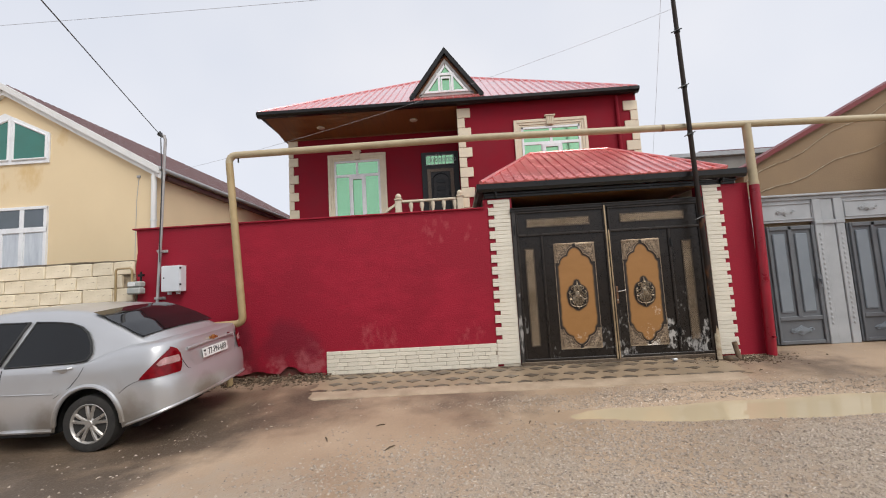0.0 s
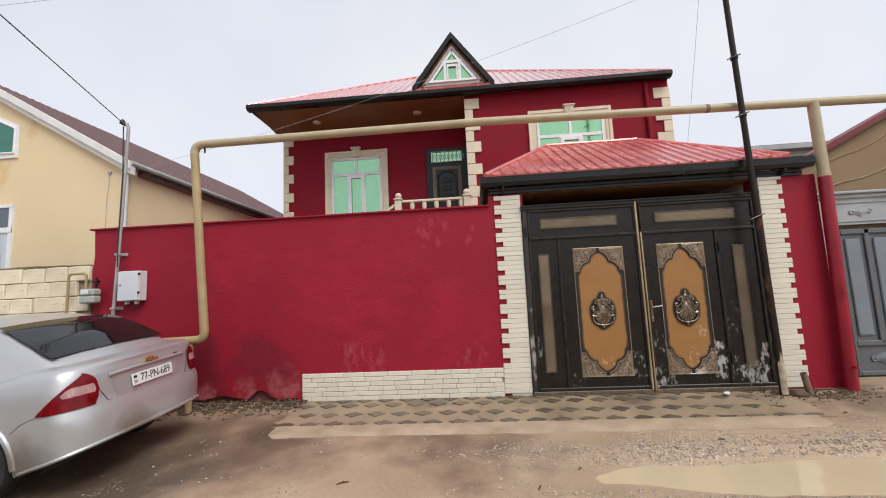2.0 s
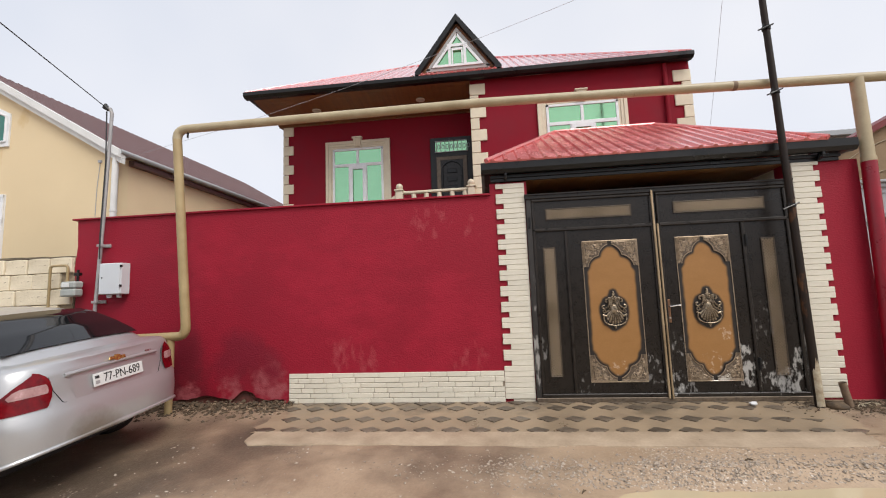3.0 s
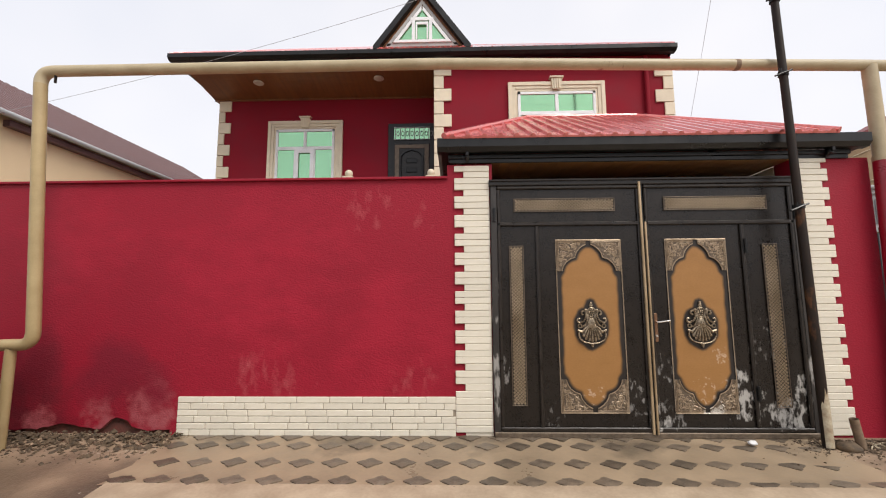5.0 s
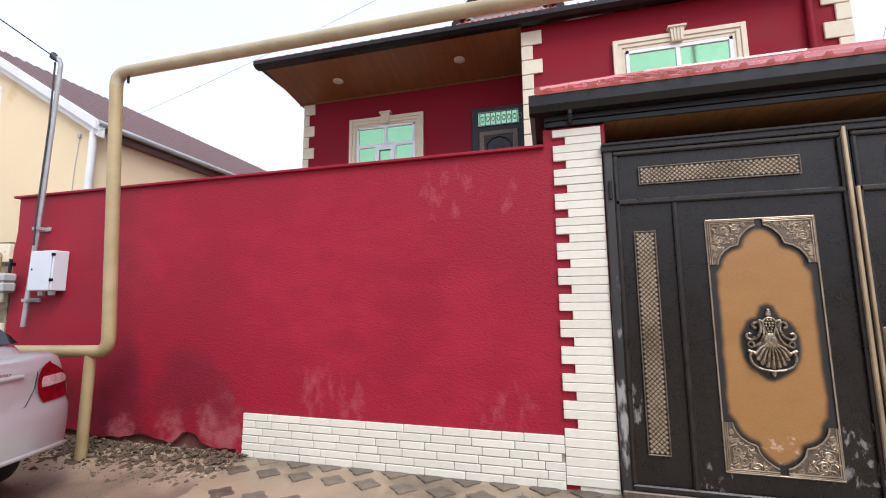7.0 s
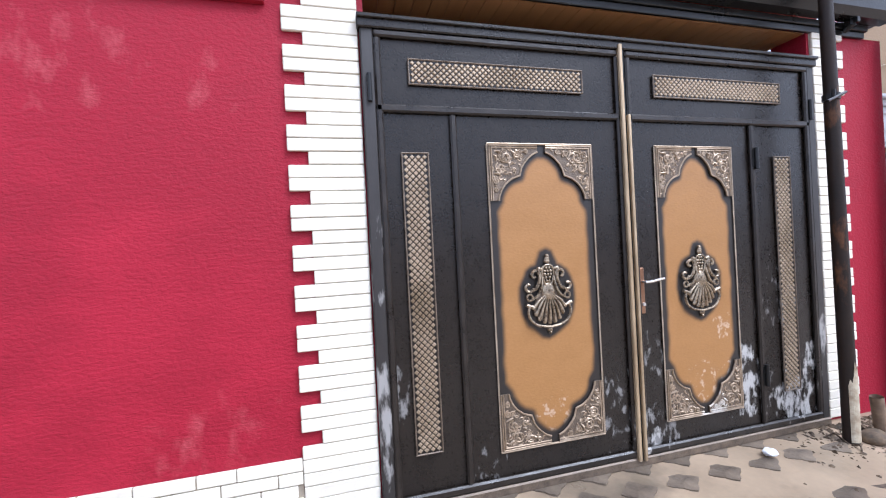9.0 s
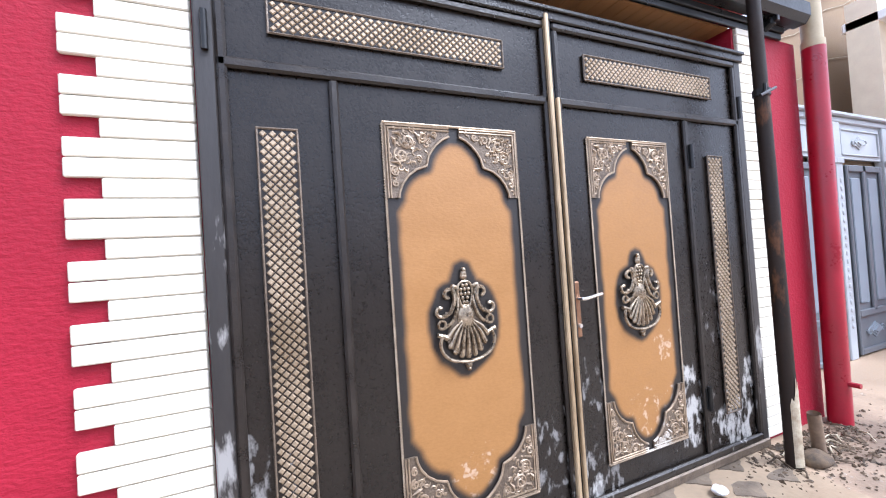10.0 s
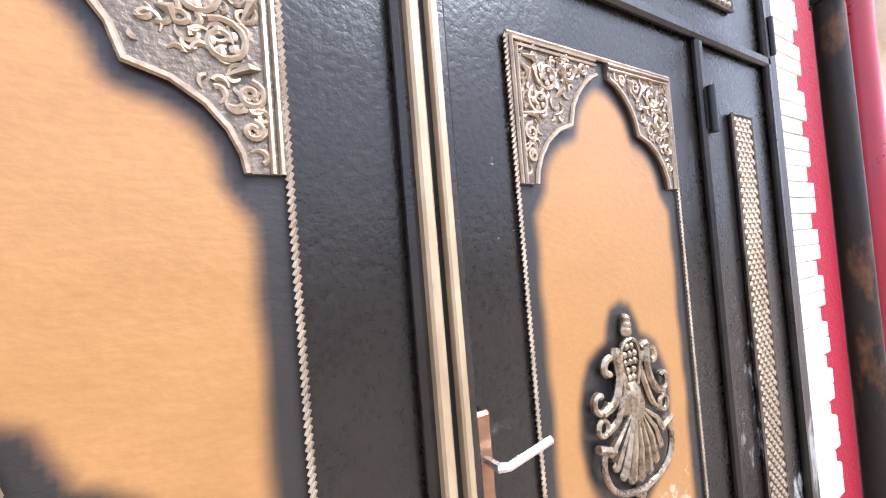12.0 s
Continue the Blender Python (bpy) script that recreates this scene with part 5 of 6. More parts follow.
for k in range(15):
    a = -2.6 + 3.0 * k / 14
    zt = 0.50 + 0.12 * noise.noise((k * 0.9, 0, 0)) - 0.25 * abs(k - 5) / 9
    rows.append([(on_pole(z).x + 0.0465 * math.cos(a), on_pole(z).y + 0.0465 * math.sin(a), z) for z in np.linspace(0.0, max(0.12, zt), 8)])
for r0, r1 in zip(rows, rows[1:]):
    f = [[bm.verts.new(p) for p in r] for r in (r0, r1)]
    for q in range(7):
        bm.faces.new((f[0][q], f[1][q], f[1][q + 1], f[0][q + 1]))
bmesh.ops.remove_doubles(bm, verts=bm.verts, dist=0.0005)
part("peeling_paint", bm, M_PEEL, pole, "torn strip of pale peeling paint")
bm = bmesh.new()
bmesh.ops.create_icosphere(bm, subdivisions=3, radius=1, matrix=Matrix.Translation((4.50, 7.20, 0.0)) @ Matrix.Diagonal((0.10, 0.08, 0.045, 1)))
for v in bm.verts:
    v.co += v.normal * 0.025 * noise.noise(v.co * 9)
part("footing", bm, M_RUBBLE, pole, "lump of rough concrete", True)
stub = bmesh.new()
tube(stub, [(4.66, 7.25, -0.05), (4.60, 7.24, 0.24)], 0.036, 14, cap=False)
tube(stub, [(4.60, 7.24, 0.24), (4.652, 7.248, 0.0)], 0.030, 14, cap=False)
tagged(part("pipe_stub", stub, M_STUB, None, "", True), "short leaning rusty pipe stub in the ground", "pipe stub")

# ---- electrics on the wall ----
mast = thing("cable_mast", (-4.6, 7.4, 1.2), "thin galvanised cable mast fixed to the red wall", "mast")
bm = bmesh.new()
tube(bm, [(-4.60, 7.40, 1.12), (-4.53, 7.40, 2.6), (-4.46, 7.38, 4.12), (-4.47, 7.36, 4.18), (-4.51, 7.36, 4.20)], 0.023, 10)
part("mast_tube", bm, M_GALV, mast, "", True)
bm = bmesh.new()
tube(bm, [(-4.49, 7.36, 4.17), (-4.53, 7.35, 4.22), (-4.56, 7.35, 4.19)], 0.03, 8)
tube(bm, [(-4.53, 7.365, 4.15), (-4.50, 7.36, 3.4), (-4.53, 7.36, 2.3), (-4.52, 7.36, 2.0)], 0.009, 6)
part("service_head", bm, M_CABLE, mast, "black cable head", True)
for z, x in ((2.17, -4.55), (1.38, -4.585)):
    bm = bmesh.new()
    B(bm, x - 0.09, x + 0.09, 7.455, 7.477, z, z + 0.045, 0.003)
    B(bm, x - 0.035, x + 0.035, 7.365, 7.455, z + 0.005, z + 0.04, 0.003)
    part("clamp", bm, M_GALV, mast)
cab = thing("meter_cabinet", (-4.36, 7.4, 1.5), "pale grey steel electric cabinet on the red wall", "cabinet")
cb = part("body", box(-4.455, -4.145, 7.33, 7.477, 1.50, 1.93, 0.008), M_BOX, cab)
part("door", box(-4.465, -4.155, 7.315, 7.329, 1.505, 1.925, 0.005), M_BOX, cab)
for z in (1.60, 1.87):
    part("hinge", box(-4.155, -4.140, 7.31, 7.345, z, z + 0.03, 0.003), M_BLACK, cab)
part("latch", box(-4.43, -4.41, 7.308, 7.316, 1.72, 1.74, 0.003), M_BLACK, cab)
for x in (-4.38, -4.23):
    part("gland", lathe(bmesh.new(), [(0.028, -0.045), (0.032, -0.02), (0.032, 0.0)], (x, 7.40, 1.499), 10), M_BOX, cab, "", True)
meter = thing("gas_meter", (-4.93, 7.36, 1.5), "small grey gas meter with thin pipes", "meter")
bm = bmesh.new()
B(bm, -5.03, -4.80, 7.28, 7.42, 1.49, 1.60, 0.02)
B(bm, -5.03, -4.80, 7.28, 7.42, 1.605, 1.70, 0.02)
part("body", bm, M_METER, meter)
part("dial", box(-4.99, -4.88, 7.268, 7.282, 1.62, 1.68, 0.004), M_PLATE, meter)
bm = bmesh.new()
tube(bm, [(-4.84, 7.36, 1.70), (-4.84, 7.36, 1.86)], 0.016, 8)
B(bm, -4.88, -4.80, 7.33, 7.39, 1.78, 1.82, 0.005)
part("valve", bm, M_BLACK, meter)
bm = bmesh.new()
tube(bm, [(-5.26, 7.34, 0.0)] + bend((-5.26, 7.34, 0), (-5.26, 7.34, 1.93), (-4.98, 7.34, 1.93), 0.06) + bend((-5.26, 7.34, 1.93), (-4.98, 7.34, 1.93), (-4.98, 7.34, 1.7), 0.06) + [(-4.98, 7.34, 1.70)], 0.018, 10)
part("pipe", bm, M_OCHRE, meter, "thin ochre gas pipe", True)

# ---- overhead wires ----


def wire(p, q, sag, r, material, label):
    p, q = Vector(p), Vector(q)
    pts = [p + (q - p) * t + Vector((0, 0, -4 * sag * t * (1 - t))) for t in [i / 16 for i in range(17)]]
    tagged(part("overhead_wire", tube(bmesh.new(), pts, r, 5), material), label, "wire", "overhead wires")


wire((-4.55, 7.35, 4.22), (1.05, -6.05, 3.75), 0.0, 0.0065, M_CABLE, "black service cable crossing the street to the mast")
wire((4.26, 7.24, 5.71), (-5.42, 8.46, 3.85), 0.2, 0.0025, M_GREYCABLE, "thin grey wire from the pole to the neighbouring eaves")
wire((-16.0, 8.2, 7.13), (4.26, 7.235, 6.4), 0.05, 0.0035, M_GREYCABLE, "thin grey wire high above the street")
wire((4.26, 7.235, 6.4), (24.0, 8.2, 6.9), 0.1, 0.0035, M_GREYCABLE, "thin grey wire high above the street")
wire((4.2, 7.2, 6.9), (6.4, 13.0, 4.0), 0.15, 0.003, M_GREYCABLE, "slack grey wire dropping from the pole")

# ---- yellow house ----
yh = thing("yellow_house", (-8.7, 12.0, 0.0), "yellow plastered gabled house with brown metal roof", "house")
FY = 8.56
ax_, az_, ex_, ez_ = -8.72, 5.90, -5.56, 4.02
lx_ = 2 * ax_ - ex_
part("wall", prism(bmesh.new(), [(lx_, 0), (ex_, 0), (ex_, ez_), (ax_, az_ - 0.03), (lx_, ez_)], "y", FY, FY + 0.25), M_YELLOW, yh, "pale yellow plastered gable")
for a, b, c, d in ((ex_ - 0.25, ex_ - 0.004, FY + 0.25, 17.0), (lx_, lx_ + 0.25, FY + 0.25, 17.0), (lx_ + 0.25, ex_ - 0.25, 16.75, 17.0)):
    part("wall", box(a, b, c, d, 0, 4.05), M_SIDE, yh, "duller yellow side wall")
sl = (az_ - ez_) / (ex_ - ax_)
for sg in (-1, 1):
    xe = ax_ + sg * (ex_ - ax_ + 0.16)
    ze = ez_ - 0.16 * sl
    bm = bmesh.new()
    a, b, c, d = (xe, FY - 0.10, ze + 0.10), (xe, 17.3, ze + 0.10), (ax_, 17.3, az_ + 0.11), (ax_, FY - 0.10, az_ + 0.11)
    slope("roof", bm, ribbed(bm, a, b, c, d, 0.16, 0.022, 0.06), M_BROOF, yh, "dark brown ribbed metal roof")
    for o, dd, y0 in ((0.10, 0.13, FY - 0.14), (-0.03, 0.10, FY - 0.09)):
        bm = bmesh.new()
        prism(bm, [(xe + sg * 0.02, ze + o), (ax_, az_ + o + 0.012), (ax_, az_ + o + 0.012 - dd), (xe + sg * 0.02, ze + o - dd)], "y", y0, FY - 0.002)
        part("barge_board", bm, M_WHITE, yh, "white barge board")
bm = bmesh.new()
tube(bm, [(ex_ + 0.17, FY - 0.1, 4.0), (ex_ + 0.17, 17.2, 4.0)], 0.045, 10)
part("gutter", bm, M_PALEGREY, yh, "", True)
bm = bmesh.new()
B(bm, ex_ - 0.003, ex_ + 0.11, FY + 0.25, 17.1, 3.86, 3.95)
part("eave", bm, M_BROOF, yh)
bm = bmesh.new()
tube(bm, [(ex_ + 0.10, FY - 0.05, 3.98), (ex_ + 0.05, FY - 0.06, 3.85), (ex_ + 0.05, FY - 0.06, 0.1)], 0.05, 12)
for z in (2.95, 1.5):
    tube(bm, [(ex_ + 0.05, FY - 0.06, z), (ex_ + 0.05, FY - 0.06, z + 0.04)], 0.058, 12)
part("downpipe", bm, M_WHITE, yh, "white downpipe", True)
bm = bmesh.new()
tube(bm, [(-5.86, FY - 0.01, 3.86), (-5.9, FY - 0.01, 3.4), (-5.92, FY - 0.01, 2.2)], 0.005, 5)
B(bm, -5.89, -5.83, FY - 0.03, FY - 0.001, 3.86, 3.90)
part("cable", bm, M_GREYCABLE, yh)
# attic window
aw = part("window", prism(bmesh.new(), [(-9.70, 4.30), (-7.735, 4.30), (-7.735, 4.92), (-8.72, 5.40), (-9.70, 4.92)], "y", FY - 0.03, FY - 0.002), M_PVC, yh, "white framed attic window with dark green glass")
for pts in ([(-8.50, 4.39), (-7.80, 4.39), (-7.80, 4.87), (-8.50, 5.21)], [(-9.64, 4.39), (-8.60, 4.39), (-8.60, 5.25), (-9.64, 4.87)]):
    part("pane", prism(bmesh.new(), pts, "y", FY - 0.036, FY - 0.031), M_GLASST, aw)
    bm = bmesh.new()
    for (a, b), (c, d) in zip(pts, pts[1:] + pts[:1]):
        tube(bm, [(a, FY - 0.035, b), (c, FY - 0.035, d)], 0.022, 6)
    part("sash", bm, M_PVC, aw)
lw = part("window", box(-10.0, -7.725, FY - 0.03, FY - 0.002, 2.1, 3.40), M_PVC, yh, "white framed window with pale curtain")
for a, b, c, d, mt in ((-8.20, -7.78, 2.98, 3.34, M_GLASSD), (-9.4, -8.30, 2.98, 3.34, M_GLASSD), (-8.17, -7.78, 2.1, 2.86, M_CURTAIN), (-8.62, -8.30, 2.1, 2.86, M_CURTAIN), (-9.4, -8.72, 2.1, 2.86, M_CURTAIN)):
    part("pane", box(a, b, FY - 0.036, FY - 0.031, c, d), mt, lw)
bm = bmesh.new()
for a, b, c, d in ((-8.29, -8.20, 2.1, 3.36), (-7.79, -7.725, 2.1, 3.40), (-10.0, -7.725, 2.87, 2.96), (-10.0, -7.725, 3.34, 3.40), (-8.71, -8.63, 2.1, 2.88)):
    B(bm, a, b, FY - (0.054 if b - a > 1 else 0.05), FY - 0.03, c, d, 0.004)
part("window_frame", bm, M_PVC, lw)

# ---- limestone yard wall ----
bm = box(-13.5, -5.03, 7.485, 7.66, -0.05, 2.06)
yard = structure("wall_yard", bm, M_YARDMORTAR, "rough pale limestone block wall with dark joints", "wall")
bm = bmesh.new()
xx = -13.5
while xx < -5.44:
    B(bm, xx, xx + 0.4, 7.46, 7.68, 2.06 + 0.012 * noise.noise((xx, 0, 0)), 2.085 + 0.02 * noise.noise((xx * 3, 0, 0)))
    xx += 0.401
part("coping", bm, M_DARKMORTAR, yard, "crumbled mortar capping")

# ---- grey gates next door ----
gg = thing("grey_gate", (7.2, 8.03, 0.0), "blue-grey and pale grey panelled metal gates", "gate")
bm = bmesh.new()
B(bm, 5.40, 8.50, 8.0, 8.10, 2.50, 2.56, 0.01)
B(bm, 5.38, 8.52, 7.96, 8.10, 2.56, 2.60, 0.01)
part("cornice", bm, M_PALEGREY, gg)
bm = bmesh.new()
bmesh.ops.create_uvsphere(bm, u_segments=8, v_segments=5, radius=1, matrix=Matrix.Diagonal((0.022, 0.012, 0.03, 1)))
BEAD = bpy.data.meshes.new("bead")
bm.to_mesh(BEAD)
bm.free()
BEAD.materials.append(M_PALEGREY)
for a, b in ((5.40, 5.80), (6.70, 6.84), (6.845, 7.055), (7.06, 7.205), (8.16, 8.30), (8.36, 8.50)):
    post = part("pilaster", box(a, b, 8.0 if b - a < 0.2 else 8.02, 8.09, 0.0, 2.5, 0.008), M_PALEGREY, gg)
    part("capital", box(a - 0.002, b + 0.002, 7.985, 7.999, 2.06, 2.12, 0.004), M_PALEGREY, post)
    z = 0.35
    while z < 1.95 and b - a < 0.2:
        piece("bead", BEAD, post, ((a + b) / 2, 8.0, z))
        z += 0.085


def diamond(bm, cx, cz, w, h, y):
    for s_, d_ in ((1.0, 0.012), (0.72, 0.022), (0.4, 0.032)):
        prism(bm, [(cx - w * s_, cz), (cx - w * s_ * 0.35, cz - h * s_ * 0.55), (cx, cz - h * s_), (cx + w * s_ * 0.35, cz - h * s_ * 0.55), (cx + w * s_, cz), (cx + w * s_ * 0.35, cz + h * s_ * 0.55), (cx, cz + h * s_), (cx - w * s_ * 0.35, cz + h * s_ * 0.55)], "y", y - d_, y)
    for sg in (-1, 1):
        tube(bm, spiral(cx + sg * w * 0.75, cz, h * 0.55, h * 0.15, 0, sg * 7, y - 0.012), 0.008, 5)


for a in (5.84, 7.25):
    d = part("door", box(a, a + 0.84, 8.03, 8.07, 0.02, 2.05), M_GREY, gg)
    for x0_, x1_, z0_, z1_ in ((a + 0.03, a + 0.07, 0.02, 2.05), (a + 0.38, a + 0.45, 0.46, 2.05), (a + 0.78, a + 0.84, 0.02, 2.05), (a + 0.07, a + 0.78, 1.98, 2.05), (a + 0.07, a + 0.78, 0.42, 0.49), (a + 0.07, a + 0.78, 0.02, 0.08)):
        part("rail", box(x0_, x1_, 8.0, 8.029, z0_, z1_, 0.008), M_GREY, d)
    for x0_ in (a + 0.12, a + 0.50):
        part("panel", box(x0_, x0_ + 0.21, 8.01, 8.029, 0.56, 1.92, 0.015), M_PANELGREY, d)
    bm = bmesh.new()
    diamond(bm, a + 0.42, 0.25, 0.2, 0.085, 8.03)
    part("lozenge", bm, M_PANELGREY, d)
    hp = part("header_panel", box(a - 0.06, a + 0.92, 8.03, 8.07, 2.12, 2.5), M_PALEGREY, gg)
    bm = bmesh.new()
    for q in ((a, a + 0.86, 2.16, 2.175), (a, a + 0.86, 2.43, 2.445), (a, a + 0.015, 2.16, 2.445), (a + 0.845, a + 0.86, 2.16, 2.445)):
        B(bm, q[0], q[1], 8.015, 8.029, q[2], q[3], 0.003)
    diamond(bm, a + 0.40, 2.305, 0.16, 0.075, 8.03)
    part("moulding", bm, M_PALEGREY, hp)
bm = bmesh.new()
B(bm, 6.60, 6.67, 7.975, 8.0, 0.95, 1.18, 0.006)
tube(bm, [(6.63, 7.975, 1.10), (6.63, 7.94, 1.10), (6.63, 7.94, 1.02)], 0.012, 8)
part("latch", bm, M_GREY, gg)
bm = bmesh.new()
B(bm, 5.27, 9.4, 8.12, 8.35, 0, 2.50)
structure("wall_next_door", bm, M_BROWNW, "brown rendered wall behind the grey gates", "wall")

# ---- brown house and neighbours ----
bh = thing("brown_house", (10.0, 9.2, 0.0), "brown rough-rendered house with maroon roof edge", "house")
bl_, br_ = 6.30, 10.75
sb = (4.859 - 3.432) / (9.342 - 6.547)
part("wall", prism(bmesh.new(), [(bl_, 0), (br_, 0), (br_, 3.432 + sb * (br_ - 6.547)), (bl_, 3.432 + sb * (bl_ - 6.547))], "y", 9.0, 9.25), M_BROWNW, bh, "brown rough render")
part("roof", prism(bmesh.new(), [(bl_ - 0.3, 3.432 + sb * (bl_ - 6.847)), (br_ + 0.3, 3.432 + sb * (br_ - 6.247)), (br_ + 0.3, 3.53 + sb * (br_ - 6.247)), (bl_ - 0.3, 3.53 + sb * (bl_ - 6.847))], "y", 8.9, 9.3), M_MAROON, bh, "maroon roof sheet and verge")
for dz in (-0.22, -0.62):
    bm = bmesh.new()
    pts = [(bl_ + 0.02 + i * 0.3, 8.985, 3.432 + sb * (bl_ + i * 0.3 - 6.547) * (0.72 if dz < -0.5 else 0.95) + dz + 0.05 * math.sin(i * 1.3)) for i in range(15)]
    tube(bm, pts, 0.006, 5)
    part("wall_cable", bm, M_PEEL, bh)
shed = thing("grey_outbuilding", (8.5, 13.0, 0.0), "grey flat-roofed outbuilding with pale parapet", "building")
part("wall", box(6.6, 11.0, 12.0, 15.0, 0.0, 4.5), M_CONC, shed)
bm = bmesh.new()
B(bm, 6.5, 11.1, 11.9, 15.1, 4.5, 4.62, 0.01)
part("parapet", bm, M_PALEGREY, shed, "pale metal parapet sheet")
bm = bmesh.new()
B(bm, 7.7, 11.0, 12.6, 15.0, 4.621, 4.86, 0.01)
part("roof_hut", bm, M_BROOF, shed)
pier = thing("red_pier", (8.9, 7.7, 0.0), "red plastered pier projecting into the street", "pier")
bm = bmesh.new()
B(bm, 8.60, 9.2, 6.9, 8.0, 0.0, 2.418, 0.01)
part("body", bm, M_RED, pier)
bm = bmesh.new()
prism(bm, [(6.9, 2.42), (8.0, 2.42), (7.9, 2.50), (7.6, 2.47), (7.2, 2.44)], "x", 8.60, 9.2)
part("coping", bm, M_RED, pier, "uneven sloping red plaster top")
wb = thing("white_building", (12.0, 9.0, 0.0), "cream building with pink band and boarded eaves", "building")
part("wall", box(9.45, 16.0, 8.36, 8.7, 0.0, 4.6), M_CREAM, wb)
part("band", box(9.45, 16.0, 8.33, 8.359, 2.75, 2.95), M_ROOF, wb, "pink painted band")
part("eave", box(9.45, 16.0, 7.2, 8.75, 4.2, 4.35, 0.02), M_WHITE, wb, "pale boarded eave")
# added wall behind the camera, never in view: darkens reflections and low sky light
bm = box(-30, 30, -6.3, -6.0, -0.3, 2.6)
structure("wall_unseen_reflected", bm, M_CONC, "plain grey wall added out of view to darken reflections", "wall")

# ---- parked car ----
CX, CY, CZ = -2.62, 5.88, -0.14
ROLL = 0.07
car = thing("parked_car", (CX - 2.1, CY, CZ), "silver four-door saloon parked beside the red wall", "car")
CL, HW = 4.31, 0.87


def car_pt(u, v, z):
    """Car space to the street: the car leans with the cross slope and its tail sits high."""
    k = max(0.0, min(1.0, 1 - u / 0.9))
    b = float(np.interp(z, [0.3, 0.6, 0.88, 1.08], [0.0, 0.028, 0.028, -0.034]))
    return (CX - u, CY + v, CZ + z + 0.050 * k * k * (3 - 2 * k) + b + ROLL * v)


def half_w(u):
    """Half width in plan at the distance u from the rear."""
    a, n = 0.34, 2.9
    b, m_ = 0.85, 2.4
    w = HW
    if u < a:
        w *= max(0.0, 1 - (1 - u / a) ** n) ** (1 / n)
    if u > CL - b:
        w *= max(0.0, 1 - ((u - CL + b) / b) ** m_) ** (1 / m_)
    return w


def shoulder(u):
    return float(np.interp(u, [0, 0.25, 0.6, 1.2, 2.2, 3.1, 3.7, 4.31], [0.95, 0.965, 0.945, 0.87, 0.86, 0.85, 0.80, 0.66]))


def deck(u):
    return float(np.interp(u, [0, 0.12, 0.3, 0.60, 0.82, 1.0, 2.85, 3.1, 3.3, 3.9, 4.2, 4.31], [1.045, 1.075, 1.095, 1.112, 1.03, 0.91, 0.90, 1.02, 1.0, 0.88, 0.76, 0.70]))


WHEELS = (0.915, 3.395)


def sill(u):
    z = 0.225 if u > 0.55 else 0.36 - 0.13 * (u / 0.55)
    for w in WHEELS:
        d = abs(u - w)
        if d < 0.355:
            z = max(z, 0.29 + math.sqrt(max(0, 0.355 ** 2 - d * d)))
    return z


def lean(z):
    """How far the tail (and nose) draw in with height."""
    return float(np.interp(z, [0.2, 0.30, 0.45, 0.60, 0.64, 0.70, 0.95, 1.02], [0.05, 0.0, 0.0, 0.015, 0.055, 0.07, 0.11, 0.13]))


def flank(z):
    """Share of the half width at each height."""
    return float(np.interp(z, [0.2, 0.32, 0.50, 0.62, 0.66, 0.80, 0.97, 1.06], [0.955, 0.985, 1.0, 0.998, 0.985, 0.972, 0.935, 0.90]))


def skin(u, z, sg=-1, out=0.0):
    """A point of the lower body at plan station u and height z; the tail leans in with height."""
    w = half_w(u)
    k = max(0.0, 1 - u / 0.5)
    kf = max(0.0, 1 - (CL - u) / 0.6)
    uu = u + lean(z) * k - lean(z) * 0.8 * kf
    nx_, ny_ = -1.0, 0.0
    if out:
        du = 0.004
        w1, w0 = half_w(min(CL, u + du)), half_w(max(0, u - du))
        tx, ty = 2 * du, w1 - w0
        ln = math.hypot(tx, ty)
        nx_, ny_ = -ty / ln, tx / ln
        if u < 0.001:
            nx_, ny_ = -1.0, 0.0
        uu += nx_ * out
        w += ny_ * out
    return car_pt(uu, sg * w * flank(z), z)


us = [0.34 * (1 - math.cos(a)) for a in np.linspace(0, math.pi / 2, 22)] + list(np.arange(0.38, 3.45, 0.035)) + [CL - 0.86 * (1 - math.sin(a)) for a in np.linspace(0.02, math.pi / 2, 22)]
us = sorted(u for u in set(us) if u <= CL)
rows = []
for u in us:
    zb, zs, zd = sill(u), shoulder(u), deck(u)
    zs = min(zs, zd - 0.02)
    side = [zb + (zs - zb) * t for t in (0, 0.04, 0.1, 0.2, 0.32, 0.44, 0.55, 0.66, 0.78, 0.9, 1.0)]
    k = max(0.0, 1 - u / 0.5)
    kf = max(0.0, 1 - (CL - u) / 0.6)
    uu = u + lean(zd) * k - lean(zd) * 0.8 * kf
    ws = half_w(u) * flank(zs)
    top = [(ws * f, zs + (zd - zs) * g) for f, g in ((0.985, 0.45), (0.93, 0.8), (0.82, 0.93), (0.5, 0.99), (0.0, 1.0))]
    lhs = [skin(u, z, -1) for z in side] + [car_pt(uu, -a, b) for a, b in top]
    rhs = [car_pt(uu, a, b) for a, b in top[-2::-1]] + [skin(u, z, 1) for z in side[::-1]]
    rows.append(lhs + rhs)
body = grid_mesh("body", rows, M_SILVER, car, "", True)
bm = bmesh.new()
B(bm, CX - 4.1, CX - 0.55, CY - 0.60, CY + 0.60, CZ + 0.17, CZ + 0.8)
B(bm, CX - 3.0, CX - 1.36, CY - 0.80, CY + 0.80, CZ + 0.18, CZ + 0.6)
B(bm, CX - 0.60, CX - 0.20, CY - 0.70, CY + 0.70, CZ + 0.43, CZ + 0.6)
bm.transform(Matrix.Translation((0, CY, CZ)) @ pose(0, 0, 0, math.degrees(math.atan(ROLL))) @ Matrix.Translation((0, -CY, -CZ)))
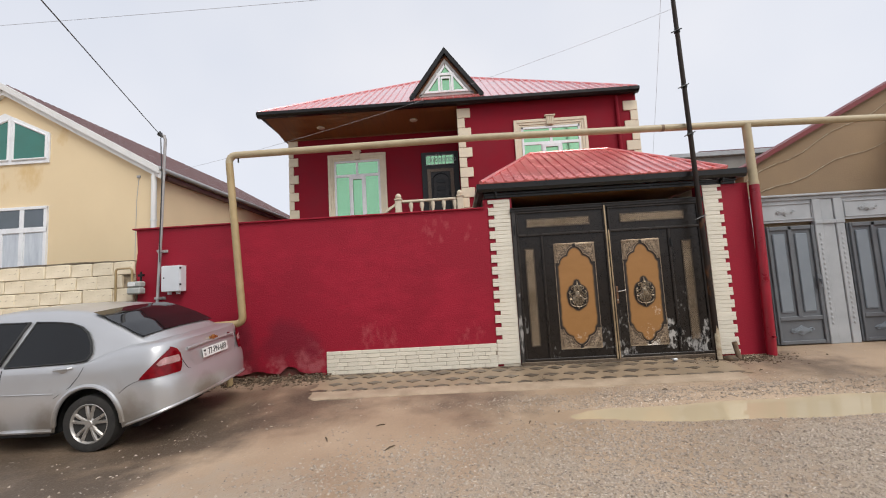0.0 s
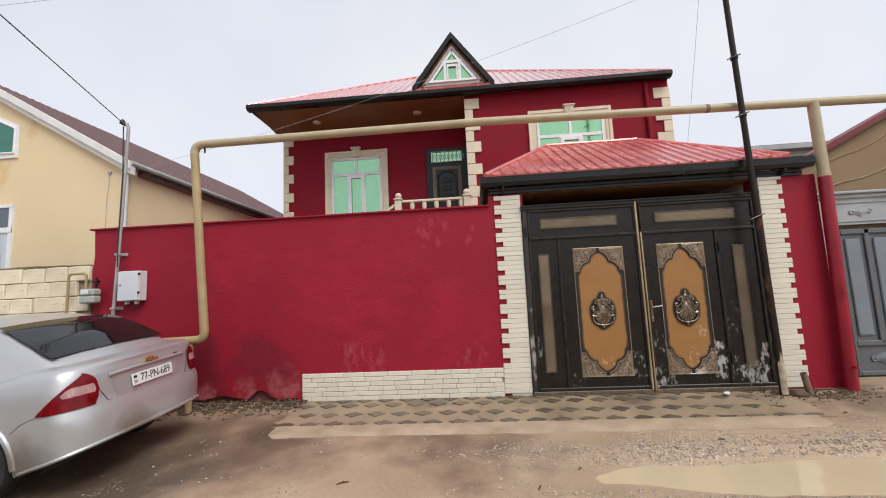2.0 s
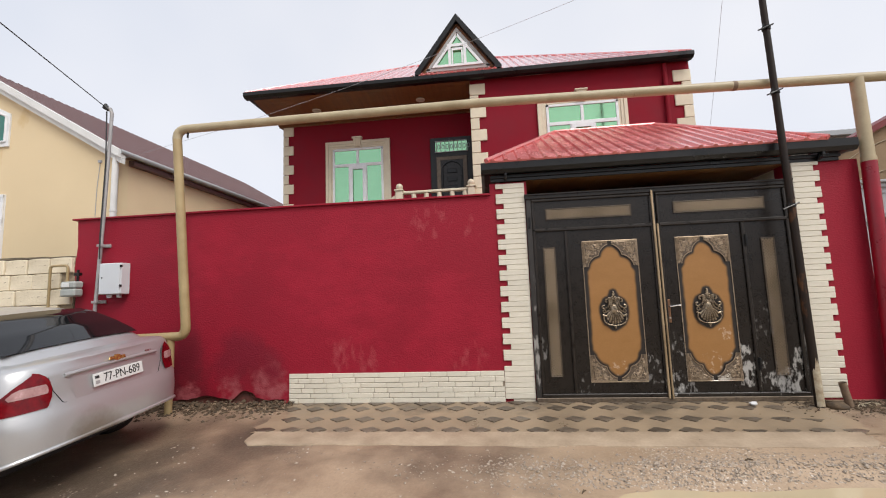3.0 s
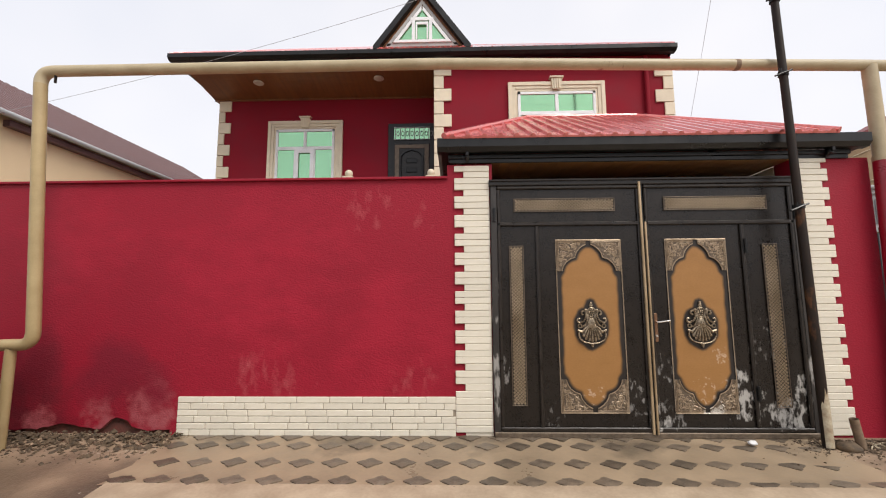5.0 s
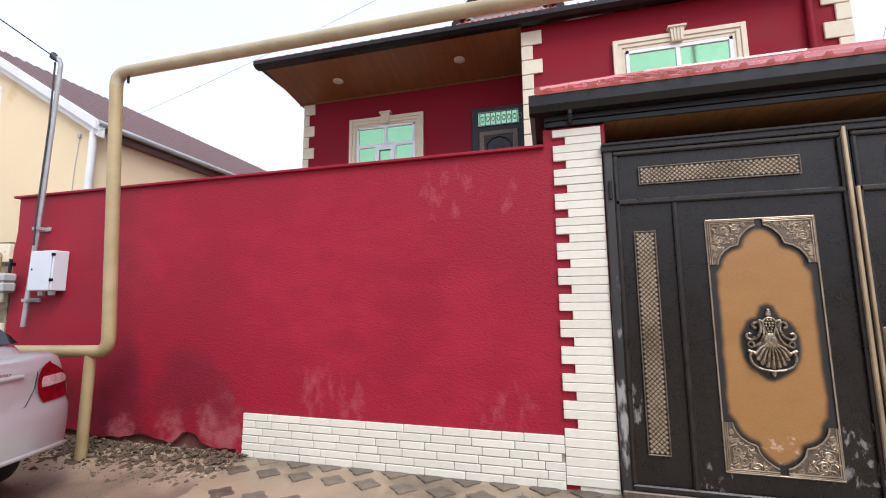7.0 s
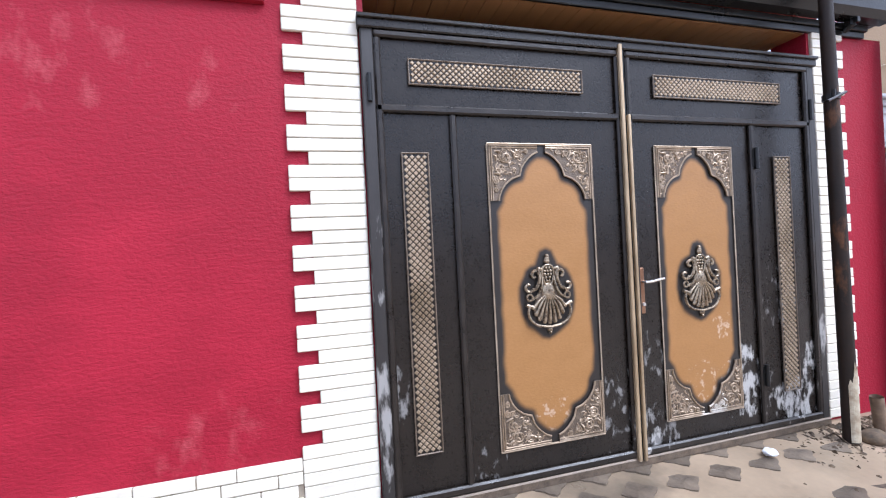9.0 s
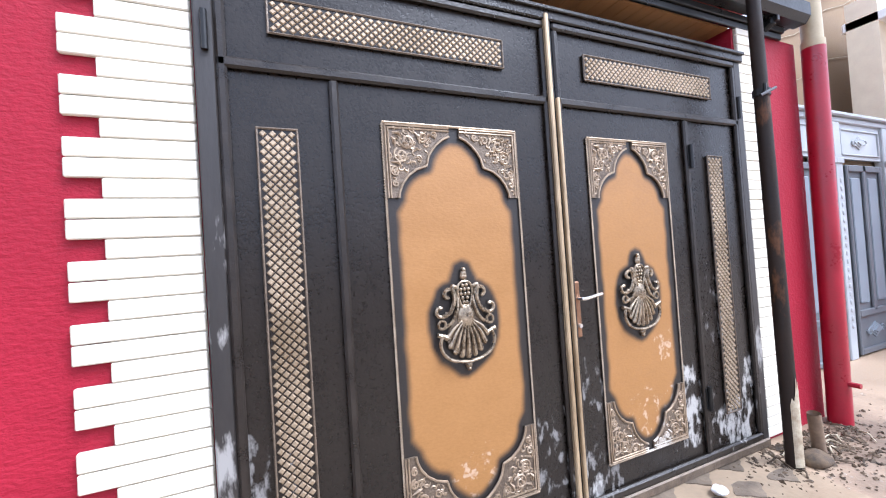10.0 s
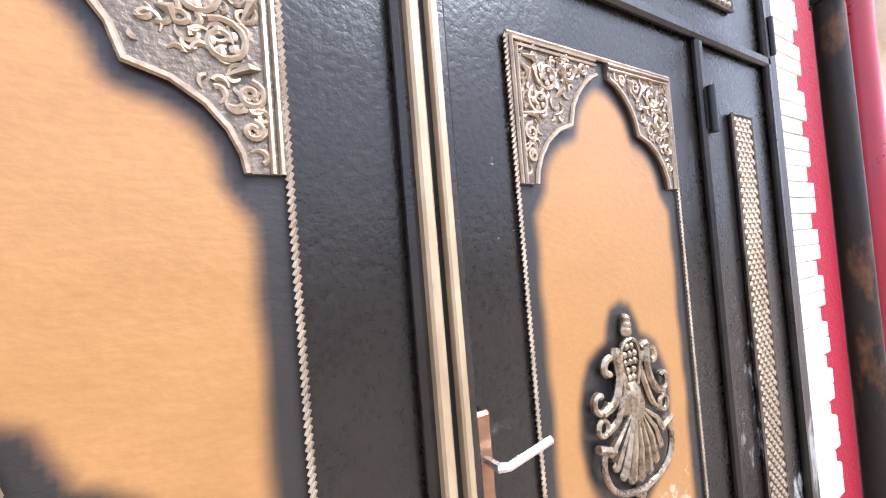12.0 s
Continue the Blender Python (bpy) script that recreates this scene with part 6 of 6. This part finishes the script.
part("underbody", bm, M_RUBBER, car)
for w in WHEELS:
    for sg in (-1, 1):
        bm = bmesh.new()
        prof = [(w + 0.372 * math.cos(a), 0.28 + 0.372 * math.sin(a)) for a in np.linspace(-0.2, math.pi + 0.2, 20)]
        a_ = [bm.verts.new(car_pt(u, sg * 0.80, z)) for u, z in prof]
        b_ = [bm.verts.new(car_pt(u, sg * 0.60, z)) for u, z in prof]
        for i in range(len(prof) - 1):
            bm.faces.new((a_[i], a_[i + 1], b_[i + 1], b_[i]))
        part("arch_liner", bm, M_RUBBER, car, "", True)
        bm = bmesh.new()
        lip = [skin(w + 0.372 * math.cos(a), max(0.22, 0.29 + 0.372 * math.sin(a)), sg, 0.0) for a in np.linspace(0.0, math.pi, 26)]
        tube(bm, lip, 0.024, 8)
        part("arch_lip", bm, M_SILVER, car, "", True)

# greenhouse
def roof_z(u):
    return float(np.interp(u, [0.36, 0.50, 0.75, 1.0, 1.18, 1.35, 1.7, 2.1, 2.4, 2.6, 3.2], [1.085, 1.165, 1.31, 1.425, 1.475, 1.502, 1.527, 1.527, 1.50, 1.44, 1.03]))


def cabin_w(u, z):
    base = float(np.interp(u, [0.36, 0.6, 1.0, 2.2, 3.2], [0.70, 0.765, 0.80, 0.805, 0.74]))
    return base + 0.012 - max(0.0, z - 0.86) * 0.36 - max(0.0, z - 1.30) * 0.25


rows = []
for u in np.linspace(0.36, 3.2, 60):
    zr = roof_z(u)
    zs = [0.80 + (zr - 0.06 - 0.80) * t for t in (0, 0.25, 0.5, 0.75, 1.0)]
    lhs = [(cabin_w(u, z), z) for z in zs]
    wt = lhs[-1][0]
    lhs += [(wt - 0.035, zr - 0.028), (wt - 0.10, zr - 0.008), (wt * 0.55, zr + 0.006), (0, zr + 0.012)]
    rows.append([car_pt(u, -a, b) for a, b in lhs] + [car_pt(u, a, b) for a, b in lhs[-2::-1]])
part_cabin = grid_mesh("cabin", rows, M_SILVER, car, "", True)
# rear and front glass
for nm, u0, u1, inner in (("rear_window", 0.50, 1.15, 0.02), ("windscreen", 2.52, 3.14, 0.05)):
    rows = []
    for u in np.linspace(u0, u1, 14):
        zr = roof_z(u)
        wt = cabin_w(u, zr - 0.06)
        rows.append([car_pt(u - 0.006, v, zr + 0.012 + 0.009 - 0.018 * abs(v / wt) ** 2.2) for v in np.linspace(-(wt - inner), wt - inner, 13)])
    grid_mesh(nm, rows, M_TINT, car, "dark tinted glass", True)
# side glass
def side_pane(name, pts, sg):
    bm = bmesh.new()
    f = [bm.verts.new(car_pt(u, sg * (cabin_w(u, z) + 0.024), z)) for u, z in pts]
    g = [bm.verts.new(car_pt(u, sg * (cabin_w(u, z) - 0.01), z)) for u, z in pts]
    bm.faces.new(f)
    bm.faces.new(g[::-1])
    for i in range(len(pts)):
        j = (i + 1) % len(pts)
        bm.faces.new((f[i], f[j], g[j], g[i]))
    ob = part(name, bm, M_TINT, car, "dark tinted glass")
    bm = bmesh.new()
    ring = [car_pt(u, sg * (cabin_w(u, z) + 0.020), z) for u, z in pts]
    tube(bm, ring + ring[:1], 0.011, 6)
    part("window_seal", bm, M_RUBBER, ob, "", True)


REARW = [(1.88, 0.885), (1.10, 0.915), (0.995, 0.945), (0.975, 1.03), (1.02, 1.16), (1.09, 1.255), (1.19, 1.325), (1.33, 1.365), (1.52, 1.385), (1.75, 1.395)]
FRONTW = [(2.88, 0.88), (1.97, 0.885), (1.84, 1.395), (2.2, 1.40), (2.44, 1.36)]
for sg in (-1, 1):
    side_pane("side_window", REARW, sg)
    side_pane("side_window", FRONTW, sg)


# lamps, plate, trim
def tail_u(v, z):
    """The plan station of the tail at the lateral place v."""
    lo, hi = 0.0, 0.34
    for _ in range(30):
        mid = (lo + hi) / 2
        if half_w(mid) * flank(z) < abs(v):
            lo = mid
        else:
            hi = mid
    return hi


def tail_pt(v, z, out=0.0):
    """The tail's surface at the lateral place v."""
    hi = tail_u(v, z)
    k = max(0.0, 1 - hi / 0.5)
    return car_pt(hi + lean(z) * k - out, v, z)


def lamp_patch(name, edge, sg, material, out, label, parent):
    """A lamp wrapped round the rear corner: for each height, from the lateral place v0 to the station u1."""
    rows = [[skin(u0 + (u1 - u0) * t, z, sg, out) for t in np.linspace(0, 1, 14)] for z, u0, u1 in ((z, tail_u(v0, z), u1) for z, v0, u1 in edge)]
    return grid_mesh(name, rows, material, parent, label, True)


for sg in (-1, 1):
    lp = lamp_patch("tail_lamp", [(0.665, 0.600, 0.345), (0.69, 0.585, 0.325), (0.74, 0.565, 0.265), (0.80, 0.560, 0.20), (0.86, 0.567, 0.145), (0.92, 0.590, 0.105), (0.965, 0.625, 0.085), (0.985, 0.66, 0.085)], sg, M_LAMP, 0.014, "glossy red tail lamp", car)
    lamp_patch("reversing_lamp", [(0.775, 0.59, 0.150), (0.80, 0.585, 0.165), (0.835, 0.59, 0.140), (0.85, 0.60, 0.115)], sg, M_LAMPW, 0.018, "clear lamp segment", lp)
# plate in a shallow recess with a lip above
rows = [[tail_pt(v * (1 if z > 0.72 else 0.94), z, 0.004) for v in np.linspace(-0.42, 0.42, 15)] for z in np.linspace(0.665, 0.875, 6)]
rec = grid_mesh("plate_recess", rows, M_SILVER, car, "", True)
bm = bmesh.new()
tube(bm, [tail_pt(v, 0.885 + 0.012 * (1 - (v / 0.46) ** 2), 0.012) for v in np.linspace(-0.47, 0.47, 17)], 0.016, 8)
part("boot_grip", bm, M_SILVER, car, "", True)
bm = bmesh.new()
outl = [(-0.575, 0.90), (-0.55, 0.78), (-0.49, 0.67), (-0.42, 0.648), (-0.2, 0.644), (0, 0.643), (0.2, 0.644), (0.42, 0.648), (0.49, 0.67), (0.55, 0.78), (0.575, 0.90)]
tube(bm, [tail_pt(v, z, 0.002) for v, z in outl], 0.0035, 5)
part("boot_seam", bm, M_RUBBER, car)
zc = 0.775
pm = Matrix.Translation(tail_pt(0, zc, 0.022)) @ pose(0, 0, 0, math.degrees(math.atan(ROLL)), -9, 0)
bm = box(-0.006, 0.006, -0.26, 0.26, -0.056, 0.056, 0.003, pm)
plate = part("number_plate", bm, M_PLATE, car, "white number plate with black characters")


def lettering(text, size, m, material, parent, label):
    cu = bpy.data.curves.new("lettering", "FONT")
    cu.body, cu.size, cu.align_x, cu.align_y, cu.extrude = text, size, "CENTER", "CENTER", 0.0012
    tmp = bpy.data.objects.new("lettering", cu)
    scene.collection.objects.link(tmp)
    bpy.context.view_layer.update()
    me = bpy.data.meshes.new_from_object(tmp.evaluated_get(bpy.context.evaluated_depsgraph_get()))
    bpy.data.objects.remove(tmp)
    me.transform(m)
    me.materials.append(material)
    ob = new("lettering", me)
    ob.parent = parent
    ob["label"] = label
    return ob


face = pm @ Matrix.Translation((0.0075, 0.03, 0.0)) @ Matrix(((0, 0, 1, 0), (1, 0, 0, 0), (0, 1, 0, 0), (0, 0, 0, 1))) @ Matrix.Diagonal((1.0, 1.25, 1, 1))
lettering("77-PN-689", 0.088, face, M_INK, plate, "black plate number")
part("plate_badge", box(0.0055, 0.0075, -0.245, -0.205, 0.012, 0.036, 0, pm), M_INK, plate)
part("plate_mark", box(0.0055, 0.0075, -0.245, -0.205, -0.036, -0.008, 0, pm), M_GALV, plate)
bm = bmesh.new()
pz = 0.945
prism(bm, [(-0.085, -0.015), (-0.03, -0.015), (-0.022, -0.028), (0.03, -0.028), (0.022, -0.015), (0.085, -0.015), (0.078, 0.015), (0.03, 0.015), (0.022, 0.028), (-0.03, 0.028), (-0.022, 0.015), (-0.078, 0.015)], "x", 0.0, 0.012)
bm.transform(Matrix.Translation(tail_pt(0, pz, 0.016)) @ pose(0, 0, 0, 0, -9, 0))
part("badge", bm, M_GOLDBADGE, car, "plain gold cross badge")
bm = box(-0.004, 0.004, 0.33, 0.40, -0.008, 0.008, 0, Matrix.Translation((tail_pt(0.36, 0.93, 0.010)[0], CY, tail_pt(0.36, 0.93, 0.010)[2])))
part("model_bars", bm, M_CHROME, car)
# bumper seam and lower lip
bm = bmesh.new()
for sg in (-1, 1):
    tube(bm, [skin(u, z, sg, 0.001) for u, z in ((0.345, 0.664), (0.42, 0.645), (0.50, 0.615), (0.575, 0.56))], 0.0022, 5)
part("bumper_seam", bm, M_RUBBER, car)
bm = bmesh.new()
tube(bm, [skin(u, sill(u) + 0.012, -1, 0.004) for u in np.linspace(0.50, 0.0, 36)] + [skin(u, sill(u) + 0.012, 1, 0.004) for u in np.linspace(0.0, 0.50, 36)], 0.016, 8)
part("bumper_lip", bm, M_SILVER, car, "", True)
# door seams, handles, sill
for sg in (-1, 1):
    bm = bmesh.new()
    seam = [(1.28, 0.56), (1.12, 0.66), (1.03, 0.77), (0.995, 0.855)]
    tube(bm, [skin(u, z, sg, 0.001) for u, z in seam], 0.0035, 5)
    tube(bm, [skin(1.90, z, sg, 0.002) for z in np.linspace(0.30, 0.86, 10)], 0.0035, 5)
    tube(bm, [skin(2.98, z, sg, 0.002) for z in np.linspace(0.30, 0.85, 10)], 0.0035, 5)
    part("door_seam", bm, M_RUBBER, car)
    bm = bmesh.new()
    tube(bm, [skin(u, 0.60 + 0.01 * (u - 1.2), sg, 0.0) for u in np.linspace(1.28, 2.98, 14)], 0.006, 6)
    tube(bm, [skin(u, 0.245, sg, 0.006) for u in np.linspace(1.30, 2.95, 14)], 0.022, 8)
    part("side_moulding", bm, M_SILVER, car, "", True)
    for u in (1.22, 2.22):
        bm = bmesh.new()
        tube(bm, [skin(u + 0.09, 0.845, sg, 0.0), skin(u + 0.07, 0.845, sg, 0.028), skin(u, 0.850, sg, 0.034), skin(u - 0.08, 0.855, sg, 0.030), skin(u - 0.10, 0.855, sg, 0.0)], 0.013, 8)
        bmesh.ops.create_uvsphere(bm, u_segments=12, v_segments=8, radius=1, matrix=Matrix.Translation(skin(u, 0.825, sg, 0.0)) @ Matrix.Diagonal((0.05, 0.006, 0.026, 1)))
        part("door_handle", bm, M_SILVER, car, "", True)
    bm = bmesh.new()
    bmesh.ops.create_uvsphere(bm, u_segments=14, v_segments=10, radius=1, matrix=Matrix.Translation(car_pt(2.72, sg * 0.90, 1.03)) @ Matrix.Diagonal((0.06, 0.10, 0.07, 1)))
    part("mirror", bm, M_SILVER, car, "", True)


def wheel(u, sg):
    cy, cz = CY + sg * 0.755, CZ + 0.292 + ROLL * sg * 0.755
    cx = CX - u
    hub = Matrix.Translation((cx, cy, cz)) @ (pose(0, 0, 0, 90) if sg < 0 else pose(0, 0, 0, -90))
    bm = lathe(bmesh.new(), [(0.19, -0.085), (0.25, -0.098), (0.285, -0.085), (0.293, -0.05), (0.293, 0.05), (0.285, 0.085), (0.25, 0.098), (0.205, 0.088), (0.195, 0.07)], (0, 0, 0), 40)
    bm.transform(hub)
    ty = part("wheel", bm, M_TYRE, car, "black tyre on a silver alloy wheel", True)
    bm = bmesh.new()
    lathe(bm, [(0.165, -0.05), (0.19, -0.02), (0.195, 0.07), (0.207, 0.088), (0.200, 0.092), (0.185, 0.075), (0.178, -0.01), (0.16, -0.04)], (0, 0, 0), 40)
    for i in range(5):
        for o in (-0.20, 0.20):
            a = 2 * math.pi * i / 5 + o + 0.3
            b = 2 * math.pi * i / 5 + o * 1.05 + 0.3
            tube(bm, [(0.035 * math.cos(a), 0.035 * math.sin(a), 0.062), (0.11 * math.cos(a), 0.11 * math.sin(a), 0.075), (0.188 * math.cos(b), 0.188 * math.sin(b), 0.066)], 0.017, 6, taper=[1.2, 1.0, 1.2])
    lathe(bm, [(0.065, 0.03), (0.06, 0.07), (0.035, 0.082), (0.0305, 0.09)], (0, 0, 0), 20)
    bm.transform(hub)
    part("rim", bm, M_RIM, ty, "five twin-spoke alloy rim", True)
    bm = lathe(bmesh.new(), [(0.16, -0.06), (0.17, -0.05), (0.17, -0.03), (0.12, -0.02)], (0, 0, 0), 24)
    bm.transform(hub)
    part("brake_drum", bm, M_RUBBER, ty)


for u in WHEELS:
    for sg in (-1, 1):
        wheel(u, sg)

# ---- pavement strip, kerb slab, pavers ----
bm = bmesh.new()
nxp, nyp = 90, 12
pv = [[bm.verts.new((-1.75 + 6.1 * i / nxp + (0.10 * noise.noise((j * 0.7, 1.0, 0)) if i in (0, nxp) else 0), 6.52 + 0.955 * j / nyp, float(np.interp(6.52 + 0.955 * j / nyp, [6.52, 7.475], [-0.052, 0.004])) + 0.004 * noise.noise((i * 0.35, j * 0.5, 0)))) for i in range(nxp + 1)] for j in range(nyp + 1)]
for j in range(nyp):
    for i in range(nxp):
        bm.faces.new((pv[j][i], pv[j][i + 1], pv[j + 1][i + 1], pv[j + 1][i]))
pave = structure("pavement", bm, M_PAVE, "narrow mud-filmed pavement strip with dark diamond pavers", "pavement", True)
bm = bmesh.new()
top = []
nk = 60
fr_, bk_ = [], []
for i in range(nk + 1):
    x = -1.68 + 5.85 * i / nk
    fr_.append((x + 0.04 * noise.noise((i, 0, 0)), 6.235 + 0.045 * noise.noise((x * 2.1, 0, 2.0)) + (0.10 if i in (0, nk) else 0)))
    bk_.append((x, 6.53 + 0.012 * noise.noise((x * 3, 4, 0))))
rows = [[(x, y, -0.10) for x, y in fr_], [(x, y + 0.006, -0.066) for x, y in fr_], [(x, y + 0.02, -0.058) for x, y in fr_], [(x, y, -0.040) for x, y in bk_], [(x, y + 0.01, -0.10) for x, y in bk_]]
kerb = grid_mesh("kerb", rows, M_KERB, None, "", True)
tagged(kerb, "worn pale concrete kerb slab smeared with mud", "kerb", "", "structure")

# ---- ground litter and stones ----
rng = np.random.default_rng(5)
pl = []
while len(pl) < 90000:
    x, y = rng.uniform(-3.6, 9.0), rng.uniform(1.0, 6.3)
    wob = 0.35 * noise.noise((x * 0.9, y * 0.9, 9.0))
    near = 1 / (1 + math.exp(-(4.65 + wob + 0.25 * min(0.0, x) - y) * 7)) / (1 + math.exp(-(x + 1.2 + wob) * 3.2))
    mid = 0.6 / (1 + math.exp(-(x - 1.0 + wob) * 5)) / (1 + math.exp(-(5.1 - y) * 8))
    ridge = 1.5 * math.exp(-((y - 5.86 - 0.03 * (x - 3) + 0.2 * wob) / 0.17) ** 2) / (1 + math.exp(-(x - 0.9) * 4))
    d = 0.010 + 0.7 * near + mid + ridge
    d *= max(0.0, min(1.0, (8.6 - x + 2 * wob) / 2.6, (y - 1.3 + 2 * wob) / 1.7))
    if rng.random() > d:
        continue
    z = ground_z(x, y)
    if ((x - 4.5) / 3.1) ** 2 + ((y - 5.45) / 0.36) ** 2 < 1.1:
        continue
    pl.append((x, y, z + 0.001, 0.004 + 0.016 * rng.random() ** 3))
lumps("gravel", pl, M_GRAVEL, "scattered wet road gravel and grit", "gravel")
pl = []
while len(pl) < 2600:
    x, y = rng.uniform(-5.0, -1.7), 7.46 - abs(rng.normal(0, 0.22))
    pl.append((x, y, ground_z(x, y) + max(0, 0.05 - 0.12 * (7.46 - y)) * rng.random(), 0.007 + 0.030 * rng.random() ** 3))
lumps("rubble", pl, M_RUBBLE, "dark crumbled rubble and leaves along the wall foot", "rubble")
pl = []
while len(pl) < 1000:
    x, y = rng.normal(4.72, 0.34), 7.42 - abs(rng.normal(0, 0.20))
    pl.append((x, y, ground_z(x, y) + 0.004, 0.005 + 0.020 * rng.random() ** 3))
lumps("rubble", pl, M_RUBBLE, "broken stones and leaves at the pole foot", "rubble")
random.seed(14)
for k in range(26):
    x, y, a = random.gauss(4.75, 0.30), 7.36 - abs(random.gauss(0, 0.15)), random.uniform(0, 6.3)
    z, L = ground_z(x, y) + 0.012, random.uniform(0.03, 0.10)
    bm = tube(bmesh.new(), flow([(x - L * math.cos(a), y - L * math.sin(a), z - 0.008), (x - 0.02 * math.sin(a), y + 0.02 * math.cos(a), z + 0.012), (x + L * math.cos(a), y + L * math.sin(a), z - 0.006)], 3), 0.005, 5)
    tagged(part("twig", bm, M_RUBBLE if k % 3 else M_PEEL, None, "", True), "thin dry twig among leaves beside the steel pole", "twig", "street litter")
bm = bmesh.new()
bmesh.ops.create_icosphere(bm, subdivisions=3, radius=1, matrix=Matrix.Translation((3.70, 7.27, 0.02)) @ Matrix.Diagonal((0.045, 0.038, 0.018, 1)))
for v in bm.verts:
    v.co += v.normal * 0.018 * noise.noise(v.co * 30)
tagged(part("litter", bm, M_LITTER, None, "", True), "crumpled white plastic scrap on the pavement", "litter")
random.seed(9)
for x, y, a in ((-0.5, 5.3, 0.5), (1.1, 5.2, 1.2), (2.9, 6.0, 0.2), (-1.0, 5.0, 2.0), (1.5, 5.6, 0.9), (2.7, 6.35, 0.1), (-0.3, 4.7, 1.0), (4.5, 6.6, 0.4)):
    bm = bmesh.new()
    z = ground_z(x, y) + 0.006
    L = random.uniform(0.03, 0.08)
    tube(bm, [(x - L * math.cos(a), y - L * math.sin(a), z), (x, y + 0.01, z + 0.006), (x + L * math.cos(a), y + L * math.sin(a), z)], 0.008, 5, taper=[0.4, 1, 0.5])
    tagged(part("twig", bm, M_RUBBLE), "small dark wet twig on the mud", "twig", "street litter")

# ---- single pieces: bricks, pavers, blocks ----
C = 0.0655
BL, BS = brick_mesh("brick", 0.364, 0.022, C - 0.0035, M_BRICK), brick_mesh("brick", 0.268, 0.022, C - 0.0035, M_BRICK)
for k in range(42):
    z = 2.724 - C * (k + 0.5)
    if z < 0.02:
        break
    wide = k % 3 != 1 or z < 0.36
    jig = 0.0015 * math.sin(k * 7.3)
    piece("brick", BL if wide else BS, wall_left, ((1.002 + 0.182) if wide else (1.098 + 0.134), WY - 0.013 + jig, z))
RL, RS = brick_mesh("brick", 0.300, 0.022, C - 0.0035, M_BRICK), brick_mesh("brick", 0.240, 0.022, C - 0.0035, M_BRICK)
for k in range(42):
    z = 2.775 - C * (k + 0.5)
    if z < 0.05:
        break
    wide = k % 3 != 1
    piece("brick", RL if wide else RS, wall_right, (4.52 + (0.150 if wide else 0.120), WY - 0.013 + 0.0015 * math.sin(k * 5.1), z))
h = 0.0628
SIZES = {w: brick_mesh("brick", w - 0.005, 0.022, h - 0.006, M_BRICK) for w in (0.13, 0.17, 0.21, 0.25, 0.29, 0.33)}
random.seed(11)
for r in range(6):
    z = 0.377 - h * (r + 0.5)
    x = -1.784
    k = 0
    while x < 0.96:
        w = (0.25, 0.13, 0.21, 0.17, 0.29, 0.13)[r] if k == 0 else random.choice((0.21, 0.25, 0.25, 0.29, 0.33, 0.17))
        if x + w > 1.005:
            w = 1.0 - x
            me = brick_mesh("brick", max(0.03, w - 0.0025), 0.022, h - 0.004, M_BRICK)
        else:
            me = SIZES[w]
        piece("brick", me, wall_left, (x + w / 2, WY - 0.013 + random.uniform(-0.0015, 0.0015), z))
        x += w
        k += 1


def paver_mesh(hw, hd):
    pts = []
    corners = [(-hw, 0), (0, -hd), (hw, 0), (0, hd)]
    for i in range(4):
        (a, b), (c, d) = corners[i], corners[(i + 1) % 4]
        for t in (0.0, 0.25, 0.5, 0.75):
            o = {0.0: 0.0, 0.25: 0.005, 0.5: -0.004, 0.75: 0.004}[t]
            px, py = a + (c - a) * t, b + (d - b) * t
            ln = math.hypot(px, py) or 1
            pts.append((px * (1 + o / ln), py * (1 + o / ln)))
    bm = prism(bmesh.new(), pts, "z", -0.02, 0.006)
    bmesh.ops.recalc_face_normals(bm, faces=bm.faces)
    me = bpy.data.meshes.new("paver")
    bm.to_mesh(me)
    bm.free()
    me.materials.append(M_PAVER)
    return me


PV = paver_mesh(0.112, 0.094)
random.seed(21)
for row, (y, off) in enumerate(((7.43, 0.145), (7.235, 0.0), (6.90, 0.145), (6.60, 0.0))):
    for i in range(21):
        x = -1.62 + off + 0.290 * i + random.uniform(-0.006, 0.006)
        if x > 4.3:
            break
        bury = 0.0 if row < 2 else 0.001
        if x > 2.7:
            bury += 0.0045 * min(1.0, (x - 2.7) / 0.9)
        z = float(np.interp(y, [6.52, 7.475], [-0.052, 0.004])) - bury - random.uniform(0.0, 0.004)
        piece("paver", PV, pave, (x, y, z + 0.003), random.uniform(-3, 3))

random.seed(31)
STN = []
for L in (0.36, 0.44, 0.52):
    bm = box(-L / 2, L / 2, -0.03, 0.03, -0.108, 0.108, 0.009)
    bmesh.ops.subdivide_edges(bm, edges=bm.edges, cuts=1)
    for v in bm.verts:
        v.co += Vector((noise.noise(v.co * 9), noise.noise(v.co * 9 + Vector((5, 0, 0))), noise.noise(v.co * 9 + Vector((0, 7, 0))))) * 0.010
    bmesh.ops.recalc_face_normals(bm, faces=bm.faces)
    me = bpy.data.meshes.new("stone_block")
    bm.to_mesh(me)
    bm.free()
    me.materials.append(M_STONE)
    STN.append((L, me))
for r in range(9):
    x = -5.04 - (0.2 if r % 2 else 0.0)
    while x > -11.2:
        L, me = random.choice(STN)
        piece("stone_block", me, yard, (x - L / 2, 7.478 + random.uniform(-0.010, 0.010), 2.06 - 0.226 * (r + 0.5) + random.uniform(-0.004, 0.004)), random.uniform(-1.5, 1.5))
        x -= L + random.uniform(0.006, 0.016)
